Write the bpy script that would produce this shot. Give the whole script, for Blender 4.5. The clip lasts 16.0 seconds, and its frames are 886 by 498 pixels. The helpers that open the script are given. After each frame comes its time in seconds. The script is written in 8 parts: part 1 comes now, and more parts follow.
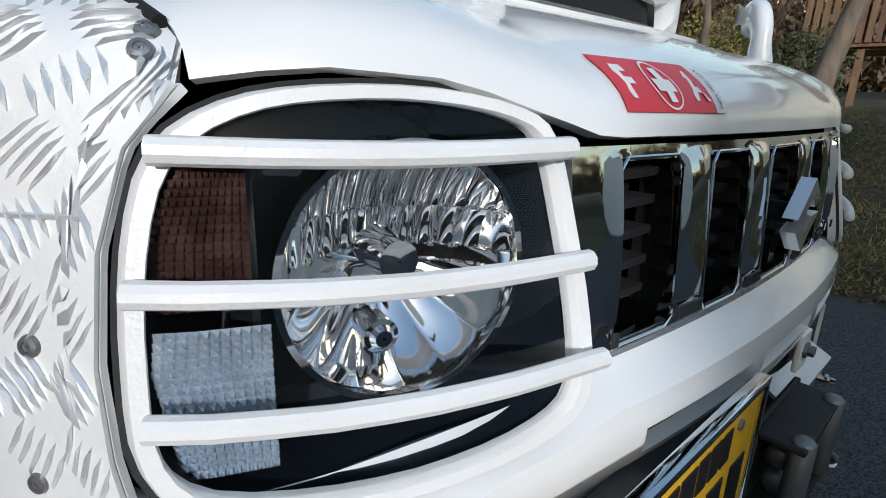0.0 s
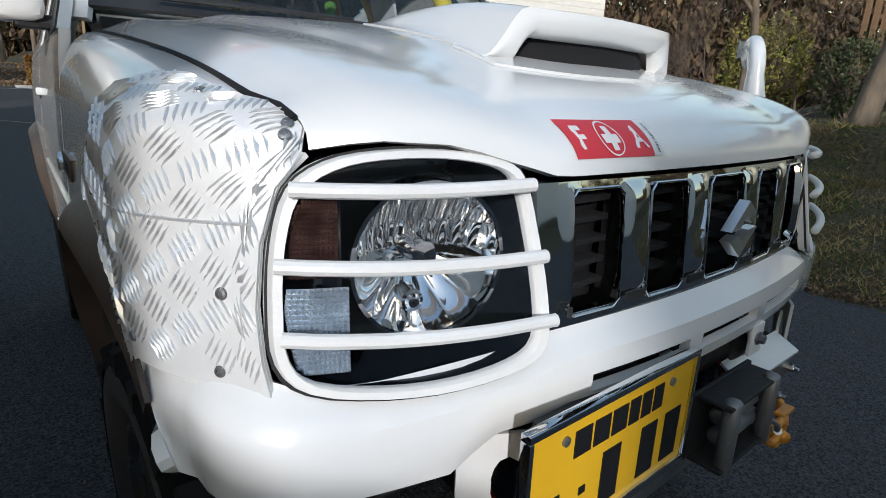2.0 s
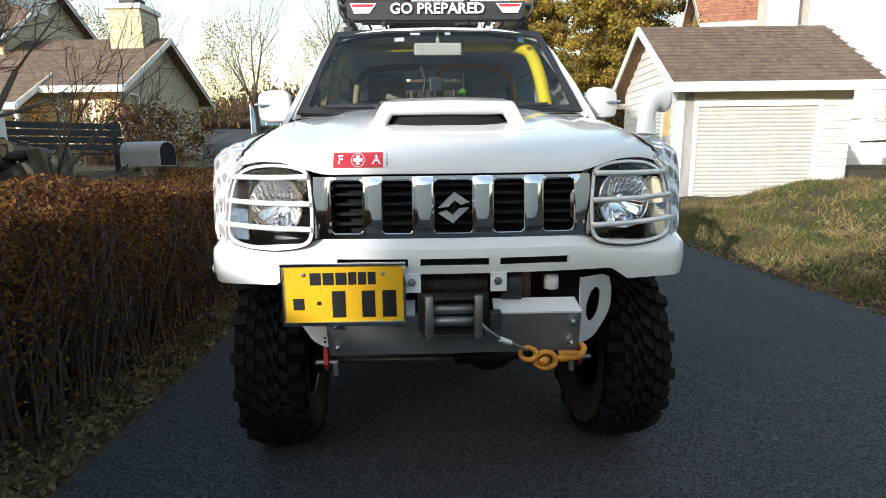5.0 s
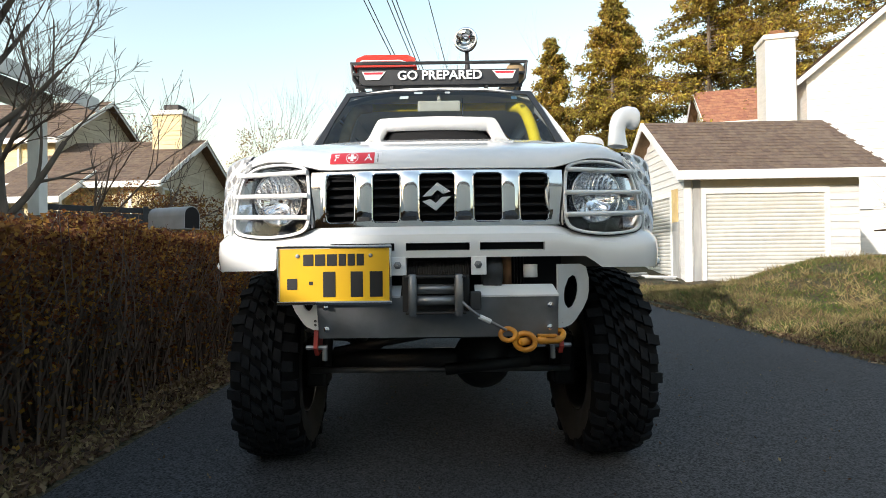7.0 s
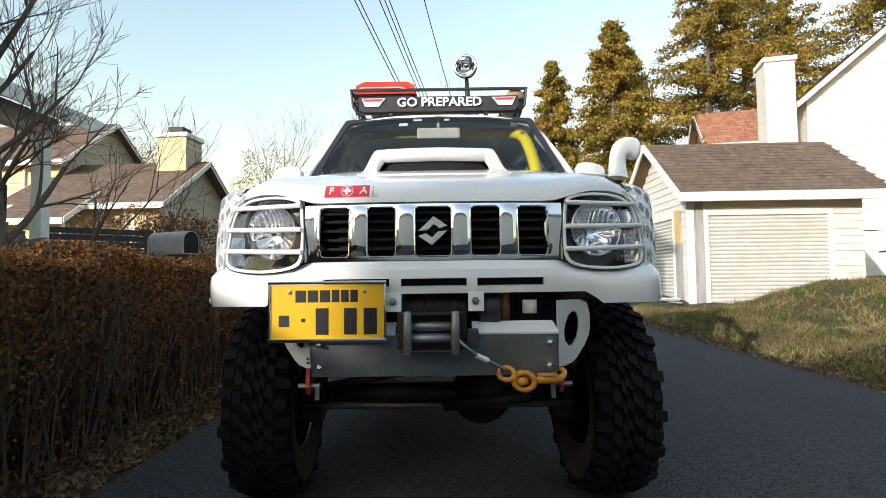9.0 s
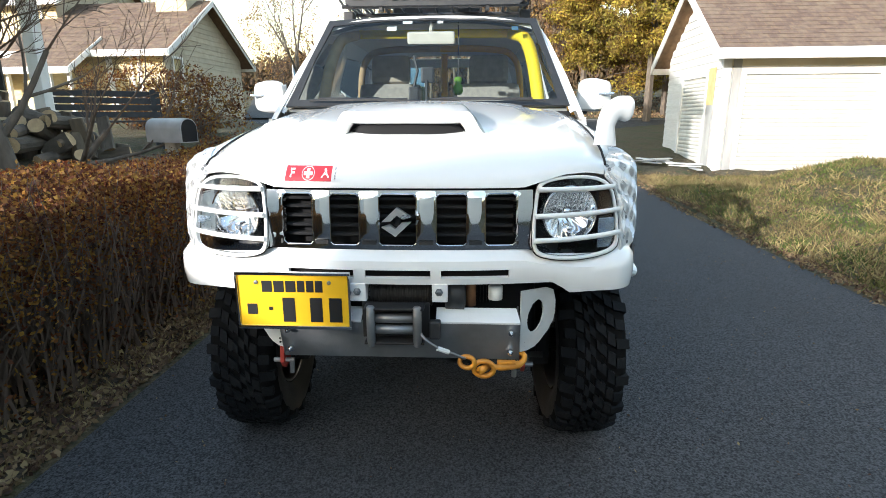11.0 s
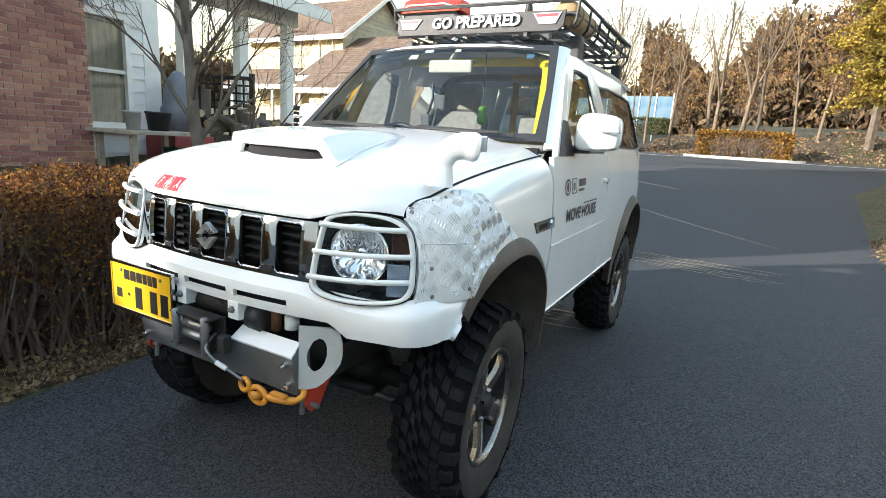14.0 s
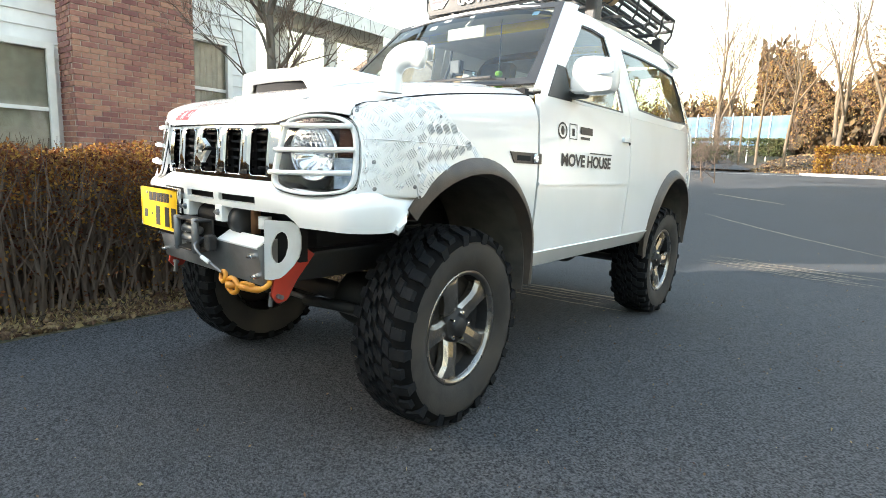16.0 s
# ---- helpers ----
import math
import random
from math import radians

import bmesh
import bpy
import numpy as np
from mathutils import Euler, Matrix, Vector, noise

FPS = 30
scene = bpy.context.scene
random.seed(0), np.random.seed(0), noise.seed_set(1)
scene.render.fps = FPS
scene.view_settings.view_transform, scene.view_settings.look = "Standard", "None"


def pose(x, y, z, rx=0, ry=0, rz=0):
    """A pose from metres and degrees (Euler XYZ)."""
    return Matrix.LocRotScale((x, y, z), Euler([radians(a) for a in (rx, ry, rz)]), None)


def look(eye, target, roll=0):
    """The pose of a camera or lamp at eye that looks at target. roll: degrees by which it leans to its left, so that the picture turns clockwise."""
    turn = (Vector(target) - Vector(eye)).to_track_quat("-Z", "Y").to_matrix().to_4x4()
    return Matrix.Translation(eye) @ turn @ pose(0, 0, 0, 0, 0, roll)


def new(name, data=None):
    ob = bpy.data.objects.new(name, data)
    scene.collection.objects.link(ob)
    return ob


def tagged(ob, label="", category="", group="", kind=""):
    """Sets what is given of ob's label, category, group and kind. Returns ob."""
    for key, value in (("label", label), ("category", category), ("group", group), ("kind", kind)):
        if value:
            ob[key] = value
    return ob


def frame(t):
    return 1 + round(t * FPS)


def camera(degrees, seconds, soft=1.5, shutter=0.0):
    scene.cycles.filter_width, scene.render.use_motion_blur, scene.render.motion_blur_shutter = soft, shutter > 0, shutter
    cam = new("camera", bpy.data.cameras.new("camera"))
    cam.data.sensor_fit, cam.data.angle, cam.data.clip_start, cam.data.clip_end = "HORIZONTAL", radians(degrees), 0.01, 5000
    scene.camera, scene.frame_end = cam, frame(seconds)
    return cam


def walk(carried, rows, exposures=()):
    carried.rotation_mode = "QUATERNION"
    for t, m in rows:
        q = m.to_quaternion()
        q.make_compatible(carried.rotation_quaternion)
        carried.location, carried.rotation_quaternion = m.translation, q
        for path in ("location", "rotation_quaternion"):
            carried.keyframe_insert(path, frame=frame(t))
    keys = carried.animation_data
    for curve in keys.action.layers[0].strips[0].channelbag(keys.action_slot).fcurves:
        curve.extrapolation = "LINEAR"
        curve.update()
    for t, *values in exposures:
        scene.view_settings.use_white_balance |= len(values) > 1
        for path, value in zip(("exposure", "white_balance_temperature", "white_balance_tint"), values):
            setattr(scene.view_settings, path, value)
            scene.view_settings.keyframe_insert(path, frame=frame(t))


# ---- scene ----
cam = camera(80.4, 16.0, soft=0.7)
PATH = [
    (0, (-0.709, -0.744, 1.09), (0.609, 0.655, 0.538), 1.8),
    (0.5, (-0.756, -0.745, 1.056), (0.723, 0.493, 0.529), 2.7),
    (1, (-0.779, -0.75, 1.065), (0.727, 0.461, 0.55), 2.3),
    (1.5, (-0.792, -0.772, 1.092), (0.693, 0.456, 0.556), 2.4),
    (2, (-0.822, -0.915, 1.143), (0.378, 0.588, 0.601), 1.8),
    (2.5, (-0.803, -1.168, 1.187), (0.102, 0.535, 0.667), -1.2),
    (3, (-0.763, -1.330, 1.200), (0.076, 0.410, 0.692), -1.3),
    (3.5, (-0.757, -1.563, 1.142), (0.022, 0.215, 0.668), 1.4),
    (4, (-0.500, -1.790, 1.165), (-0.025, 0.105, 0.722), 1.2),
    (4.2, (-0.350, -1.845, 1.245), (-0.100, 0.065, 0.725), 0.2),
    (6.3, (0.014, -2.181, 0.802), (0.011, -0.181, 0.83), -0.9),
    (6.5, (0.016, -2.177, 0.796), (0.01, -0.177, 0.825), -0.9),
    (7, (0.022, -2.175, 0.794), (0.016, -0.175, 0.821), -0.7),
    (7.5, (0.017, -2.175, 0.796), (0.008, -0.176, 0.824), -0.4),
    (8, (0.019, -2.182, 0.802), (0.007, -0.183, 0.834), -0.3),
    (8.5, (0.021, -2.176, 0.819), (0.009, -0.177, 0.872), -0.5),
    (9, (0.041, -2.135, 0.841), (0.026, -0.137, 0.943), -0.7),
    (9.5, (0.041, -2.067, 0.845), (0.028, -0.067, 0.829), -1.3),
    (9.7, (0.066, -2.07, 0.911), (0.036, -0.079, 0.726), -2.2),
    (11.8, (0.417, -2.017, 1.303), (0.277, -0.087, 0.797), 1.1),
    (12, (0.511, -1.989, 1.297), (0.343, -0.062, 0.79), 0.8),
    (12.5, (0.766, -1.903, 1.333), (0.404, -0.006, 0.815), 1.8),
    (13, (0.84, -1.773, 1.369), (0.278, 0.1, 0.951), 3.6),
    (13.5, (1.045, -1.673, 1.352), (0.335, 0.157, 0.967), 4.0),
    (14, (1.375, -1.621, 1.314), (0.444, 0.098, 0.894), 3.7),
    (14.5, (1.543, -1.691, 1.264), (0.49, -0.051, 0.812), 3.6),
    (15, (1.682, -1.754, 1.299), (0.548, -0.178, 0.822), 3.7),
    (15.5, (1.833, -1.588, 1.218), (0.634, -0.057, 0.749), 3.3),
    (16, (1.851, -1.489, 0.968), (0.596, 0.035, 0.645), 2.7),
]
EXPOSURES = [(0.0, 0.32, 5600, 13), (1.5, 0.32, 5650, 13), (2.5, 0.42, 5700, 13), (3.5, 0.80, 5850, 13), (4.2, 1.2, 5900, 13), (6.3, 1.17, 6200, 14), (8.0, 1.14, 6200, 14), (9.0, 1.05, 6200, 14), (9.5, 0.93, 6200, 14), (9.8, 1.05, 6150, 14), (11.8, 2.02, 5950, 12), (12.5, 2.0, 5970, 12), (13.5, 1.8, 6000, 13), (14.5, 2.38, 6350, 13), (16.0, 2.65, 6500, 13)]
walk(cam, [(t, look(eye, target, roll)) for t, eye, target, roll in PATH], EXPOSURES)

# ---- light ----
SUN_AZ, SUN_EL = -140.0, 17.0          # towards the sun, from +y clockwise; degrees above the horizon
world = bpy.data.worlds.new("sky")
scene.world = world
world.use_nodes = True
wn = world.node_tree
sky = wn.nodes.new("ShaderNodeTexSky")
sky.sky_type, sky.sun_disc = "NISHITA", False
sky.sun_elevation, sky.sun_rotation = radians(SUN_EL), radians(SUN_AZ)
sky.air_density, sky.dust_density, sky.ozone_density = 1.8, 1.2, 0.5
wn.links.new(sky.outputs[0], wn.nodes["Background"].inputs[0])
wn.nodes["Background"].inputs[1].default_value = 0.15
sun_data = bpy.data.lights.new("sun", "SUN")
sun_data.energy, sun_data.angle, sun_data.color = 2.3, radians(0.6), (1.0, 0.93, 0.82)
sun = new("sun", sun_data)
sa, se = radians(SUN_AZ), radians(SUN_EL)
sun_way = Vector((math.sin(sa) * math.cos(se), math.cos(sa) * math.cos(se), math.sin(se)))
sun.matrix_world = look(sun_way * 60, (0, 0, 0))
BLOCK_X = -9.8                        # lane-side corner of the unseen house added to shade the lane

# ---- materials ----
def mat(name, color, rough=0.6, metal=0.0, color2=None, scale=8.0, bump=0.0, bump_scale=60.0, detail=6.0, coat=0.0,
        stain=None, stain_scale=1.5, stain_amount=0.35, island=0.0, spec=0.5, rough_var=0.1, stretch=None, trans=0.0):
    """A painted, mineral or organic surface: base colour with fine variation, larger stains and relief."""
    m = bpy.data.materials.new(name)
    m.use_nodes = True
    nt = m.node_tree
    b = nt.nodes["Principled BSDF"]
    b.inputs["Metallic"].default_value = metal
    b.inputs["Coat Weight"].default_value = coat
    b.inputs["Coat Roughness"].default_value = 0.06
    b.inputs["Specular IOR Level"].default_value = spec
    tc = nt.nodes.new("ShaderNodeTexCoord")
    src = tc.outputs["Object"]
    if stretch:
        mp = nt.nodes.new("ShaderNodeMapping")
        mp.inputs["Scale"].default_value = stretch
        nt.links.new(src, mp.inputs[0])
        src = mp.outputs[0]

    def noise_tex(sc, det):
        n = nt.nodes.new("ShaderNodeTexNoise")
        n.inputs["Scale"].default_value, n.inputs["Detail"].default_value = sc, det
        nt.links.new(src, n.inputs["Vector"])
        return n

    def mix(fac, a, c):
        x = nt.nodes.new("ShaderNodeMix")
        x.data_type = "RGBA"
        for sock, val in ((x.inputs[0], fac), (x.inputs[6], a), (x.inputs[7], c)):
            if hasattr(val, "is_linked"):
                nt.links.new(val, sock)
            else:
                sock.default_value = val
        return x.outputs[2]

    def ramp(out, lo, hi, top=1.0):
        r = nt.nodes.new("ShaderNodeMapRange")
        r.inputs[1].default_value, r.inputs[2].default_value, r.inputs[4].default_value = lo, hi, top
        nt.links.new(out, r.inputs[0])
        return r.outputs[0]

    col = (*color, 1.0)
    c2 = (*(color2 or tuple(c * 0.8 for c in color)), 1.0)
    n1 = noise_tex(scale, detail)
    out = mix(ramp(n1.outputs[0], 0.35, 0.65), col, c2)
    if stain:
        n2 = noise_tex(stain_scale, 5.0)
        out = mix(ramp(n2.outputs[0], 0.48, 0.72, stain_amount), out, (*stain, 1.0))
    if island:
        geo = nt.nodes.new("ShaderNodeNewGeometry")
        obi = nt.nodes.new("ShaderNodeObjectInfo")
        add = nt.nodes.new("ShaderNodeMath")
        add.operation = "ADD"
        nt.links.new(geo.outputs["Random Per Island"], add.inputs[0])
        nt.links.new(obi.outputs["Random"], add.inputs[1])
        wr = nt.nodes.new("ShaderNodeMath")
        wr.operation = "FRACT"
        nt.links.new(add.outputs[0], wr.inputs[0])
        hsv = nt.nodes.new("ShaderNodeHueSaturation")
        nt.links.new(out, hsv.inputs["Color"])
        v = nt.nodes.new("ShaderNodeMapRange")
        v.inputs[3].default_value, v.inputs[4].default_value = 1 - island, 1 + island
        nt.links.new(wr.outputs[0], v.inputs[0])
        nt.links.new(v.outputs[0], hsv.inputs["Value"])
        h = nt.nodes.new("ShaderNodeMapRange")
        h.inputs[3].default_value, h.inputs[4].default_value = 0.5 - island * 0.05, 0.5 + island * 0.05
        nt.links.new(wr.outputs[0], h.inputs[0])
        nt.links.new(h.outputs[0], hsv.inputs["Hue"])
        out = hsv.outputs[0]
    nt.links.new(out, b.inputs["Base Color"])
    rr = nt.nodes.new("ShaderNodeMapRange")
    rr.inputs[3].default_value, rr.inputs[4].default_value = max(0.02, rough - rough_var), min(1.0, rough + rough_var)
    nt.links.new(n1.outputs[0], rr.inputs[0])
    nt.links.new(rr.outputs[0], b.inputs["Roughness"])
    if bump:
        n3 = noise_tex(bump_scale, 4.0)
        bp = nt.nodes.new("ShaderNodeBump")
        bp.inputs["Strength"].default_value, bp.inputs["Distance"].default_value = 1.0, bump
        nt.links.new(n3.outputs[0], bp.inputs["Height"])
        nt.links.new(bp.outputs[0], b.inputs["Normal"])
    if trans:
        # thin leaves let light through
        tl, mx = nt.nodes.new("ShaderNodeBsdfTranslucent"), nt.nodes.new("ShaderNodeMixShader")
        nt.links.new(out, tl.inputs[0])
        mx.inputs[0].default_value = trans
        nt.links.new(b.outputs[0], mx.inputs[1])
        nt.links.new(tl.outputs[0], mx.inputs[2])
        nt.links.new(mx.outputs[0], nt.nodes["Material Output"].inputs[0])
    return m


def glass_mat(name, tint, rough=0.0, clear=0.85, ior=1.5):
    """Thin pane: mostly lets light straight through, and mirrors by Fresnel."""
    m = bpy.data.materials.new(name)
    m.use_nodes = True
    nt = m.node_tree
    nt.nodes.remove(nt.nodes["Principled BSDF"])
    tr, gl, mx, fr = (nt.nodes.new("ShaderNode" + k) for k in ("BsdfTransparent", "BsdfGlossy", "MixShader", "Fresnel"))
    tr.inputs[0].default_value = (*[c * clear for c in tint], 1)
    gl.inputs["Roughness"].default_value = rough
    fr.inputs[0].default_value = ior
    nt.links.new(fr.outputs[0], mx.inputs[0])
    nt.links.new(tr.outputs[0], mx.inputs[1])
    nt.links.new(gl.outputs[0], mx.inputs[2])
    nt.links.new(mx.outputs[0], nt.nodes["Material Output"].inputs[0])
    return m


ASPHALT = mat("asphalt", (0.105, 0.106, 0.110), 0.9, color2=(0.016, 0.016, 0.018), scale=130, bump=0.008, bump_scale=170, detail=10, stain=(0.058, 0.057, 0.056), stain_scale=0.5, stain_amount=0.4, spec=0.3)
GRASS_GROUND = mat("dry_turf", (0.13, 0.10, 0.05), 0.95, color2=(0.035, 0.032, 0.015), scale=22, bump=0.06, bump_scale=40, stain=(0.04, 0.06, 0.014), stain_scale=2.2, stain_amount=0.85)
SOIL = mat("leaf_litter", (0.028, 0.021, 0.014), 0.95, color2=(0.085, 0.06, 0.035), scale=30, bump=0.02, bump_scale=60, stain=(0.03, 0.022, 0.014), stain_scale=2)
PAINT = mat("white_car_paint", (0.80, 0.80, 0.79), 0.22, color2=(0.77, 0.77, 0.755), scale=3, coat=0.8, stain=(0.62, 0.60, 0.56), stain_scale=2.5, stain_amount=0.18, rough_var=0.04)
WHITE_POWDER = mat("white_powder_coat", (0.80, 0.80, 0.785), 0.35, color2=(0.76, 0.755, 0.74), scale=12, bump=0.0006, bump_scale=240, stain=(0.6, 0.57, 0.5), stain_scale=7, stain_amount=0.2)
CHROME = mat("chrome", (0.78, 0.79, 0.80), 0.06, 1.0, color2=(0.70, 0.70, 0.71), scale=5, rough_var=0.03)
REFLECTOR = mat("bright_reflector", (0.93, 0.93, 0.93), 0.05, 1.0, color2=(0.9, 0.9, 0.9), rough_var=0.02)
BLACK_PLASTIC = mat("black_plastic", (0.018, 0.018, 0.019), 0.5, color2=(0.028, 0.028, 0.028), scale=25, bump=0.0008, bump_scale=300)
FADED_PLASTIC = mat("faded_brown_black_plastic", (0.085, 0.062, 0.047), 0.5, color2=(0.045, 0.037, 0.032), scale=7, bump=0.0008, bump_scale=280, stain=(0.13, 0.10, 0.078), stain_scale=4)
RUBBER = mat("tyre_rubber", (0.012, 0.0125, 0.014), 0.75, color2=(0.008, 0.0085, 0.0095), scale=14, bump=0.0015, bump_scale=120, stain=(0.026, 0.025, 0.024), stain_scale=5, stain_amount=0.35, spec=0.12)
SIDEWALL = mat("dusty_sidewall", (0.034, 0.029, 0.024), 0.85, color2=(0.020, 0.018, 0.016), scale=12, bump=0.001, bump_scale=160, stain=(0.075, 0.060, 0.045), stain_scale=6, stain_amount=0.55)
STEEL_GREY = mat("raw_galvanised_steel", (0.27, 0.28, 0.29), 0.45, 0.7, color2=(0.19, 0.20, 0.21), scale=9, bump=0.0006, bump_scale=200, stain=(0.22, 0.16, 0.11), stain_scale=4, stain_amount=0.35)
STEEL_MID = mat("dull_steel", (0.16, 0.16, 0.16), 0.5, 0.6, color2=(0.11, 0.10, 0.09), scale=10)
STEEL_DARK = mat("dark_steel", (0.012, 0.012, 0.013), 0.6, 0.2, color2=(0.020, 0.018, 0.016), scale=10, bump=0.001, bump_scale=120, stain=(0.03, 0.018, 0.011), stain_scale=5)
ALU = mat("aluminium_checker_plate", (0.83, 0.83, 0.82), 0.42, 0.18, color2=(0.77, 0.77, 0.76), scale=10, bump=0.0006, bump_scale=160, stain=(0.62, 0.58, 0.5), stain_scale=4, stain_amount=0.25)
ALU_TREAD = mat("polished_tread", (0.80, 0.80, 0.80), 0.30, 0.6, color2=(0.70, 0.70, 0.70), scale=30)
RED = mat("red_print", (0.62, 0.03, 0.045), 0.4, color2=(0.55, 0.03, 0.04))
RED_PAINT = mat("red_painted_steel", (0.50, 0.045, 0.025), 0.45, color2=(0.38, 0.04, 0.025), scale=14, stain=(0.13, 0.06, 0.03), stain_scale=9)
YELLOW_PLATE = mat("yellow_plate_enamel", (0.80, 0.47, 0.012), 0.35, color2=(0.75, 0.43, 0.01), scale=6)
YELLOW = mat("yellow_padding", (0.86, 0.66, 0.01), 0.6, color2=(0.78, 0.58, 0.01), scale=10)
ORANGE_STEEL = mat("orange_painted_hook", (0.72, 0.30, 0.02), 0.4, color2=(0.52, 0.2, 0.02), scale=20, stain=(0.2, 0.1, 0.03), stain_scale=14)
INK = mat("black_print", (0.012, 0.012, 0.013), 0.45)
WHITE_PRINT = mat("white_print", (0.82, 0.82, 0.82), 0.45)
GLASS = glass_mat("car_window_glass", (0.82, 0.92, 0.92), clear=0.8)
LENS = glass_mat("headlight_lens", (0.97, 0.98, 1.0), clear=0.96, ior=1.32)
HOUSE_GLASS = glass_mat("house_window_glass", (0.8, 0.85, 0.88), clear=0.8)
SEAT = mat("grey_seat_cloth", (0.34, 0.32, 0.28), 0.9, color2=(0.26, 0.25, 0.22), scale=30, bump=0.001, bump_scale=200)
BEIGE = mat("beige_headliner", (0.62, 0.58, 0.50), 0.9, color2=(0.55, 0.51, 0.44), scale=20)
DASH = mat("grey_dashboard", (0.22, 0.23, 0.22), 0.7, color2=(0.17, 0.18, 0.17), scale=20, bump=0.0008, bump_scale=250)
SIDING_W = mat("white_wood_siding", (0.72, 0.71, 0.68), 0.6, color2=(0.64, 0.63, 0.60), scale=4, stain=(0.55, 0.52, 0.46), stain_scale=1.2, stain_amount=0.35, island=0.05, stretch=(1, 1, 6))
SIDING_Y = mat("cream_wood_siding", (0.70, 0.58, 0.33), 0.65, color2=(0.62, 0.50, 0.28), scale=4, stain=(0.45, 0.36, 0.22), stain_scale=1.0, stain_amount=0.4, island=0.06, stretch=(1, 1, 6))
SIDING_G = mat("pale_grey_siding", (0.80, 0.79, 0.77), 0.65, color2=(0.70, 0.69, 0.67), scale=4, stain=(0.4, 0.39, 0.36), stain_scale=1.0, island=0.05)
TRIM_W = mat("white_trim_paint", (0.82, 0.81, 0.78), 0.5, color2=(0.74, 0.73, 0.70), scale=6, stain=(0.5, 0.47, 0.4), stain_scale=2, stain_amount=0.35)
SHINGLE = mat("brown_roof_shingle", (0.165, 0.115, 0.082), 0.9, color2=(0.115, 0.08, 0.06), scale=9, bump=0.004, bump_scale=60, stain=(0.21, 0.16, 0.12), stain_scale=1.0, island=0.14)
SHINGLE_D = mat("dark_roof_shingle", (0.05, 0.052, 0.058), 0.9, color2=(0.035, 0.036, 0.04), scale=9, bump=0.004, bump_scale=60, island=0.15)
BRICK = mat("red_brick", (0.36, 0.165, 0.125), 0.85, color2=(0.26, 0.115, 0.09), scale=18, bump=0.003, bump_scale=90, stain=(0.40, 0.22, 0.17), stain_scale=5, stain_amount=0.3, island=0.35)
MORTAR = mat("mortar", (0.66, 0.58, 0.51), 0.95, color2=(0.46, 0.38, 0.33), scale=30, bump=0.003, bump_scale=120)
SHUTTER = mat("white_roller_shutter", (0.62, 0.61, 0.56), 0.5, color2=(0.54, 0.53, 0.49), scale=5, stain=(0.5, 0.46, 0.38), stain_scale=1.5, stain_amount=0.3, island=0.03)
WOOD = mat("weathered_brown_wood", (0.20, 0.115, 0.06), 0.8, color2=(0.13, 0.075, 0.04), scale=8, bump=0.003, bump_scale=40, island=0.2, stretch=(1, 1, 0.3))
WOOD_PALE = mat("pale_cut_wood", (0.50, 0.36, 0.20), 0.8, color2=(0.40, 0.28, 0.16), scale=20)
BARK = mat("grey_bark", (0.15, 0.12, 0.095), 0.95, color2=(0.085, 0.07, 0.055), scale=14, bump=0.012, bump_scale=30, stain=(0.24, 0.22, 0.18), stain_scale=3, stretch=(1, 1, 0.35))
BARK_PALE = mat("pale_bark", (0.19, 0.145, 0.10), 0.95, color2=(0.12, 0.095, 0.07), scale=10, bump=0.012, bump_scale=25, stretch=(1, 1, 0.35))
TWIG = mat("bare_twig", (0.13, 0.095, 0.07), 0.9, color2=(0.09, 0.065, 0.05), scale=10)
LEAF_HEDGE = mat("russet_hedge_leaf", (0.27, 0.112, 0.030), 0.7, color2=(0.080, 0.033, 0.013), scale=5, island=0.7, stain=(0.36, 0.17, 0.036), stain_scale=1.6, stain_amount=0.6, trans=0.6)
LEAF_GOLD = mat("golden_hedge_leaf", (0.33, 0.17, 0.022), 0.7, color2=(0.17, 0.08, 0.015), scale=3, island=0.5, trans=0.3)
LEAF_CONIFER = mat("conifer_foliage", (0.165, 0.140, 0.024), 0.8, color2=(0.36, 0.245, 0.042), scale=0.6, island=0.55, trans=0.35)
LEAF_GREEN = mat("evergreen_leaf", (0.045, 0.065, 0.02), 0.7, color2=(0.08, 0.085, 0.03), scale=1.5, island=0.45)
GRASS_DRY = mat("dry_grass_blade", (0.36, 0.27, 0.12), 0.9, color2=(0.17, 0.125, 0.055), scale=1.5, island=0.45, trans=0.3)
GRASS_GREEN = mat("green_grass_blade", (0.085, 0.12, 0.022), 0.9, color2=(0.13, 0.13, 0.035), scale=1.5, island=0.45, trans=0.3)
HILL_BROWN = mat("winter_woodland", (0.135, 0.085, 0.045), 0.95, color2=(0.065, 0.05, 0.03), scale=0.5, bump=0.3, bump_scale=1.2, island=0.3)
BLUE_SHEET = mat("pale_blue_sheet_fence", (0.045, 0.13, 0.23), 0.6, color2=(0.12, 0.21, 0.28), scale=1.2)
GREEN_TUB = mat("dark_green_plastic", (0.02, 0.11, 0.06), 0.5, color2=(0.015, 0.08, 0.045))
GREEN_VEST = mat("lime_green_cloth", (0.13, 0.30, 0.03), 0.85, color2=(0.08, 0.20, 0.02), scale=40)
# pale colour standing in for strips of sunlight on the asphalt
SUN_STREAK = mat("painted_sun_streak", (0.32, 0.26, 0.19), 0.9, color2=(0.14, 0.12, 0.10), scale=12)
PAINT_LINE = mat("worn_road_paint", (0.55, 0.54, 0.50), 0.8, color2=(0.25, 0.245, 0.235), scale=9)
CREAM = mat("cream_cloth", (0.62, 0.56, 0.44), 0.9)
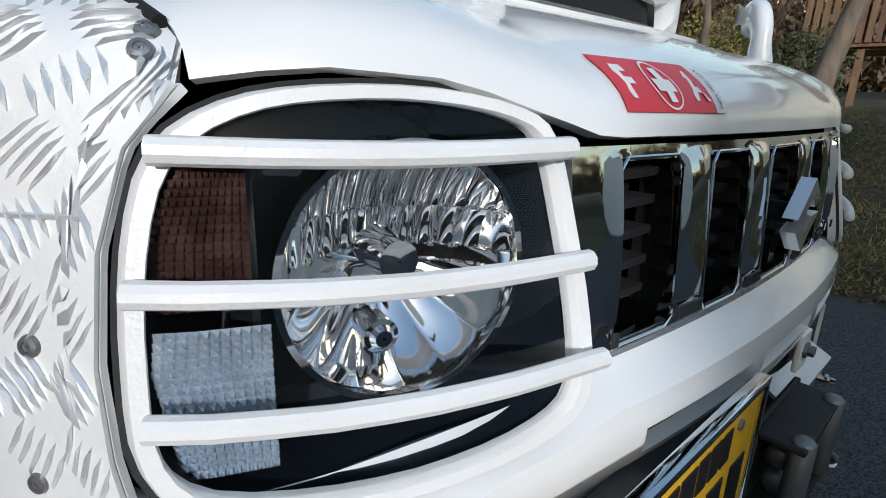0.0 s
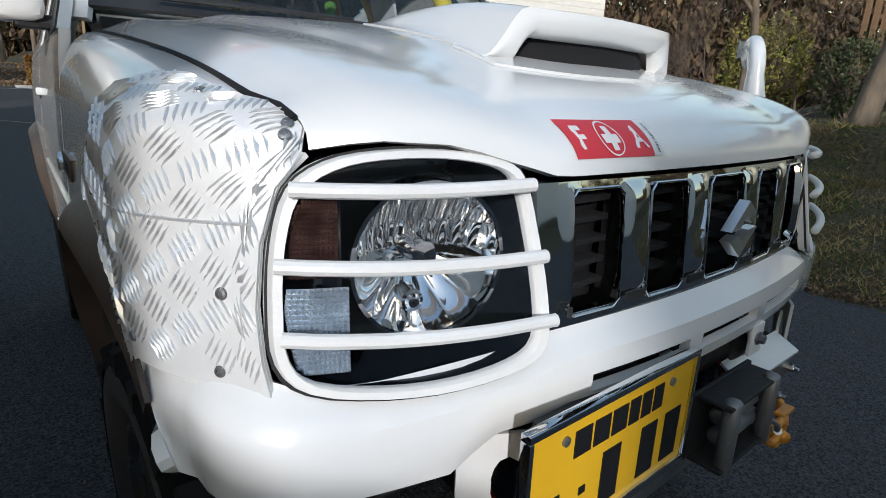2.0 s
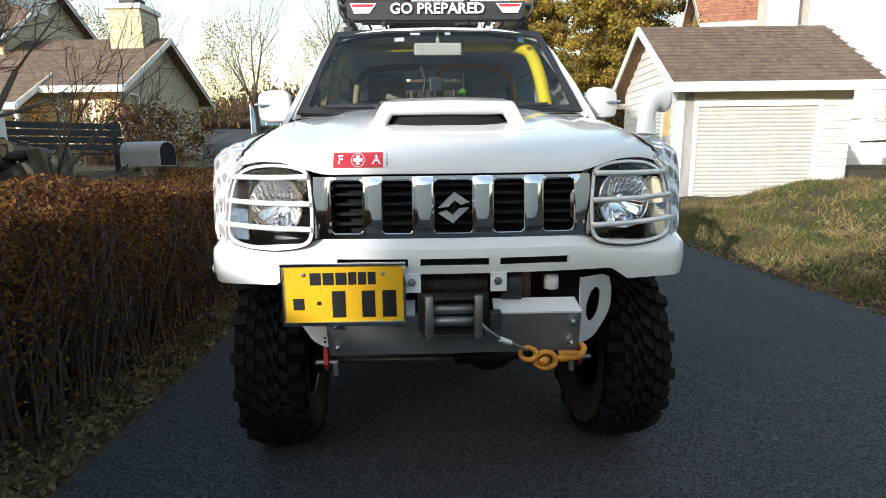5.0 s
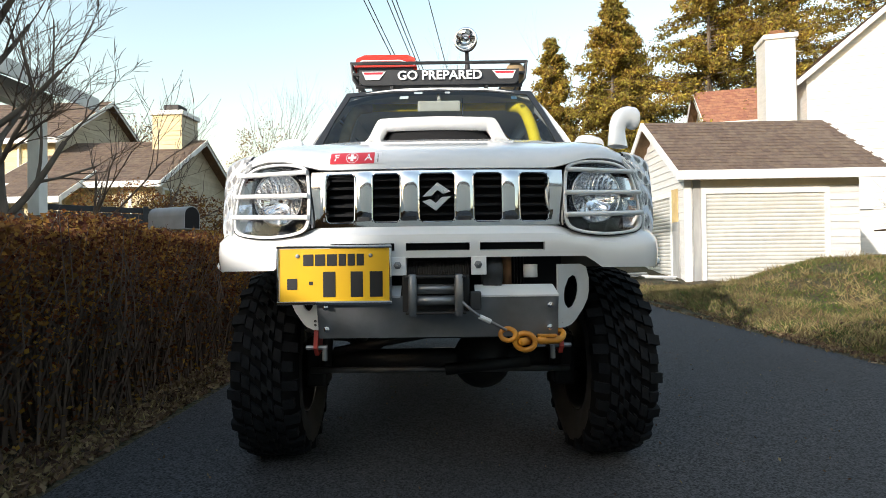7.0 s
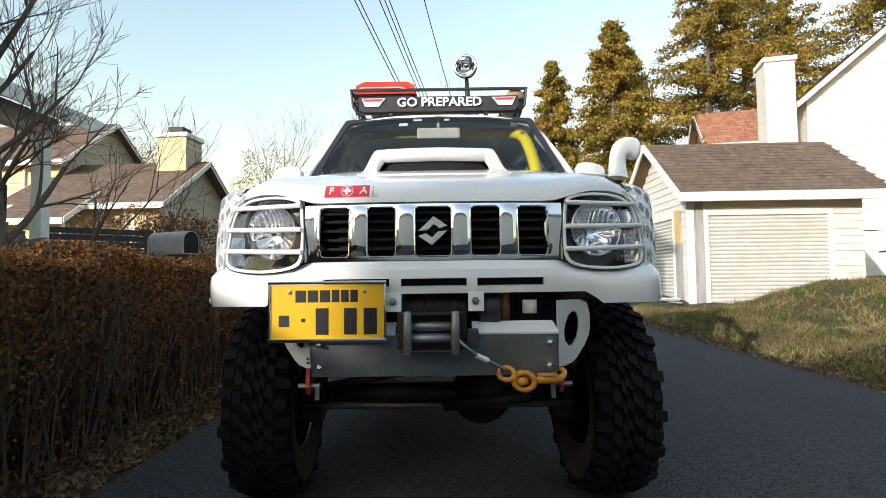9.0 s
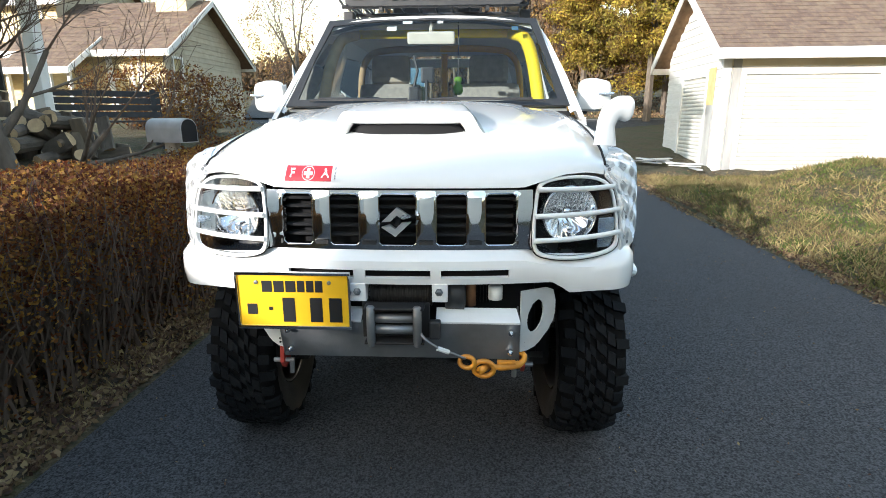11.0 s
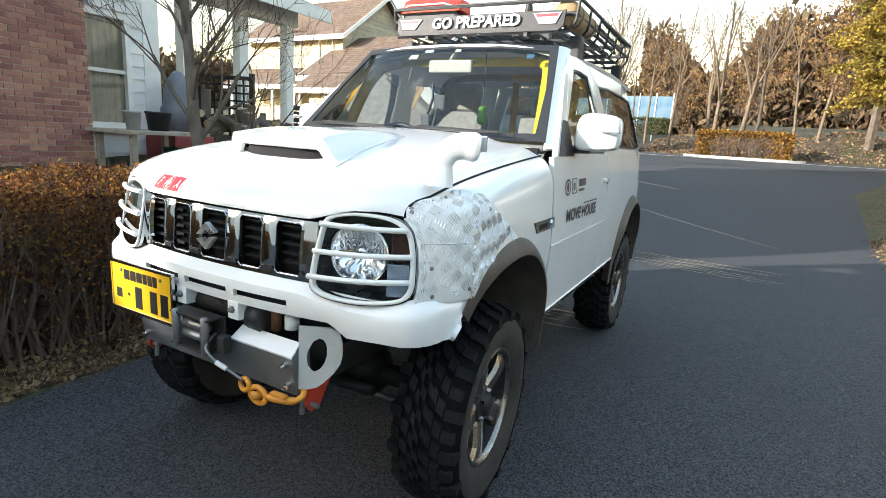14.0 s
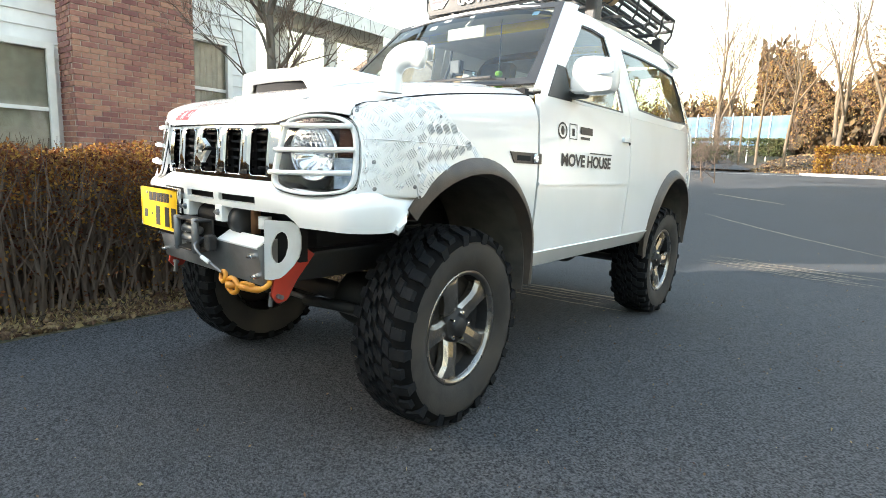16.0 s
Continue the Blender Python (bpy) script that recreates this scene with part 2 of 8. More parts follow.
DUSTY_LINER = mat("dusty_inner_wing", (0.10, 0.088, 0.072), 0.85, color2=(0.055, 0.048, 0.042), scale=8, stain=(0.16, 0.13, 0.10), stain_scale=3)
# tyre rubber darkened to hold the shade of the grooves
RUBBER_SHADED = mat("tyre_groove_shade", (0.004, 0.004, 0.0045), 0.9, color2=(0.007, 0.0065, 0.006), scale=20, spec=0.1)
GREY_COVER = mat("grey_tarpaulin", (0.17, 0.185, 0.215), 0.55, color2=(0.12, 0.13, 0.155), scale=5, bump=0.02, bump_scale=6)

PALE_STEEL = mat("pale_grey_painted_steel", (0.60, 0.61, 0.60), 0.4, 0.2, color2=(0.52, 0.53, 0.52), scale=10, stain=(0.35, 0.28, 0.2), stain_scale=8, stain_amount=0.3)
RUST = mat("rusty_pipe", (0.25, 0.12, 0.05), 0.8, color2=(0.16, 0.07, 0.03), scale=25)
TAN = mat("tan_canvas", (0.42, 0.30, 0.16), 0.85, color2=(0.33, 0.23, 0.12), scale=20, bump=0.001, bump_scale=200)
AMBER_PAD = mat("amber_padding", (0.72, 0.40, 0.03), 0.6, color2=(0.62, 0.33, 0.03), scale=10)
BEIGE_SEAT = mat("beige_seat_cover", (0.42, 0.37, 0.28), 0.9, color2=(0.35, 0.3, 0.23), scale=20)

SIDING_CREAM_LIGHT = mat("pale_cream_siding", (0.74, 0.68, 0.52), 0.6, color2=(0.68, 0.62, 0.46), scale=4, stain=(0.5, 0.44, 0.32), stain_scale=1.2, stain_amount=0.3, island=0.04)
# darker copy of the cream siding, painted shade for sides facing off the sun
SIDING_Y_SHADE = mat("cream_siding_shade_side", (0.50, 0.44, 0.33), 0.65, color2=(0.44, 0.38, 0.28), scale=4, stain=(0.34, 0.29, 0.21), stain_scale=1.0, island=0.06)
SHINGLE_RED = mat("reddish_roof_shingle", (0.36, 0.17, 0.10), 0.9, color2=(0.27, 0.12, 0.08), scale=9, bump=0.004, bump_scale=60, island=0.15)
WEATHERED_GREY = mat("weathered_grey_board", (0.42, 0.42, 0.40), 0.7, color2=(0.33, 0.33, 0.32), scale=6, stain=(0.22, 0.2, 0.17), stain_scale=3, stretch=(1, 1, 0.2))
WOOD_GREY = mat("greyed_timber", (0.36, 0.31, 0.25), 0.8, color2=(0.27, 0.23, 0.19), scale=8, bump=0.002, bump_scale=40, island=0.15)
YELLOW_BOARD = mat("yellowed_plywood", (0.62, 0.47, 0.22), 0.7, color2=(0.52, 0.38, 0.17), scale=6)
BLACK_WOOD = mat("black_stained_wood", (0.025, 0.027, 0.032), 0.6, color2=(0.04, 0.04, 0.045), scale=12)
MAIL_GREY = mat("grey_mailbox_metal", (0.40, 0.41, 0.42), 0.45, 0.3, color2=(0.33, 0.34, 0.35), scale=8, stain=(0.28, 0.24, 0.19), stain_scale=5)
RED_DARK = mat("dull_red_enamel", (0.28, 0.03, 0.03), 0.5, color2=(0.18, 0.03, 0.03), scale=8)
GREY_POT = mat("grey_plastic_pot", (0.42, 0.42, 0.41), 0.6)
LEAF_YELLOW = mat("yellow_green_leaf", (0.24, 0.22, 0.03), 0.7, color2=(0.16, 0.16, 0.03), scale=2, island=0.4)
LEAF_WITHERED = mat("withered_tan_leaf", (0.30, 0.17, 0.065), 0.8, color2=(0.15, 0.09, 0.04), scale=1.0, island=0.5, trans=0.3)
LEAF_LITTER = mat("fallen_leaf", (0.11, 0.064, 0.032), 0.9, color2=(0.23, 0.155, 0.085), scale=5, island=0.6)


def plain(name, color, rough=0.4, metal=0.0, emit=0.0, trans=0.0):
    m = bpy.data.materials.new(name)
    m.use_nodes = True
    b = m.node_tree.nodes["Principled BSDF"]
    b.inputs["Base Color"].default_value = (*color, 1)
    b.inputs["Roughness"].default_value, b.inputs["Metallic"].default_value = rough, metal
    b.inputs["Transmission Weight"].default_value = trans
    return m


RED_LENS = plain("red_beacon_lens", (0.75, 0.06, 0.03), 0.12, trans=0.25)
AMBER_LENS = mat("smoked_amber_lens", (0.115, 0.055, 0.042), 0.12, 0.75, color2=(0.26, 0.15, 0.12), scale=60)
CLEAR_LENS = mat("ribbed_clear_lens", (0.70, 0.78, 0.86), 0.14, 0.75, color2=(0.5, 0.58, 0.66), scale=40)
BADGE = mat("bright_badge", (0.90, 0.90, 0.90), 0.30, 0.9, color2=(0.85, 0.85, 0.85), scale=20)
HOUSING = mat("dark_blue_black_housing", (0.010, 0.014, 0.020), 0.25, color2=(0.016, 0.02, 0.026), scale=10)
# near-black colour stands in for the shade inside gaps and openings
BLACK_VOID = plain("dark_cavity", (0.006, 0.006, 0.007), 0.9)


# ---- mesh tools ----
def link(name, bm, material, parent=None, label="", smooth=False, sharp=35.0):
    me = bpy.data.meshes.new(name)
    if smooth:
        for f in bm.faces:
            f.smooth = True
        for e in bm.edges:
            if len(e.link_faces) == 2 and e.calc_face_angle(0) > radians(sharp):
                e.smooth = False
    bm.to_mesh(me)
    bm.free()
    mats = material if isinstance(material, (list, tuple)) else [material]
    for m in mats:
        me.materials.append(m)
    ob = new(name, me)
    if parent is not None:
        ob.parent = parent
    if label:
        tagged(ob, label)
    return ob


def part(name, bm, material, parent, label="", smooth=False):
    return link(name, bm, material, parent, label, smooth)


def thing(name, label, category, m=None, group="", kind=""):
    ob = new(name)
    ob.empty_display_size = 0.1
    if m is not None:
        ob.matrix_basis = m
    return tagged(ob, label, category, group, kind)


def mesh_of(verts, faces):
    bm = bmesh.new()
    vs = [bm.verts.new(v) for v in verts]
    for f in faces:
        try:
            bm.faces.new([vs[i] for i in f])
        except ValueError:
            pass
    return bm


def add(bm, verts, faces):
    vs = [bm.verts.new(v) for v in verts]
    for f in faces:
        try:
            bm.faces.new([vs[i] for i in f])
        except ValueError:
            pass
    return vs


BOX_F = [(0, 3, 2, 1), (4, 5, 6, 7), (0, 1, 5, 4), (1, 2, 6, 5), (2, 3, 7, 6), (3, 0, 4, 7)]


def box(bm, lo, hi, m=None, bevel=0.0):
    (a, b, c), (d, e, f) = lo, hi
    pts = [Vector(p) for p in ((a, b, c), (d, b, c), (d, e, c), (a, e, c), (a, b, f), (d, b, f), (d, e, f), (a, e, f))]
    if m is not None:
        pts = [m @ p for p in pts]
    vs = add(bm, pts, BOX_F)
    if bevel:
        es = list({e for v in vs for e in v.link_edges})
        bmesh.ops.bevel(bm, geom=es, offset=bevel, segments=2, affect="EDGES", profile=0.6)
    return bm


def boxed(lo, hi, m=None, bevel=0.0):
    return box(bmesh.new(), lo, hi, m, bevel)


def tube(bm, pts, radius, sides=8, closed=False, caps=True):
    """A round bar along pts; radius is one number or one for each point."""
    pts = [Vector(p) for p in pts]
    n = len(pts)
    rad = radius if isinstance(radius, (list, tuple)) else [radius] * n
    rings = []
    side = None
    for i, p in enumerate(pts):
        a = pts[i - 1] if (i > 0 or closed) else p
        b = pts[(i + 1) % n] if (i < n - 1 or closed) else p
        way = (b - a).normalized() if (b - a).length > 1e-9 else Vector((0, 0, 1))
        if side is None:
            side = way.orthogonal().normalized()
        side = (side - way * side.dot(way)).normalized()
        up = way.cross(side)
        rings.append([bm.verts.new(p + (side * math.cos(t) + up * math.sin(t)) * rad[i]) for t in (2 * math.pi * k / sides for k in range(sides))])
    for i in range(n if closed else n - 1):
        r, q = rings[i], rings[(i + 1) % n]
        for k in range(sides):
            bm.faces.new((r[k], r[(k + 1) % sides], q[(k + 1) % sides], q[k]))
    if caps and not closed:
        bm.faces.new(rings[0][::-1])
        bm.faces.new(rings[-1])
    return bm


def tubed(pts, radius, sides=8, closed=False):
    return tube(bmesh.new(), pts, radius, sides, closed)


def grid(fn, us, vs, skip=None, thick=0.0, flip=False):
    """A sheet through fn(u, v), with real thickness away from its normal."""
    bm = bmesh.new()
    rows = [[bm.verts.new(fn(u, v)) for u in us] for v in vs]
    for j in range(len(vs) - 1):
        for i in range(len(us) - 1):
            if skip and skip((us[i] + us[i + 1]) / 2, (vs[j] + vs[j + 1]) / 2):
                continue
            q = (rows[j][i], rows[j][i + 1], rows[j + 1][i + 1], rows[j + 1][i])
            bm.faces.new(q[::-1] if flip else q)
    for v in [v for v in bm.verts if not v.link_faces]:
        bm.verts.remove(v)
    if thick:
        bm.normal_update()
        bmesh.ops.solidify(bm, geom=bm.faces[:], thickness=thick)
    bm.normal_update()
    return bm


def lin(a, b, n):
    return [a + (b - a) * i / n for i in range(n + 1)]


def interp(x, xs, ys):
    return float(np.interp(x, xs, ys))


def revolve(bm, prof, m=None, sides=32, cap=False):
    """Turns a profile of (radius, height) round the local z axis."""
    rings = []
    for r, h in prof:
        ring = []
        for k in range(sides):
            t = 2 * math.pi * k / sides
            p = Vector((r * math.cos(t), r * math.sin(t), h))
            ring.append(bm.verts.new(m @ p if m is not None else p))
        rings.append(ring)
    for a, b in zip(rings, rings[1:]):
        for k in range(sides):
            bm.faces.new((a[k], a[(k + 1) % sides], b[(k + 1) % sides], b[k]))
    if cap:
        bm.faces.new(rings[0][::-1])
        bm.faces.new(rings[-1])
    return bm


def ring_poly(outer, inner, place, thick):
    """A flat frame between two outlines of equal count, laid by place(a, b)."""
    bm = bmesh.new()
    o = [bm.verts.new(place(*p)) for p in outer]
    i = [bm.verts.new(place(*p)) for p in inner]
    n = len(o)
    for k in range(n):
        bm.faces.new((o[k], o[(k + 1) % n], i[(k + 1) % n], i[k]))
    bm.normal_update()
    bmesh.ops.solidify(bm, geom=bm.faces[:], thickness=thick)
    return bm


def mirrored(bm):
    """A copy of bm on the other side of the plane x = 0."""
    c = bm.copy()
    for v in c.verts:
        v.co.x = -v.co.x
    bmesh.ops.reverse_faces(c, faces=c.faces[:])
    return c


def smooth_loop(pts, n=4):
    """A closed Catmull-Rom curve through pts."""
    out, k = [], len(pts)
    for i in range(k):
        p0, p1, p2, p3 = (Vector(pts[(i + d) % k]) for d in (-1, 0, 1, 2))
        for j in range(n):
            t = j / n
            out.append(0.5 * ((2 * p1) + (p2 - p0) * t + (2 * p0 - 5 * p1 + 4 * p2 - p3) * t * t + (3 * p1 - p0 - 3 * p2 + p3) * t ** 3))
    return out


def smooth_line(pts, n=4):
    pts = [Vector(p) for p in pts]
    out = []
    for i in range(len(pts) - 1):
        p0, p1, p2, p3 = pts[max(i - 1, 0)], pts[i], pts[i + 1], pts[min(i + 2, len(pts) - 1)]
        for j in range(n):
            t = j / n
            out.append(0.5 * ((2 * p1) + (p2 - p0) * t + (2 * p0 - 5 * p1 + 4 * p2 - p3) * t * t + (3 * p1 - p0 - 3 * p2 + p3) * t ** 3))
    return out + [pts[-1]]


def words(text, size, m, material, name="lettering", parent=None, depth=0.0008, bold=0.0, width=1.0):
    """Raised lettering in the built-in font, as a mesh."""
    cu = bpy.data.curves.new(name, "FONT")
    cu.body, cu.size, cu.align_x, cu.align_y, cu.extrude, cu.offset = text, size, "CENTER", "CENTER", depth, bold
    cu.resolution_u = 3
    tmp = bpy.data.objects.new(name, cu)
    scene.collection.objects.link(tmp)
    bpy.context.view_layer.update()
    me = bpy.data.meshes.new_from_object(tmp.evaluated_get(bpy.context.evaluated_depsgraph_get()))
    bpy.data.objects.remove(tmp)
    me.materials.clear()
    me.materials.append(material)
    me.transform(m @ Matrix.Diagonal((width, 1, 1, 1)))
    ob = new(name, me)
    if parent is not None:
        ob.parent = parent
    return ob


def sheet_np(name, verts, faces, materials, parent=None, index=None, smooth=False):
    """A mesh from arrays, for leaves, blades and branches."""
    me = bpy.data.meshes.new(name)
    me.from_pydata(verts, [], faces)
    for m in materials:
        me.materials.append(m)
    if index is not None:
        me.polygons.foreach_set("material_index", np.asarray(index, dtype=np.int32))
    if smooth:
        me.polygons.foreach_set("use_smooth", np.ones(len(me.polygons), dtype=bool))
    me.update()
    ob = new(name, me)
    if parent is not None:
        ob.parent = parent
    return ob


rng = np.random.default_rng(7)


def leaf_quads(centres, size, spread=0.4, up=0.3, aspect=0.6, r=rng):
    """Small leaf-shaped quads round the given places."""
    n = len(centres)
    a = r.normal(size=(n, 3))
    a[:, 2] += up
    a /= np.linalg.norm(a, axis=1, keepdims=True)
    b = np.cross(a, r.normal(size=(n, 3)))
    b /= np.linalg.norm(b, axis=1, keepdims=True)
    s = (size * (1 - spread + 2 * spread * r.random(n)))[:, None]
    c = np.asarray(centres)
    v = np.stack([c - a * s * 0.5, c + b * s * aspect * 0.5, c + a * s * 0.5, c - b * s * aspect * 0.5], 1).reshape(-1, 3)
    f = np.arange(4 * n).reshape(-1, 4)
    return v, f


def prism_arrays(segs, sides=4):
    """Tapered bars for (a, b, ra, rb) segments, as arrays."""
    verts, faces, base = [], [], 0
    ang = [2 * math.pi * k / sides for k in range(sides)]
    cs = [(math.cos(t), math.sin(t)) for t in ang]
    for a, b, ra, rb in segs:
        way = b - a
        if way.length < 1e-6:
            continue
        s = way.orthogonal().normalized()
        u = way.normalized().cross(s)
        for p, r in ((a, ra), (b, rb)):
            for c, d in cs:
                verts.append(tuple(p + s * (c * r) + u * (d * r)))
        for k in range(sides):
            k2 = (k + 1) % sides
            faces.append((base + k, base + k2, base + sides + k2, base + sides + k))
        base += 2 * sides
    return verts, faces

# ---- ground ----
def smoothstep(a, b, x):
    t = min(1.0, max(0.0, (x - a) / (b - a)))
    return t * t * (3 - 2 * t)


def road_z(y):
    return 0.0 if y < 5 else 0.062 * (y - 5) * smoothstep(5, 14, y) if y < 45 else 2.48


def right_edge(y):
    return interp(y, [-30, -4, 1.3, 3, 5, 9, 14, 18, 21], [4.2, 3.35, 3.12, 3.15, 3.2, 3.5, 4.0, 5.5, 9.0])


def left_edge(y):
    return interp(y, [-30, -2, 9, 12, 16, 20], [-1.6, -1.42, -1.45, -1.9, -4.5, -12.0])


def ground_z(x, y):
    """Height of the land: a level lane that climbs away, a bank on one side, yards on the other."""
    z = road_z(y)
    e = right_edge(y)
    if x > e and y < 21:
        d = x - e
        bank = 0.10 * smoothstep(0.05, 0.6, d) + 0.35 * smoothstep(0.8, 3.2, d) + 0.55 * smoothstep(3.2, 3.9, d) * smoothstep(5.5, 2.5, y) + 0.5 * smoothstep(4, 12, d) * smoothstep(7, 3, y)
        hump = 0.36 * math.exp(-((x - 5.2) / 1.5) ** 2 - ((y - 5.2) / 1.25) ** 2)
        flat = smoothstep(6.4, 7.6, y) * smoothstep(2.0, 4.5, x)
        z += (bank + hump) * (1 - flat) + flat * 0.06
    f = left_edge(y)
    if x < f and y < 20:
        d = f - x
        z += 0.05 * smoothstep(0.02, 0.25, d) + 0.75 * smoothstep(0.9, 4.5, d)
    if y > 24:
        z += 0.05 * (y - 24) * smoothstep(24, 34, y) * smoothstep(1.0, 5.0, abs(x + 4))
        z += 1.1 * math.exp(-((x - 5.6) / 2.2) ** 2 - ((y - 28.5) / 2.4) ** 2) + 0.5 * math.exp(-((x + 1.6) / 1.6) ** 2 - ((y - 31.5) / 2.0) ** 2)
    far = math.hypot(x, y - 10)
    if far > 60:
        z -= (far - 60) * 0.01
    return z


def is_road(x, y):
    if y < 20:
        return left_edge(y) < x < right_edge(y)
    if y < 24.0:
        return True
    return -11.0 - (y - 24) * 0.35 < x < -2.5 - (y - 24) * 0.3 and y < 60


XS = sorted(set([round(v, 3) for v in lin(-200, -20, 9) + lin(-20, -3, 34) + lin(-3, 7.2, 102) + lin(7.2, 20, 32) + lin(20, 200, 9)]))
YS = sorted(set([round(v, 3) for v in lin(-200, -16, 9) + lin(-16, -2, 28) + lin(-2, 10, 60) + lin(10, 34, 48) + lin(34, 300, 12)]))


def relief(x, y, z):
    if is_road(x, y):
        return z + 0.004 * noise.noise((x * 0.8, y * 0.8, 0))
    near = smoothstep(40, 15, math.hypot(x, y))
    return z + near * (0.05 * noise.noise((x * 1.7, y * 1.7, 3)) + 0.025 * noise.noise((x * 5, y * 5, 8))) * smoothstep(0.0, 0.5, min(abs(x - right_edge(y)), abs(x - left_edge(y))))


gv, gf, gi = [], [], []
for yy in YS:
    for xx in XS:
        gv.append((xx, yy, relief(xx, yy, ground_z(xx, yy))))
nx = len(XS)
for j in range(len(YS) - 1):
    for i in range(nx - 1):
        gf.append((j * nx + i, j * nx + i + 1, (j + 1) * nx + i + 1, (j + 1) * nx + i))
        cx, cy = (XS[i] + XS[i + 1]) / 2, (YS[j] + YS[j + 1]) / 2
        gi.append(1 if (left_edge(cy) - 1.3 < cx < left_edge(cy) and cy < 9) or (24 < cy < 45 and -12 < cx < 5) else 0)
ground = tagged(sheet_np("ground", gv, gf, [GRASS_GROUND, SOIL], None, gi, True), "dry winter turf and leaf litter beside the lane", "ground", kind="structure")

# the lane lies on the ground as a thin sheet of asphalt
LANE = lin(-30, 20, 100)


def lane_pt(u, y):
    a, b = left_edge(y), right_edge(y)
    w = 0.03 * noise.noise((u * 3, y * 1.6, 5))
    x = a + (b - a) * u + (w if u in (0.0, 1.0) else 0)
    return (x, y, road_z(y) + 0.035 - (0.025 if u in (0.0, 1.0) else 0))


lane = grid(lane_pt, [0.0, 0.02, 0.15, 0.3, 0.5, 0.7, 0.85, 0.98, 1.0], LANE)
for v in lane.verts:
    v.co.z -= 0.035 - 0.004
tagged(link("road", lane, ASPHALT, None, "", True), "worn dark grey asphalt lane climbing gently away", "road", kind="structure")
cross = grid(lambda u, v: (u, v, road_z(v) + 0.012), lin(-60, 60, 40), lin(19.9, 24.0, 6))
tagged(link("road_junction", cross, ASPHALT, None, "", True), "dark grey asphalt side road across the lane", "road", kind="structure")
branch = grid(lambda u, v: (-11 - (v - 24) * 0.35 + u * (8.5 + 0.05 * (v - 24)), v, ground_z(-11 - (v - 24) * 0.35 + u * 8.5, v) + 0.10), lin(0, 1, 4), lin(24.0, 60, 16))
tagged(link("road_branch", branch, ASPHALT, None, "", True), "far dark grey asphalt road climbing between trees", "road", kind="structure")
line = grid(lambda u, v: (u, v + 0.06 * u, road_z(v + 0.06 * u) + 0.02), lin(-14, 12, 30), [22.7, 22.85])
tagged(link("road_line", line, PAINT_LINE), "worn white road line across the junction", "road line", kind="structure")


# faint streaks of sunlight, painted as pale strips across the asphalt
def streak(x0, y0, x1, y1, w, material):
    a, b = Vector((x0, y0, 0)), Vector((x1, y1, 0))
    n = Vector((-(b - a).y, (b - a).x, 0)).normalized()
    bm = grid(lambda u, v: (lambda p: Vector((p.x, p.y, road_z(p.y) + 0.0095)))(a.lerp(b, u) + n * (v * w * math.sin(u * math.pi) ** 0.5 + 0.03 * noise.noise((u * 9, y0, 1)))), lin(0, 1, 24), [-0.5, 0.5])
    tagged(link("road_streak", bm, material), "faint sunlit streak painted across the asphalt", "streak", kind="structure")


streak(-0.9, 10.2, 2.1, 7.2, 0.05, SUN_STREAK)
for k in range(9):
    sr = random.Random(k)
    y = 4.75 + 0.085 * k
    streak(0.5 + sr.uniform(-0.3, 0.2), y + 0.05, 1.75 + sr.uniform(-0.4, 0.35), y + sr.uniform(-0.05, 0.05), sr.uniform(0.015, 0.05), SUN_STREAK)
streak(-1.5, 13.4, 0.3, 12.2, 0.08, SUN_STREAK)
for k in range(5):
    sr = random.Random(40 + k)
    y = 1.92 + 0.09 * k
    streak(-0.45 + sr.uniform(-0.1, 0.2), y - 0.02, 0.45 + sr.uniform(-0.1, 0.2), y + 0.14, sr.uniform(0.02, 0.05), SUN_STREAK)

# ---- the car: a small lifted off-roader; front towards -y, wheels on z = 0 ----
car = thing("off_road_car", "white lifted small off-road car with aluminium-clad wings, parked on the lane", "car")
HUB_Z, TYRE_R, TYRE_W, TRACK, BASE = 0.372, 0.372, 0.225, 0.635, 2.25


def hood_front(x):
    a = abs(x)
    y = interp(a, [0, 0.2, 0.38, 0.46, 0.54, 0.61, 0.64], [-0.560, -0.555, -0.540, -0.515, -0.487, -0.447, -0.425])
    z = interp(a, [0, 0.36, 0.42, 0.48, 0.56, 0.61, 0.64], [1.066, 1.066, 1.083, 1.101, 1.105, 1.096, 1.088])
    return y, z


HOOD_BACK = 0.50


def hood_half(v):
    return interp(v, [0, 0.15, 0.5, 1.0], [0.612, 0.632, 0.652, 0.672])


def hood_pt(u, v):
    x = u * hood_half(v)
    y0, z0 = hood_front(u * 0.612)
    y1, z1 = HOOD_BACK - 0.05 * (1 - u * u), 1.325 - 0.038 * u * u
    g = v ** 0.46
    z = z0 + (z1 - z0) * g
    # raised middle panel with soft shoulders
    z += 0.014 * smoothstep(0.72, 0.60, abs(u)) * smoothstep(0.12, 0.45, v)
    z -= 0.020 * smoothstep(0.90, 1.0, abs(u)) * smoothstep(0.0, 0.12, v)
    return Vector((x, y0 + (y1 - y0) * v, z))


HV = [0, 0.004, 0.012, 0.025, 0.045, 0.07, 0.10, 0.14, 0.2, 0.28, 0.38, 0.5, 0.62, 0.75, 0.88, 1.0]
HU = sorted(set(round(q, 4) for q in lin(-1, 1, 40) + [-0.985, 0.985, -0.68, 0.68]))
hood = part("hood", grid(hood_pt, HU, HV, thick=0.012), PAINT, car, "white bonnet with a broad raised panel", True)

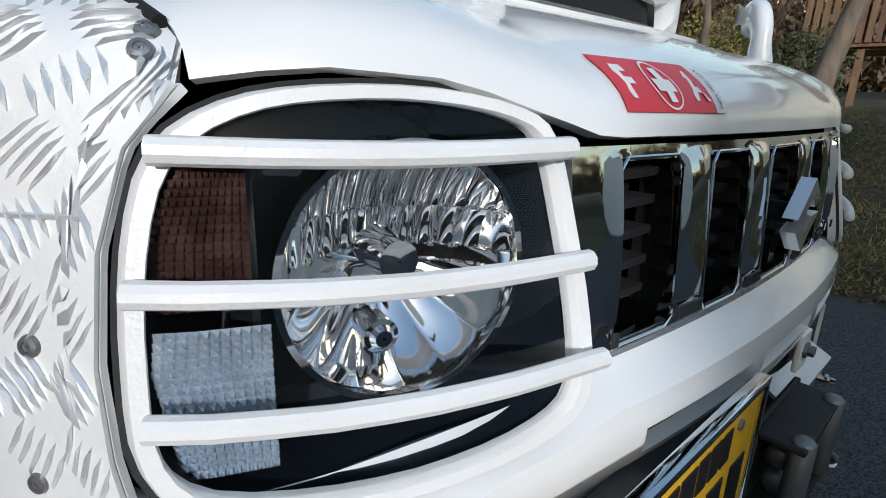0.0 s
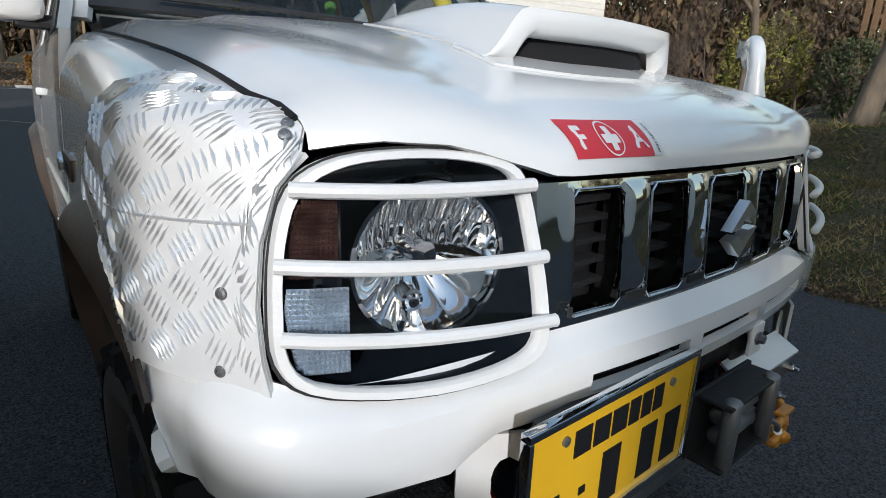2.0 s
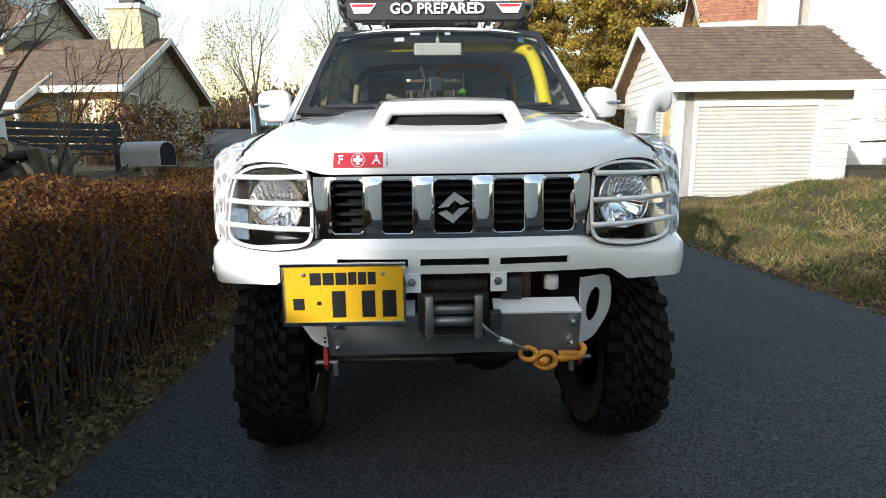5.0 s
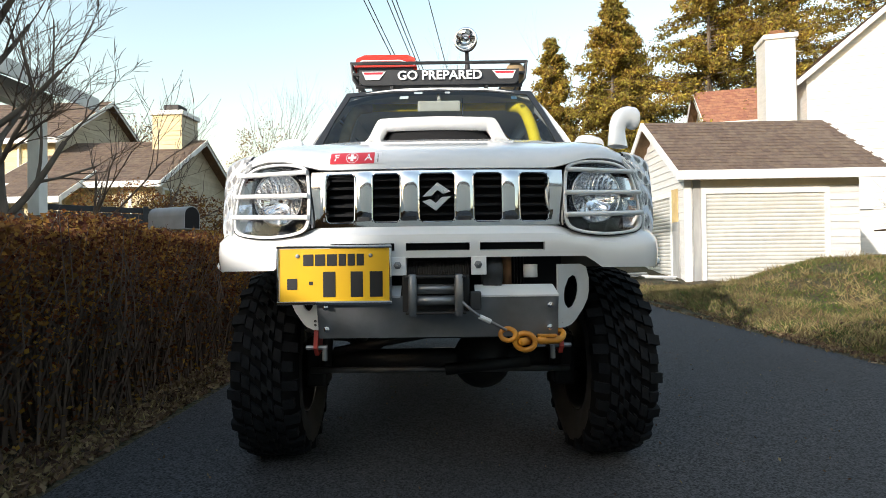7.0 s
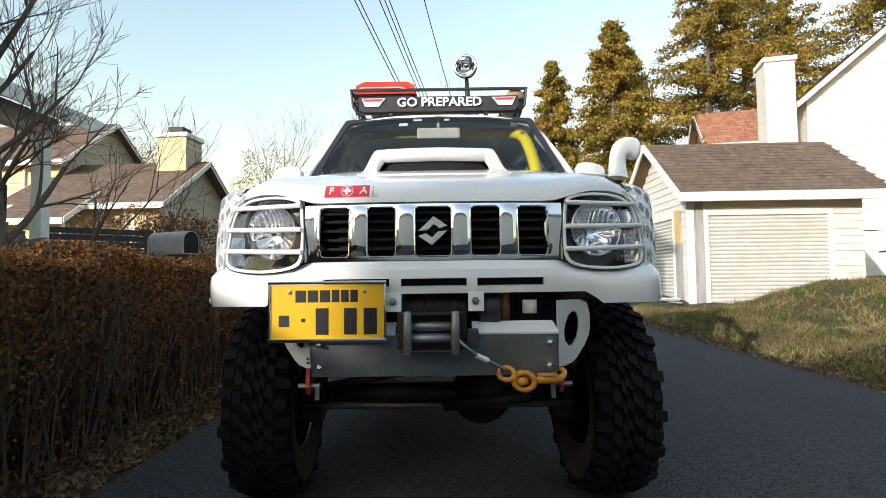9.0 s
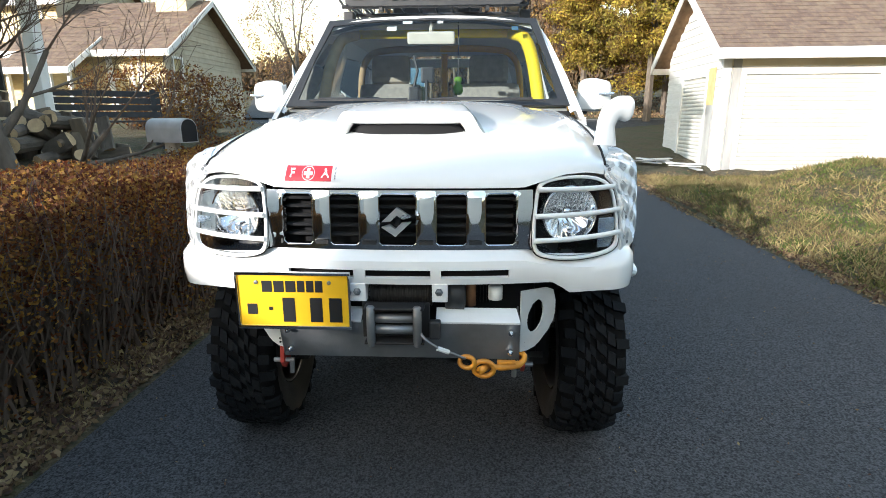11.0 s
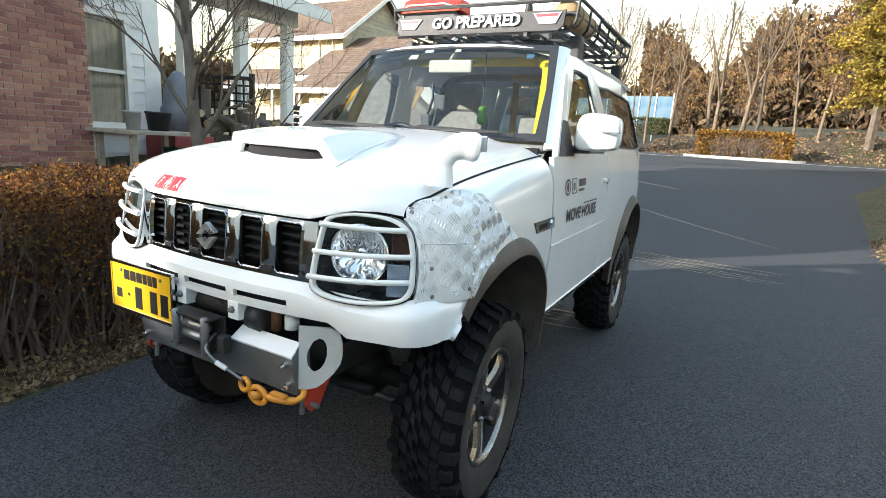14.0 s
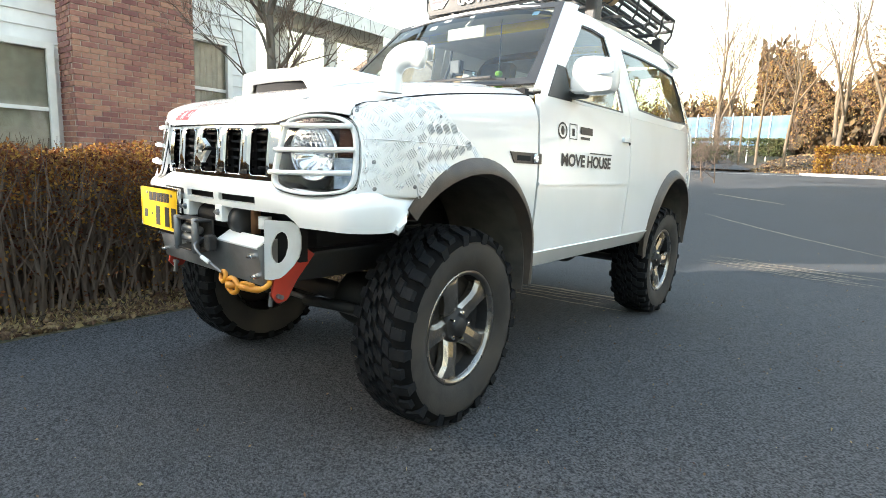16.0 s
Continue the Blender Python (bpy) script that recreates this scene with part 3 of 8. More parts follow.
def lamp_y(x, z=0.985):
    """The lamp's face: swept back towards the wing, and leaning back towards its top."""
    a = abs(x)
    return interp(a, [0.38, 0.40, 0.47, 0.53, 0.58, 0.63, 0.66, 0.69], [-0.548, -0.541, -0.523, -0.505, -0.487, -0.465, -0.447, -0.42]) + 0.22 * (z - 0.985)


# ---- wings ----
ARCH_Y, ARCH_Z, ARCH_A, ARCH_B = 0.01, 0.52, 0.425, 0.45


def arch_top(y, c=ARCH_Y, a=ARCH_A, b=ARCH_B):
    q = 1 - ((y - c) / a) ** 2
    return ARCH_Z + b * math.sqrt(q) if q > 0 else 0.0


def side_x(z, y=1.0):
    """Half width of the body at a height."""
    x = interp(z, [0.5, 0.62, 0.80, 0.93, 1.05, 1.18, 1.26, 1.45, 1.62, 1.74], [0.735, 0.748, 0.757, 0.762, 0.757, 0.746, 0.735, 0.680, 0.622, 0.575])
    return x - 0.06 * smoothstep(2.3, 2.85, y) ** 2


def wing_edge(y):
    """The wing's seam along the bonnet."""
    v = (y - (-0.447)) / (HOOD_BACK + 0.447)
    p = hood_pt(1.0, max(0.0, min(1.0, v)))
    return p.x + 0.006, p.z - 0.002


def wing_pt(y, w):
    xe, ze = wing_edge(y)
    low = max(arch_top(y), 0.86 if y < -0.30 else 0.54)
    if w < 0.4:
        t = w / 0.4
        # shoulder: rounded from seam to flank
        c = math.sin(t * math.pi / 2)
        zs = ze - (1 - math.cos(t * math.pi / 2)) * (ze - 1.10) if ze > 1.10 else ze - t * 0.02
        x = xe + (side_x(1.10) - xe) * c
        z = zs
    else:
        t = (w - 0.4) / 0.6
        z0 = 1.10 if ze > 1.10 else ze - 0.02
        z = z0 + (low - z0) * t
        x = side_x(z)
    # towards its nose the wing closes on the rim of the lamp
    xo = interp(z, [0.86, 0.90, 0.95, 1.01, 1.06, 1.085, 1.105], [0.668, 0.672, 0.671, 0.662, 0.645, 0.625, 0.608])
    yo = lamp_y(xo, z) - 0.004
    a = 2 * smoothstep(-0.26, -0.66, y)
    return Vector((x + (min(x, xo) - x) * a ** 1.15, y + (yo + 0.46) * a, z))


WY = lin(-0.46, -0.20, 27) + lin(-0.18, 0.35, 20) + [0.39, 0.415]
WW = lin(0, 0.4, 20) + lin(0.43, 1.0, 20)
wing = grid(wing_pt, WY, WW, thick=0.005, flip=True)
part("wing", mirrored(wing), PAINT, car, "", True)
part("wing", wing, PAINT, car, "white front wing", True)

# dark shut line between bonnet and wing
for sgn in (1, -1):
    pts = [(lambda e: (sgn * (e[0] - 0.002), y, e[1] + 0.001))(wing_edge(y)) for y in lin(-0.43, 0.45, 30)]
    part("bonnet_shut_line", tubed(pts, 0.0042, 6), BLACK_VOID, car)

# ---- front bumper ----
def bumper_path(s):
    """Plan of the bumper: s is x on the front, and runs on round the corner past 0.66."""
    a = abs(s)
    if a <= 0.62:
        x, y = a, -0.604 + 0.085 * (a / 0.62) ** 2.2
    elif a <= 0.80:
        t = (a - 0.62) / 0.18
        x = 0.62 + 0.108 * math.sin(t * math.pi / 2)
        y = -0.519 + 0.125 * (1 - math.cos(t * math.pi / 2))
    else:
        t = (a - 0.80) / 0.2
        x, y = 0.728 + 0.020 * t, -0.394 + 0.14 * t
    return Vector((math.copysign(x, s) if s else 0.0, y, 0))


SLOTS = [(-0.325, -0.128), (-0.094, 0.097), (0.128, 0.325)]
BU = sorted(set([round(q, 4) for q in lin(-1.0, -0.66, 12) + lin(0.66, 1.0, 12) + lin(-0.66, 0.66, 44) + [v for p in SLOTS for v in p] + [-0.50, -0.485, -0.46, 0.46, 0.485, 0.50]]))
BV = [0, 0.012, 0.10, 0.2, 0.3, 0.44, 0.55, 0.7, 0.85, 0.95, 1.0]


def bumper_pt(s, v):
    p = bumper_path(s)
    a = abs(s)
    lo = interp(a, [0, 0.455, 0.485, 0.51, 0.8, 0.95, 1.0], [0.790, 0.790, 0.772, 0.754, 0.752, 0.757, 0.775])
    hi = interp(a, [0, 0.37, 0.42, 0.58, 0.68, 0.78, 1.0], [0.890, 0.890, 0.872, 0.862, 0.872, 0.892, 0.884])
    z = lo + (hi - lo) * v
    n = Vector((p.x * 0.35, -1.0, 0)) if a < 0.6 else Vector((math.copysign(1, s), interp(a, [0.6, 0.8, 1.0], [-1.4, -0.3, 0]), 0))
    n.normalize()
    out = 0.006 * math.sin(min(1, v / 0.8) * math.pi) - 0.035 * smoothstep(0.66, 1.0, v) ** 1.6
    p.y -= 0.12 * max(0.0, (a - 0.80) / 0.2) * (1 - v)
    return Vector((p.x, p.y, z)) + n * out


def slot_hole(s, v):
    return 0.2 < v < 0.44 and any(a < s < b for a, b in SLOTS)


part("front_bumper", grid(bumper_pt, BU, BV, slot_hole, thick=0.014), PAINT, car, "white plastic front bumper cut away in the middle", True)
# black sheets behind the slots paint in their shade
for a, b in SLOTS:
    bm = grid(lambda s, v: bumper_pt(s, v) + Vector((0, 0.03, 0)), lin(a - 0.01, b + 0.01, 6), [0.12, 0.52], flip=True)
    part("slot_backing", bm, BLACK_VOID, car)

# ---- grille ----
GSLOT = [(-0.342, -0.253), (-0.199, -0.113), (-0.054, 0.055), (0.113, 0.201), (0.255, 0.344)]
GX = sorted(set([round(q, 4) for q in lin(-0.392, 0.392, 56)] + [v for p in GSLOT for v in p]))
GZ = [0.886, 0.893, 0.902, 0.912, 0.922, 0.94, 0.97, 1.0, 1.03, 1.048, 1.055, 1.060]


def grille_y(x, z):
    pil = 0.0
    for (a, b), (c, d) in zip([(-0.44, -0.342)] + GSLOT, GSLOT + [(0.344, 0.44)]):
        if b <= x <= c:
            m = (x - (b + c) / 2) / max(0.01, (c - b) / 2)
            pil = 0.005 * (1 - m ** 4) * (1 if 0.92 < z < 1.05 else 0)
    return -0.560 + 0.17 * x * x - pil - 0.20 * (1.06 - z) + 0.75 * (1.06 - z) ** 2


grille = part("grille", grid(lambda x, z: Vector((x, grille_y(x, z), z)), GX, GZ,
              lambda x, z: 0.902 < z < 1.048 and any(a < x < b for a, b in GSLOT), thick=0.012), CHROME, car, "chrome grille with five tall openings", True)
for k, (a, b) in enumerate(GSLOT):
    c, w = (a + b) / 2, (b - a) / 2
    y = grille_y(c, 0.97)
    loop = [(c - w + 0.010, 0.899), (c + w - 0.010, 0.899), (c + w, 0.909), (c + w, 1.041), (c + w - 0.01, 1.051), (c - w + 0.01, 1.051), (c - w, 1.041), (c - w, 0.909)]
    part("opening_trim", tubed([(x, -0.563 + 0.17 * x * x - 0.20 * (1.06 - z) + 0.75 * (1.06 - z) ** 2, z) for x, z in loop], 0.0016, 6, True), CHROME, grille)
    # black backing puts shade into the grille opening
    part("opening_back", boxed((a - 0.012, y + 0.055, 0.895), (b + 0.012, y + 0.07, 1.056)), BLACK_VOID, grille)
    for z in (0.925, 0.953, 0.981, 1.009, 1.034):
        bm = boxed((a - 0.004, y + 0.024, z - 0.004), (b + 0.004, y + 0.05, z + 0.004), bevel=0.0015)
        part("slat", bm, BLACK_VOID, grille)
for (a, b), (c, d) in zip([(-0.40, -0.352)] + GSLOT, GSLOT + [(0.354, 0.40)]):
    bm = grid(lambda x, z: Vector((x, grille_y(x, 0.91) - 0.004 - 0.004, z)), lin(b + 0.008, c - 0.008, 4), [0.9035, 0.9155], thick=0.003)
    part("lower_strip", bm, BLACK_PLASTIC, grille)
# maker's badge, drawn as a plain chrome lozenge
badge = bmesh.new()
for sgn in (1, -1):
    pts = [(-0.034 * sgn, 0.985 + 0.0 * sgn), (0.002 * sgn, 0.985 + 0.034 * sgn), (0.034 * sgn, 0.985 + 0.012 * sgn), (0.016 * sgn, 0.985 + 0.006 * sgn), (0.002 * sgn, 0.985 + 0.016 * sgn), (-0.012 * sgn, 0.985 + 0.002 * sgn)]
    f = [(x * 1.25, -0.600, 0.974 + (z - 0.985) * 1.25) for x, z in pts]
    g = [(x * 1.25, -0.584, 0.974 + (z - 0.985) * 1.25) for x, z in pts]
    n = len(f)
    add(badge, f + g, [tuple(range(n)), tuple(range(2 * n - 1, n - 1, -1))] + [(i, i + n, (i + 1) % n + n, (i + 1) % n) for i in range(n)])
bmesh.ops.recalc_face_normals(badge, faces=badge.faces[:])
part("badge", badge, BADGE, grille, "plain chrome badge")
part("badge_stem", boxed((-0.006, -0.586, 0.962), (0.006, -0.545, 0.986), bevel=0.002), BLACK_VOID, grille)


# ---- headlights and their guards ----
OUTLINE = [(0.405, 1.066), (0.430, 1.086), (0.49, 1.096), (0.555, 1.095), (0.602, 1.085), (0.636, 1.060), (0.654, 1.010), (0.663, 0.945), (0.663, 0.895), (0.640, 0.869), (0.575, 0.857), (0.50, 0.855), (0.43, 0.865), (0.397, 0.886), (0.391, 0.94), (0.396, 1.01)]
CX, CZ = 0.527, 0.975


def lamp_outline(scale, n=3):
    return [Vector((CX + (p.x - CX) * scale, 0, CZ + (p.y - CZ) * scale)) for p in smooth_loop([(x, z, 0) for x, z in OUTLINE], n)]


def headlight(sgn):
    def put(bm):
        return bm if sgn > 0 else mirrored(bm)

    lamp = thing("headlight", "", "")
    for k in ("label", "category"):
        if k in lamp:
            del lamp[k]
    lamp.parent = car
    side = lambda p, d=0.0: Vector((p.x, lamp_y(p.x, p.z) + d, p.z))
    outer, inner = lamp_outline(1.0), lamp_outline(0.90)
    # flat frame of the guard, with a return edge
    bm = bmesh.new()
    rings = [[bm.verts.new(side(p, d)) for p in ring] for ring, d in ((lamp_outline(1.003), 0.012), (lamp_outline(1.003), -0.007), (lamp_outline(0.995), -0.010), (lamp_outline(0.938), -0.010), (lamp_outline(0.928), -0.007), (lamp_outline(0.928), 0.004))]
    n = len(outer)
    for a, b in zip(rings, rings[1:]):
        for k in range(n):
            bm.faces.new((a[k], b[k], b[(k + 1) % n], a[(k + 1) % n]))
    guard = part("guard", put(bm), WHITE_POWDER, lamp, "white welded steel lamp guard", True)
    for zi, zo, xi, xo in ((1.061, 1.062, 0.405, 0.640), (0.986, 0.994, 0.398, 0.659), (0.917, 0.927, 0.393, 0.661)):
        pts = [(x, lamp_y(x, zi) - 0.020 - 0.006 * math.sin(t * math.pi), zi + (zo - zi) * t - 0.002 * math.sin(t * math.pi)) for t, x in ((q, xi + (xo - xi) * q) for q in lin(0, 1, 10))]
        part("guard_bar", put(tubed(pts, 0.0076, 10)), WHITE_POWDER, guard, "", True)
    # dark gasket behind the frame
    bm = bmesh.new()
    ra = [bm.verts.new(side(p, -0.004)) for p in lamp_outline(1.028)]
    rb = [bm.verts.new(side(p, 0.002)) for p in lamp_outline(0.99)]
    for k in range(n):
        bm.faces.new((ra[k], rb[k], rb[(k + 1) % n], ra[(k + 1) % n]))
    part("gasket", put(bm), BLACK_PLASTIC, lamp, "")
    # housing bowl
    bm = bmesh.new()
    rr = [[bm.verts.new(side(p, d)) for p in lamp_outline(s)] for s, d in ((0.955, 0.004), (0.945, 0.06), (0.88, 0.10))]
    for a, b in zip(rr, rr[1:]):
        for k in range(n):
            bm.faces.new((a[k], a[(k + 1) % n], b[(k + 1) % n], b[k]))
    c = bm.verts.new((CX, lamp_y(CX) + 0.11, CZ))
    for k in range(n):
        bm.faces.new((rr[-1][k], rr[-1][(k + 1) % n], c))
    part("housing", put(bm), HOUSING, lamp, "black headlight housing", True)
    # reflector bowl: faceted bright dish
    bowl = bmesh.new()
    centre = Vector((0.508, -0.500, 0.982))
    turn = Matrix.Translation(centre) @ Euler((radians(90), 0, radians(14))).to_matrix().to_4x4()
    R, N = 0.083, 108
    spots = {}
    for i in range(N + 1):
        for j in range(N + 1):
            px, pz = R * (2 * i / N - 1), R * (2 * j / N - 1)
            rr2 = math.hypot(px, pz)
            if rr2 > R:
                continue
            h = -0.062 * (1 - (rr2 / R) ** 2) ** 0.8
            if pz > 0.004:
                # upright flutes, broken by two level steps
                q = (px + 0.002 * math.floor(pz / 0.034)) / 0.0135
                h += 0.0034 * (1 - (2 * (q - math.floor(q)) - 1) ** 2) + 0.003 * math.floor(pz / 0.034)
            elif pz < -0.008:
                q = math.atan2(px, -pz) / 0.42
                h += 0.0030 * (1 - (2 * (q - math.floor(q)) - 1) ** 2) * smoothstep(0.018, 0.06, rr2)
            spots[i, j] = bowl.verts.new(turn @ Vector((px, pz, h)))
    for i in range(N):
        for j in range(N):
            k4 = [spots.get(k) for k in ((i, j), (i + 1, j), (i + 1, j + 1), (i, j + 1))]
            if all(k4):
                bowl.faces.new(k4)
    rim = revolve(bmesh.new(), [(0.0815, -0.006), (0.0815, 0.004), (0.0855, 0.004), (0.0855, -0.03)], turn, 64)
    part("reflector_rim", put(rim), CHROME, lamp, "", True)
    part("reflector", put(bowl), REFLECTOR, lamp, "fluted mirror reflector", True)
    bulb = revolve(bmesh.new(), [(0.001, 0.0), (0.014, -0.001), (0.016, -0.012), (0.016, -0.05)], turn @ Matrix.Translation((0.0, 0.004, -0.014)), 20)
    part("bulb_cap", put(bulb), CHROME, lamp, "", True)
    low = revolve(bmesh.new(), [(0.001, -0.012), (0.006, -0.012), (0.009, -0.016), (0.0125, -0.017), (0.0125, -0.045)], turn @ Matrix.Translation((0.012, -0.048, -0.0)), 20)
    part("side_bulb", put(low), CHROME, lamp, "", True)
    # ribbed corner lamp: two stacks of small prisms
    for z0, z1, m in ((0.972, 1.056, AMBER_LENS), (0.878, 0.969, CLEAR_LENS)):
        bm = bmesh.new()
        nx, nz = 11, 17
        for j in range(nz):
            reach = interp(z0 + (z1 - z0) * (j + 0.5) / nz, [0.865, 0.885, 0.945, 1.01, 1.045, 1.06], [0.622, 0.644, 0.651, 0.643, 0.630, 0.615]) - 0.596
            for i in range(nx):
                xa, xb = 0.596 + reach * i / nx, 0.596 + reach * (i + 1) / nx
                za, zb = z0 + (z1 - z0) * j / nz, z0 + (z1 - z0) * (j + 1) / nz
                ya, yb = lamp_y(xa, z0) + 0.014, lamp_y(xb, z0) + 0.014
                vs = add(bm, [(xa, ya, za), (xb, yb, za), (xb, yb, zb), (xa, ya, zb), ((xa + xb) / 2, (ya + yb) / 2 - 0.0045, (za + zb) / 2)], [(0, 1, 4), (1, 2, 4), (2, 3, 4), (3, 0, 4)])
        tagged(part("corner_lens", put(bm), m, lamp), "ribbed corner lamp lens", kind="stuff")
    bm = boxed((0.591, lamp_y(0.594) + 0.016, 0.885), (0.596, lamp_y(0.594) + 0.05, 1.055))
    part("divider", put(bm), HOUSING, lamp)
    # outer lens
    bm = bmesh.new()
    o = [bm.verts.new(side(p, -0.002)) for p in lamp_outline(0.95)]
    i1 = [bm.verts.new(side(p, -0.006)) for p in lamp_outline(0.6)]
    c = bm.verts.new((CX, lamp_y(CX) - 0.007, CZ))
    for k in range(n):
        bm.faces.new((o[k], o[(k + 1) % n], i1[(k + 1) % n], i1[k]))
        bm.faces.new((i1[k], i1[(k + 1) % n], c))
    lens = part("lens", put(bm), LENS, lamp, "clear headlight lens", True)
    lens.visible_shadow = False


headlight(1)
headlight(-1)

# ---- cabin ----
WS_LO, WS_HI = (0.672, 0.50, 1.315), (0.548, 0.93, 1.765)


def screen_pt(u, v):
    x = u * (WS_LO[0] + (WS_HI[0] - WS_LO[0]) * v)
    return Vector((x, WS_LO[1] + (WS_HI[1] - WS_LO[1]) * v - (0.06 - 0.01 * v) * (1 - u * u), WS_LO[2] + (WS_HI[2] - WS_LO[2]) * v + 0.012 * (1 - u * u) * v))


ws = part("windscreen", grid(screen_pt, lin(-0.955, 0.955, 16), lin(0.035, 0.955, 8)), GLASS, car, "tinted windscreen glass", True)
ws.visible_shadow = False
uv_o = [(-1, 0), (-0.5, 0), (0, 0), (0.5, 0), (1, 0), (1, 0.5), (1, 1), (0.5, 1), (0, 1), (-0.5, 1), (-1, 1), (-1, 0.5)]
uv_i = [(-0.93, 0.07), (-0.5, 0.045), (0, 0.045), (0.5, 0.045), (0.93, 0.07), (0.95, 0.5), (0.93, 0.925), (0.5, 0.945), (0, 0.945), (-0.5, 0.945), (-0.93, 0.925), (-0.95, 0.5)]
part("windscreen_seal", ring_poly(uv_o, uv_i, lambda u, v: screen_pt(u, v) + Vector((0, -0.002, 0.002)), 0.008), BLACK_PLASTIC, car)
# cowl with wipers
part("cowl", grid(lambda u, v: Vector((u * 0.675, interp(v, [0, 1], [HOOD_BACK - 0.05 * (1 - u * u) - 0.02, 0.56 - 0.05 * (1 - u * u)]), interp(v, [0, 1], [1.297, 1.318]) - 0.02 * u * u)), lin(-1, 1, 14), [0, 1], thick=0.01), BLACK_PLASTIC, car)
for x0, x1 in ((-0.55, -0.02), (0.02, 0.55)):
    wiper = part("wiper", tubed([(x1, 0.452 - 0.05 * (1 - (x1 / 0.67) ** 2) + 0.02, 1.335), ((x0 + x1) / 2, 0.445, 1.348), (x0 + 0.05, 0.47, 1.352)], 0.006, 6), BLACK_PLASTIC, car)
    part("blade", tubed([(x0, 0.475, 1.345), ((x0 + x1) / 2, 0.437, 1.345), (x1 - 0.06, 0.432, 1.345)], 0.006, 6), BLACK_PLASTIC, wiper)


def flank(y, z, off=0.0):
    return Vector((side_x(z, y) + off, y, z))


def both(name, bm, material, label="", smooth=True, parent=None):
    a = part(name, bm.copy(), material, parent or car, label, smooth)
    b = part(name, mirrored(bm), material, parent or car, label, smooth)
    bm.free()
    return a, b


# windscreen pillar
both("front_pillar", grid(lambda u, v: Vector((interp(u, [0, 1], [screen_pt(1, v).x, side_x(screen_pt(1, v).z) + 0.002]), interp(u, [0, 1], [screen_pt(1, v).y, screen_pt(1, v).y + 0.095]), screen_pt(1, v).z + 0.004 * math.sin(u * math.pi))), lin(0, 1, 4), lin(-0.06, 1.0, 8), thick=0.012, flip=False), PAINT)
# roof
ROOF_Y0, ROOF_Y1 = 0.915, 2.72


def roof_pt(u, v):
    w = 0.548 + 0.015 * math.sin(v * math.pi)
    y = ROOF_Y0 + (ROOF_Y1 - ROOF_Y0) * v - 0.05 * (1 - u * u) * (1 - v) + 0.02 * (1 - u * u) * v
    z = 1.775 + 0.045 * math.sin(min(1.0, v * 2.4) * math.pi / 2) - 0.03 * max(0, v - 0.6) - 0.055 * abs(u) ** 3.5
    return Vector((u * (w + 0.022), y, z))


part("roof", grid(roof_pt, lin(-1, 1, 24), lin(0, 1, 20), thick=0.02), PAINT, car, "white roof panel", True)
part("headliner", grid(lambda u, v: roof_pt(u * 0.96, v) - Vector((0, 0, 0.035)), lin(-1, 1, 8), lin(0.02, 0.98, 6)), BEIGE, car)


# doors with their window frames
def strip_panel(y0, y1, z0, z1, ny=10, nz=12, thick=0.02, ylow=None):
    return grid(lambda u, v: flank(*((lambda z: (y0 + (y1 - y0) * u + (ylow(z) if ylow else 0), z))(z0 + (z1 - z0) * v))), lin(0, 1, ny), lin(0, 1, nz), thick=thick)


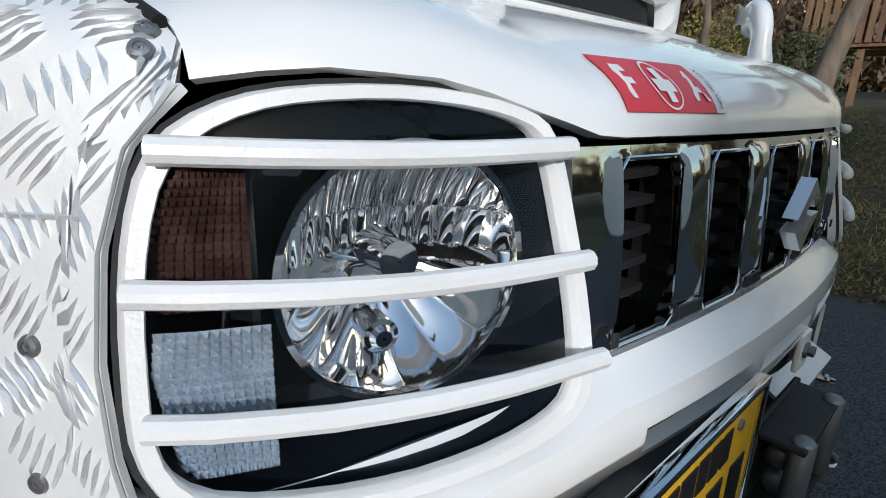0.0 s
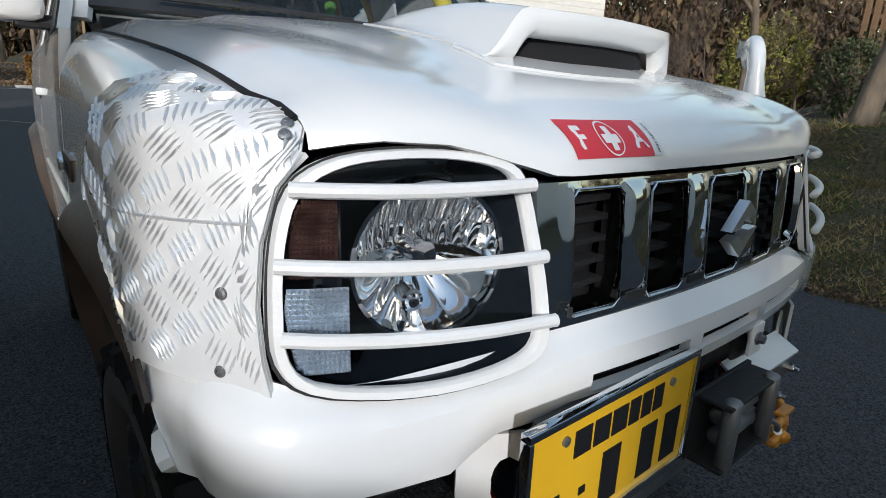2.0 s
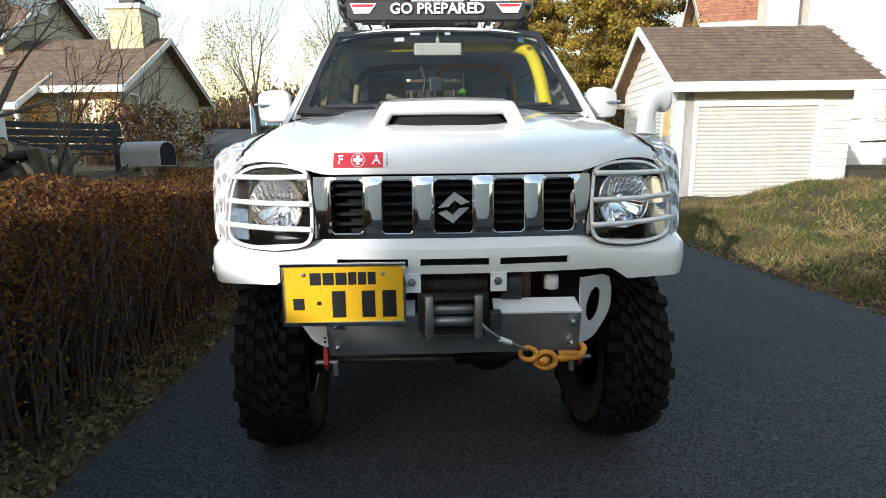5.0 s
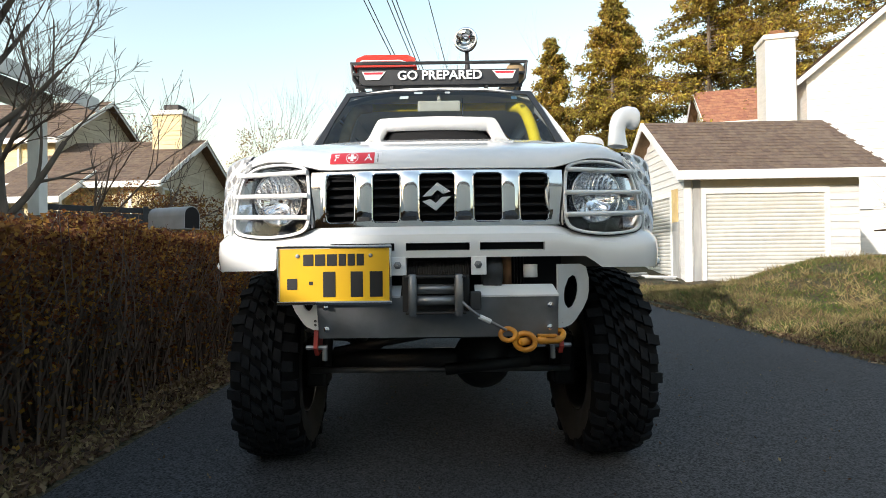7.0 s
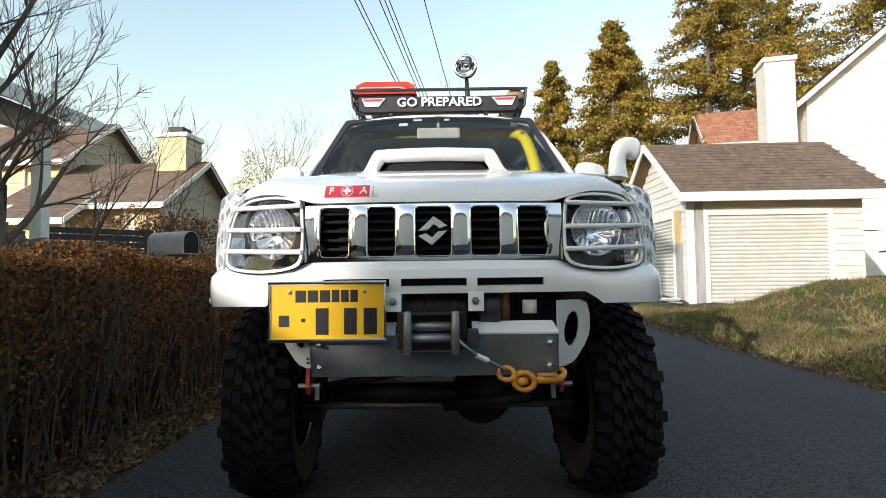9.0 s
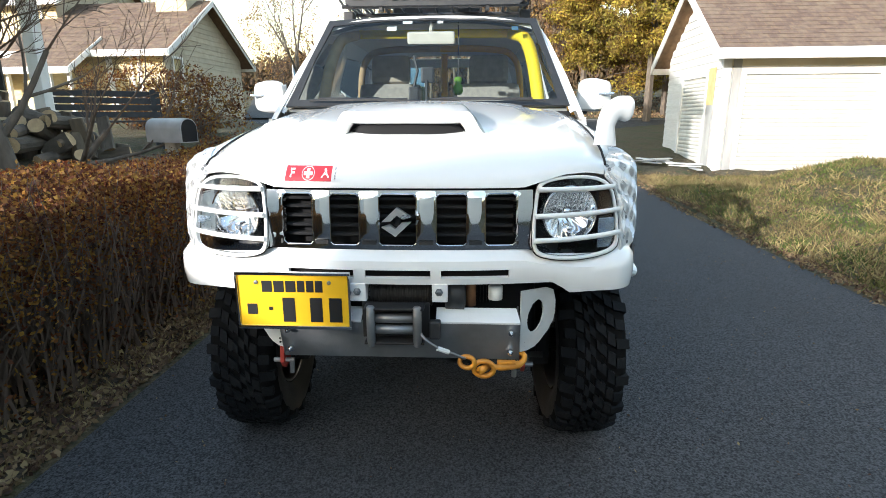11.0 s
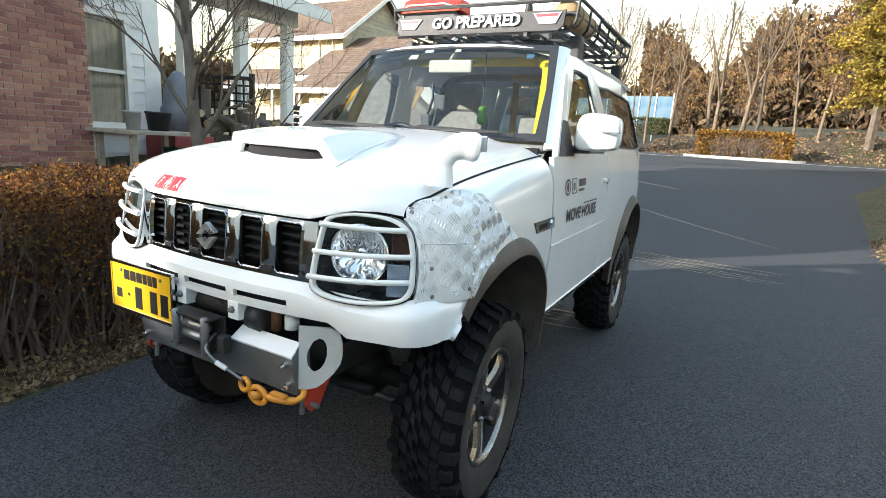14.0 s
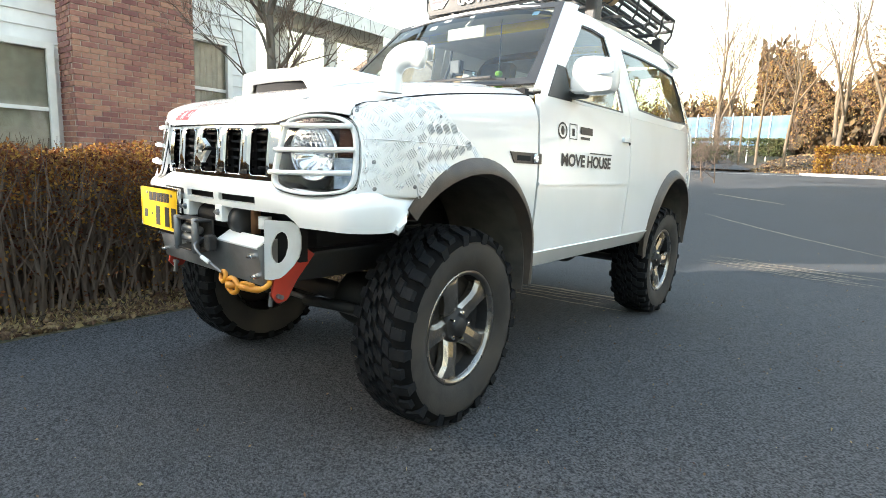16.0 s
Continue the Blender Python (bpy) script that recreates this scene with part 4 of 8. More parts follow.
for sgn in (1, -1):
    door = part("door", strip_panel(0.430, 1.425, 0.60, 1.262) if sgn > 0 else mirrored(strip_panel(0.430, 1.425, 0.60, 1.262)), PAINT, car, "white front door", True)
    put = (lambda bm: bm) if sgn > 0 else mirrored
    outer = [(0.47, 1.262), (0.78, 1.262), (1.10, 1.262), (1.425, 1.262), (1.40, 1.50), (1.36, 1.735), (1.15, 1.745), (0.98, 1.735), (0.86, 1.65), (0.66, 1.46)]
    inner = [(0.56, 1.275), (0.80, 1.275), (1.10, 1.275), (1.345, 1.275), (1.325, 1.50), (1.295, 1.672), (1.15, 1.680), (1.02, 1.672), (0.935, 1.60), (0.745, 1.44)]
    part("window_frame", put(ring_poly(outer, inner, lambda y, z: flank(y, z, 0.001), 0.022)), PAINT, door, "", False)
    glassv = bmesh.new()
    glassv.faces.new([glassv.verts.new(flank(y, z, -0.012)) for y, z in inner])
    g = part("side_window", put(glassv), GLASS, door, "tinted side window")
    g.visible_shadow = False
    seal_in = [(1.02 + (y - 1.02) * 0.965, 1.48 + (z - 1.48) * 0.95) for y, z in inner]
    part("window_seal", put(ring_poly(inner, seal_in, lambda y, z: flank(y, z, -0.004), 0.006)), BLACK_PLASTIC, door)
    # pull handle in its dished recess
    hand = put(boxed((side_x(1.13) - 0.004, 1.305, 1.122), (side_x(1.13) + 0.016, 1.40, 1.147), bevel=0.008))
    part("door_handle", hand, PAINT, door, "", True)
    part("lock", put(revolve(bmesh.new(), [(0.010, 0.0), (0.010, 0.004), (0.001, 0.005)], Matrix.Translation((side_x(1.11) - 0.002, 1.415, 1.12)) @ Euler((0, radians(90), 0)).to_matrix().to_4x4(), 12)), STEEL_DARK, door)
    part("side_moulding", put(grid(lambda u, v: flank(0.43 + 0.99 * u, 0.895 + 0.012 * v, 0.006), lin(0, 1, 6), [0, 0.5, 1], thick=0.006)), PAINT, door)
    # rear quarter
    RC = BASE
    def quarter_pt(u, v):
        y = 1.432 + (2.80 - 1.432) * u
        lo = max(arch_top(y, RC, 0.40, 0.45), 0.62)
        z = lo + (1.262 - lo) * v
        return flank(y, z)
    part("rear_quarter", put(grid(quarter_pt, lin(0, 1, 26), lin(0, 1, 12), thick=0.02)), PAINT, car, "white rear quarter panel", True)
    outer = [(1.432, 1.262), (1.85, 1.262), (2.35, 1.262), (2.80, 1.262), (2.76, 1.50), (2.70, 1.735), (2.30, 1.745), (1.80, 1.745), (1.37, 1.740), (1.40, 1.50)]
    inner = [(1.58, 1.315), (1.90, 1.305), (2.30, 1.305), (2.56, 1.315), (2.53, 1.50), (2.46, 1.645), (2.20, 1.66), (1.80, 1.66), (1.50, 1.645), (1.52, 1.50)]
    part("rear_window_frame", put(ring_poly(outer, inner, lambda y, z: flank(y, z, 0.001), 0.022)), PAINT, car)
    glassv = bmesh.new()
    glassv.faces.new([glassv.verts.new(flank(y, z, -0.006)) for y, z in inner])
    g = part("quarter_window", put(glassv), GLASS, car, "tinted rear side window")
    g.visible_shadow = False
    seal_in = [(2.03 + (y - 2.03) * 0.97, 1.48 + (z - 1.48) * 0.93) for y, z in inner]
    part("quarter_seal", put(ring_poly(inner, seal_in, lambda y, z: flank(y, z, 0.0), 0.006)), BLACK_PLASTIC, car)
    # sill
    part("sill", put(grid(lambda u, v: Vector((0.757 - 0.05 * v - 0.004, 0.40 + u * 1.48, 0.61 - 0.075 * v)), lin(0, 1, 8), lin(0, 1, 4), thick=0.03, flip=True)), PAINT, car, "white sill splashed with mud", True)
    # wheel arch flares and liners
    for c, a in ((ARCH_Y, ARCH_A), (RC, 0.40)):
        t0, t1 = (0.22, 1.03) if c == ARCH_Y else (-0.06, 1.04)

        def flare_pt(t, w, c=c, a=a, t0=t0):
            q = 1.055 - 0.145 * w
            th = math.pi * t
            y, z = c - a * q * math.cos(th), ARCH_Z + ARCH_B * q * math.sin(th)
            k = smoothstep(t0 - 0.01, t0 + 0.30, t) * (1 - 0.6 * smoothstep(0.80, 1.06, t))
            return Vector((side_x(max(0.6, z)) + 0.002 + 0.034 * k * math.sin(w * math.pi * 0.62) - (0.05 if w == 1 else 0), y, z))
        part("wheel_arch_flare", put(grid(flare_pt, lin(t0, t1, 28), lin(0, 0.85, 6) + [1.0], thick=0.006, flip=True)), FADED_PLASTIC, car, "sun-faded brown-black plastic wheel arch", True)
        def liner_pt(t, w, c=c, a=a):
            th = math.pi * t
            return Vector((0.74 - 0.38 * w, c - a * 0.93 * math.cos(th), ARCH_Z + ARCH_B * 0.95 * math.sin(th)))
        part("arch_liner", put(grid(liner_pt, lin(0.26 if c == ARCH_Y else 0.0, 1.05, 20), [0, 0.5, 1.0], thick=0.01)), DUSTY_LINER, car, "dusty grey inner wheel arch")
    # black triangle and door mirror
    part("mirror_sail", put(grid(lambda u, v: flank(0.50 + 0.22 * u * (1 - v * 0.7) + 0.14 * v, 1.264 + 0.15 * v, 0.004), [0, 1], [0, 1], thick=0.01)), BLACK_PLASTIC, door)

# tail
part("tailgate", grid(lambda u, v: Vector((u * (side_x(0.66 + 0.6 * v, 2.8)), 2.80 + 0.03 * (1 - u * u), 0.66 + 0.6 * v)), lin(-1, 1, 8), lin(0, 1, 6), thick=0.03), PAINT, car, "white tailgate")
part("rear_frame", ring_poly([(-1, 0), (1, 0), (1, 1), (-1, 1)], [(-0.82, 0.1), (0.82, 0.1), (0.80, 0.86), (-0.80, 0.86)], lambda u, v: Vector((u * side_x(1.262 + 0.49 * v, 2.78), 2.80 - 0.08 * v, 1.262 + 0.49 * v)), 0.03), PAINT, car)
rg = bmesh.new()
rg.faces.new([rg.verts.new((u * side_x(1.262 + 0.49 * v, 2.78), 2.795 - 0.08 * v, 1.262 + 0.49 * v)) for u, v in ((-0.82, 0.1), (0.82, 0.1), (0.80, 0.86), (-0.80, 0.86))])
q = part("rear_window", rg, GLASS, car, "rear window glass")
q.visible_shadow = False
part("rear_bumper", boxed((-0.70, 2.74, 0.58), (0.70, 2.86, 0.74), bevel=0.03), PAINT, car)

# ---- wheels ----
def wheel_meshes():
    """Meshes of one wheel about its own axis, the outside towards +x."""
    axis = Euler((0, radians(90), 0)).to_matrix().to_4x4()
    w = TYRE_W / 2
    out = {}
    R = TYRE_R
    prof = [(0.208, -w * 0.80), (0.225, -w * 0.93), (0.27, -w * 1.06), (0.31, -w * 1.06), (R - 0.034, -w * 0.98), (R - 0.020, -w * 0.80), (R - 0.017, 0), (R - 0.020, w * 0.80), (R - 0.034, w * 0.98), (0.31, w * 1.06), (0.27, w * 1.06), (0.225, w * 0.93), (0.208, w * 0.80)]
    bm = revolve(bmesh.new(), prof, axis, 64)
    out["tyre"] = (bm, SIDEWALL, "dusty black mud-terrain tyre", True)
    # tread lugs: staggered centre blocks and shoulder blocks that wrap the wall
    # groove floor: shade between the lugs is put into its darker colour
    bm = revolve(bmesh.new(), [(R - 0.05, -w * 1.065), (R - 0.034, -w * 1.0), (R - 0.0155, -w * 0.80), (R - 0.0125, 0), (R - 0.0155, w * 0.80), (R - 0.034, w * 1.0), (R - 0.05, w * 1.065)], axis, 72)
    out["tread_base"] = (bm, RUBBER_SHADED, "", True)
    bm = bmesh.new()
    n = 34

    def lug(t0, t1, x0, x1, r0, r1, skew=0.0, drop=0.0):
        vs = []
        for r in (r0, r1):
            for t, x in ((t0, x0), (t1, x0), (t1 + skew, x1), (t0 + skew, x1)):
                rr = r - drop * max(0.0, abs(x) - w * 0.8) / (w * 0.26)
                s = 0.95 if r == r1 else 1.0
                vs.append((x * (s if abs(x) < w else 1.0), rr * math.cos(t), rr * math.sin(t)))
        add(bm, vs, [(0, 1, 2, 3), (4, 7, 6, 5), (0, 4, 5, 1), (1, 5, 6, 2), (2, 6, 7, 3), (3, 7, 4, 0)])

    d = 2 * math.pi / n
    for k in range(n):
        t = k * d
        for sg, ph in ((1, 0.0), (-1, 0.5)):
            # hooked centre pair, slanted middle block, long shoulder block
            u = t + ph * d
            lug(u, u + d * 0.46, sg * w * 0.015, sg * w * 0.20, R - 0.02, R, sg * d * 0.30)
            lug(u + d * 0.12, u + d * 0.70, sg * w * 0.19, sg * w * 0.34, R - 0.02, R, sg * d * 0.25)
            lug(u + d * 0.55, u + d * 1.18, sg * w * 0.38, sg * w * 0.62, R - 0.02, R - 0.001, sg * d * 0.20)
            long = k % 2 == 0
            lug(u + d * 0.95, u + d * 1.48, sg * w * 0.66, sg * w * (1.07 if long else 0.99), R - 0.040, R - 0.001, sg * d * 0.06, 0.016)
    bmesh.ops.recalc_face_normals(bm, faces=bm.faces[:])
    out["tread"] = (bm, RUBBER, "chunky tread blocks", False)
    bm = revolve(bmesh.new(), [(0.206, -w * 0.8), (0.196, -w * 0.76), (0.190, -0.02), (0.190, w * 0.35), (0.197, w * 0.72), (0.213, w * 0.80), (0.216, w * 0.86), (0.211, w * 0.885), (0.200, w * 0.86), (0.197, w * 0.70)], axis, 56)
    out["rim"] = (bm, RIM, "polished alloy rim", True)
    # dark disc stands in for the shade behind the spokes
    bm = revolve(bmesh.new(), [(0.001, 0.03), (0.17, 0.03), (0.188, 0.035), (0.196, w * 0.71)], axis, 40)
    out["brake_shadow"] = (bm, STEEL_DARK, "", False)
    # five broad spokes
    for k in range(5):
        bm = bmesh.new()
        a = 2 * math.pi * k / 5 + math.pi / 2
        vs = []
        prof = ((0.040, 0.040, 0.062), (0.075, 0.041, 0.070), (0.115, 0.038, 0.079), (0.150, 0.041, 0.083), (0.180, 0.055, 0.083), (0.203, 0.078, 0.080))
        for r, hw, x in prof:
            for s, dx in ((-1, -0.014), (-0.66, 0.0), (0.0, 0.004), (0.66, 0.0), (1, -0.014), (1, -0.04), (-1, -0.04)):
                b, c = r, s * hw
                vs.append((x + dx, b * math.cos(a) - c * math.sin(a), b * math.sin(a) + c * math.cos(a)))
        fs = []
        for j in range(len(prof) - 1):
            for i in range(7):
                fs.append((j * 7 + i, j * 7 + (i + 1) % 7, (j + 1) * 7 + (i + 1) % 7, (j + 1) * 7 + i))
        add(bm, vs, fs)
        bmesh.ops.recalc_face_normals(bm, faces=bm.faces[:])
        out["spoke#%d" % k] = (bm, SPOKE, "smoked metallic spoke", False)
    bm = revolve(bmesh.new(), [(0.068, 0.02), (0.068, 0.064), (0.058, 0.074), (0.040, 0.074), (0.038, 0.086), (0.031, 0.093), (0.001, 0.095)], axis, 28)
    out["hub"] = (bm, STEEL_DARK, "", True)
    for k in range(5):
        bm = bmesh.new()
        a = 2 * math.pi * (k + 0.5) / 5 + math.pi / 2
        revolve(bm, [(0.009, 0.0), (0.009, 0.026), (0.001, 0.028)], Matrix.Translation((0.062, 0.052 * math.cos(a), 0.052 * math.sin(a))) @ axis, 6)
        out["wheel_nut#%d" % k] = (bm, CHROME, "", False)
    return out


RIM = mat("greyed_alloy_rim", (0.36, 0.34, 0.31), 0.28, 1.0, color2=(0.26, 0.24, 0.22), scale=9, stain=(0.16, 0.13, 0.10), stain_scale=9)
SPOKE = mat("smoked_metal_spoke", (0.46, 0.42, 0.37), 0.2, 0.9, color2=(0.24, 0.21, 0.18), scale=8, rough_var=0.06, stain=(0.12, 0.09, 0.07), stain_scale=12)
made = {}
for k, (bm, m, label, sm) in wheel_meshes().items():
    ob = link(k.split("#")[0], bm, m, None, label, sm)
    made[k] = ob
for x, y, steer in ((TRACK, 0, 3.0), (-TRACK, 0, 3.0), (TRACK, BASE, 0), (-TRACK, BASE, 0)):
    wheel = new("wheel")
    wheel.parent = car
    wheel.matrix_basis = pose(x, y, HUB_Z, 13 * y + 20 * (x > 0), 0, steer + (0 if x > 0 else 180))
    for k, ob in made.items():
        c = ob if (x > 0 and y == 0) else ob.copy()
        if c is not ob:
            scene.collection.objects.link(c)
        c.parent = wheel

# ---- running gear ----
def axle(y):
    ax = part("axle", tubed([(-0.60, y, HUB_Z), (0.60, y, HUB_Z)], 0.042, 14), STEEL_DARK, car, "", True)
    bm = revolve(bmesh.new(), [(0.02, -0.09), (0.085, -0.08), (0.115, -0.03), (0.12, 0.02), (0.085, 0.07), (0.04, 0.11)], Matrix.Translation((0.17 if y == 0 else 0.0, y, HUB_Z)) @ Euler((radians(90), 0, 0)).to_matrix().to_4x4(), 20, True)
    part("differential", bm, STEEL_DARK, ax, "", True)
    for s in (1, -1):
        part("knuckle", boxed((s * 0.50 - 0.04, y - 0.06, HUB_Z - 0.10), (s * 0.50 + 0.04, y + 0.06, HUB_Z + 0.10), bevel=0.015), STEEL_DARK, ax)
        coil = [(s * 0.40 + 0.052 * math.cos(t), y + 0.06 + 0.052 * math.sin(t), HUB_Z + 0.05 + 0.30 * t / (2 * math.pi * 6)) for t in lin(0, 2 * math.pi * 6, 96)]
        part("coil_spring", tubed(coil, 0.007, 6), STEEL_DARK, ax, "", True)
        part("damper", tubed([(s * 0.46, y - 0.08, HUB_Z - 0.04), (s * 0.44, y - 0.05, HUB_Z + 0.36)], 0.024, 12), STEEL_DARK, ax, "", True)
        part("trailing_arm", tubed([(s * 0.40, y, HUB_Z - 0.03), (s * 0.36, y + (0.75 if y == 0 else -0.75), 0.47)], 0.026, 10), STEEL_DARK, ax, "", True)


axle(0.0)
axle(BASE)
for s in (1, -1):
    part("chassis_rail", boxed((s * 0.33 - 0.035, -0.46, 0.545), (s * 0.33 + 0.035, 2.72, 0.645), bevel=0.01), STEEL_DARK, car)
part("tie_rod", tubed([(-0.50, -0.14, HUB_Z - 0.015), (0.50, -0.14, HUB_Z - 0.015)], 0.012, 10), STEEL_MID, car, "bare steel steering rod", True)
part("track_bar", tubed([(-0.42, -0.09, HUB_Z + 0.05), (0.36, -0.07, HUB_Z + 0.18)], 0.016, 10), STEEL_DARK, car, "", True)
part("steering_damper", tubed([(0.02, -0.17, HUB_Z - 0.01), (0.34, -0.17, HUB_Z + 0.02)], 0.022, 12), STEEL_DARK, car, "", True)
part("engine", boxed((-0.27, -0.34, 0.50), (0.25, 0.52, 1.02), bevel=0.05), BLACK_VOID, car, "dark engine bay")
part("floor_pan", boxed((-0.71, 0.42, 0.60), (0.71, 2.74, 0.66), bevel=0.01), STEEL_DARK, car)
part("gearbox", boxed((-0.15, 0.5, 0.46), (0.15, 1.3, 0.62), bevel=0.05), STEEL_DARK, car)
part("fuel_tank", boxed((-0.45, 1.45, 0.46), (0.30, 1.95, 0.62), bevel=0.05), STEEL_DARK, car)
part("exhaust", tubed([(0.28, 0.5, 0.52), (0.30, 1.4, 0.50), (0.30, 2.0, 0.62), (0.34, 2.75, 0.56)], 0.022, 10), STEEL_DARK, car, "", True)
part("radiator_panel", boxed((-0.40, -0.47, 0.62), (0.40, -0.44, 1.05)), BLACK_VOID, car)
part("front_bulkhead", boxed((-0.66, 0.44, 0.62), (0.66, 0.47, 1.29)), BLACK_VOID, car)

# ---- winch carrier below the bumper ----
def extrude_poly(pts, way, bm=None):
    bm = bm or bmesh.new()
    n = len(pts)
    a = [Vector(p) for p in pts]
    b = [p + Vector(way) for p in a]
    add(bm, a + b, [tuple(range(n)), tuple(range(2 * n - 1, n - 1, -1))] + [(i, i + n, (i + 1) % n + n, (i + 1) % n) for i in range(n)])
    bmesh.ops.recalc_face_normals(bm, faces=bm.faces[:])
    return bm


winch = new("winch")
winch.parent = car
tagged(winch, "electric winch on a bare steel carrier")
part("carrier_plate", extrude_poly([(-0.365, -0.603, 0.676), (0.362, -0.603, 0.676), (0.358, -0.580, 0.548), (-0.362, -0.580, 0.548)], (0, 0.005, 0)), STEEL_GREY, winch, "bare steel front plate")
part("carrier_lip", extrude_poly([(0.112, -0.606, 0.676), (0.362, -0.606, 0.676), (0.352, -0.560, 0.705), (0.112, -0.560, 0.705)], (0, 0.001, -0.006)), ALU, winch, "bright folded top edge")
part("carrier_lip", extrude_poly([(-0.362, -0.606, 0.676), (-0.112, -0.606, 0.676), (-0.112, -0.560, 0.705), (-0.352, -0.560, 0.705)], (0, 0.001, -0.006)), ALU, winch)
for s in (1, -1):
    part("carrier_end", extrude_poly([(s * 0.362, -0.603, 0.676), (s * 0.362, -0.580, 0.548), (s * 0.362, -0.53, 0.56), (s * 0.362, -0.53, 0.70)], (-s * 0.005, 0, 0)), STEEL_GREY, winch)
    for z in (0.645, 0.578):
        part("bolt", revolve(bmesh.new(), [(0.009, 0.0), (0.009, 0.016), (0.005, 0.017), (0.005, 0.026), (0.001, 0.027)], Matrix.Translation((s * 0.335, -0.597 + (0.645 - z) * 0.18, z)) @ Euler((radians(90), 0, 0)).to_matrix().to_4x4(), 8, False), CHROME, winch)
    # side gusset with an oval opening
    a, b = Vector((s * 0.362, -0.575, 0)), Vector((s * 0.472, -0.515, 0))
    outl = [(0.0, 0.765), (0.35, 0.765), (0.72, 0.765), (0.92, 0.755), (1.0, 0.72), (1.0, 0.68), (0.95, 0.655), (0.80, 0.625), (0.55, 0.592), (0.42, 0.580), (0.2, 0.572), (0.0, 0.572), (0.0, 0.62), (0.0, 0.67), (0.0, 0.70), (0.0, 0.74)]
    hole = [(0.42 + 0.235 * math.cos(t), 0.680 + 0.050 * math.sin(t) + 0.035 * math.cos(t) * 0.4) for t in (math.radians(g) for g in (150, 112, 75, 50, 30, 12, -15, -45, -75, -100, -120, -150, -170, 180, 172, 162))]
    bm = ring_poly(outl, hole, lambda u, z: a.lerp(b, u) + Vector((0, 0, z)), 0.006)
    part("side_gusset", bm, WHITE_POWDER if s < 0 else PALE_STEEL, winch, "pale painted steel gusset with an oval hole")
    for dz in (0.588, 0.60):
        part("gusset_hole", revolve(bmesh.new(), [(0.004, 0), (0.001, 0.0005)], Matrix.Translation(a.lerp(b, 0.12) + Vector((0.0, -0.005, dz))) @ Euler((radians(90), 0, 0)).to_matrix().to_4x4(), 8), BLACK_VOID, winch)
for x in (-0.117, 0.124):
    tab = part("mounting_tab", boxed((x - 0.023, -0.606, 0.737), (x + 0.023, -0.598, 0.793), bevel=0.003), WHITE_POWDER, winch, "white mounting tab")
    part("tab_return", boxed((x + 0.019, -0.600, 0.737), (x + 0.023, -0.55, 0.79)), WHITE_POWDER, tab)
    part("tab_bolt", revolve(bmesh.new(), [(0.012, 0), (0.012, 0.004), (0.008, 0.005), (0.008, 0.012), (0.001, 0.013)], Matrix.Translation((x - 0.002, -0.606, 0.768)) @ Euler((radians(90), 0, 0)).to_matrix().to_4x4(), 6), STEEL_GREY, tab)
bm = bmesh.new()
for k in range(26):
    x = -0.095 + 0.19 * k / 25
    revolve(bm, [(0.036, -0.0035), (0.0395, 0), (0.036, 0.0035)], Matrix.Translation((x, -0.535, 0.742)) @ Euler((0, radians(90), 0)).to_matrix().to_4x4(), 20)
part("rope_drum", bm, STEEL_DARK, winch, "steel rope on the winch drum", True)
part("gear_housing", revolve(bmesh.new(), [(0.02, 0), (0.05, 0.004), (0.052, 0.06), (0.03, 0.066)], Matrix.Translation((0.135, -0.535, 0.742)) @ Euler((0, radians(90), 0)).to_matrix().to_4x4(), 24, True), BLACK_PLASTIC, winch, "", True)
part("motor", revolve(bmesh.new(), [(0.02, 0), (0.045, 0.004), (0.045, 0.14), (0.03, 0.146)], Matrix.Translation((-0.30, -0.535, 0.742)) @ Euler((0, radians(90), 0)).to_matrix().to_4x4(), 24, True), BLACK_PLASTIC, winch, "", True)
part("rust_pipe", tubed([(0.215, -0.52, 0.70), (0.215, -0.52, 0.79)], 0.017, 12), RUST, winch, "rusty brown pipe", True)
part("reservoir", tubed([(0.29, -0.53, 0.725), (0.29, -0.53, 0.765)], 0.022, 14), WHITE_POWDER, winch, "small white cylinder", True)
for x in lin(0.235, 0.275, 4):
    part("cooler_fin", boxed((x - 0.001, -0.50, 0.70), (x + 0.001, -0.48, 0.79)), STEEL_DARK, winch)
# roller fairlead
fair = part("fairlead_frame", boxed((-0.105, -0.615, 0.628), (0.095, -0.606, 0.738), bevel=0.004), STEEL_DARK, winch, "dark steel fairlead frame")
for z0, z1 in ((0.626, 0.633), (0.730, 0.737)):
    part("fairlead_flange", boxed((-0.092, -0.665, z0), (0.082, -0.612, z1), bevel=0.003), STEEL_DARK, fair)
for x in (-0.072, 0.062):
    part("upright_roller", revolve(bmesh.new(), [(0.009, 0), (0.0125, 0.004), (0.0125, 0.118), (0.009, 0.122)], Matrix.Translation((x, -0.658, 0.620)), 18, True), STEEL_GREY, fair, "", True)
for z, y in ((0.664, -0.638), (0.698, -0.636)):
    part("cross_roller", revolve(bmesh.new(), [(0.009, 0), (0.0145, 0.004), (0.0145, 0.112), (0.009, 0.116)], Matrix.Translation((-0.063, y, z)) @ Euler((0, radians(90), 0)).to_matrix().to_4x4(), 18, True), STEEL_GREY, fair, "", True)
part("control_socket", boxed((0.095, -0.645, 0.635), (0.128, -0.615, 0.69), bevel=0.006), BLACK_PLASTIC, fair)
rope = part("winch_rope", tubed(smooth_line([(0.055, -0.61, 0.68), (0.078, -0.668, 0.655), (0.12, -0.665, 0.62), (0.165, -0.65, 0.595), (0.20, -0.64, 0.575)]), 0.0045, 8), STEEL_GREY, winch, "frayed steel winch rope", True)
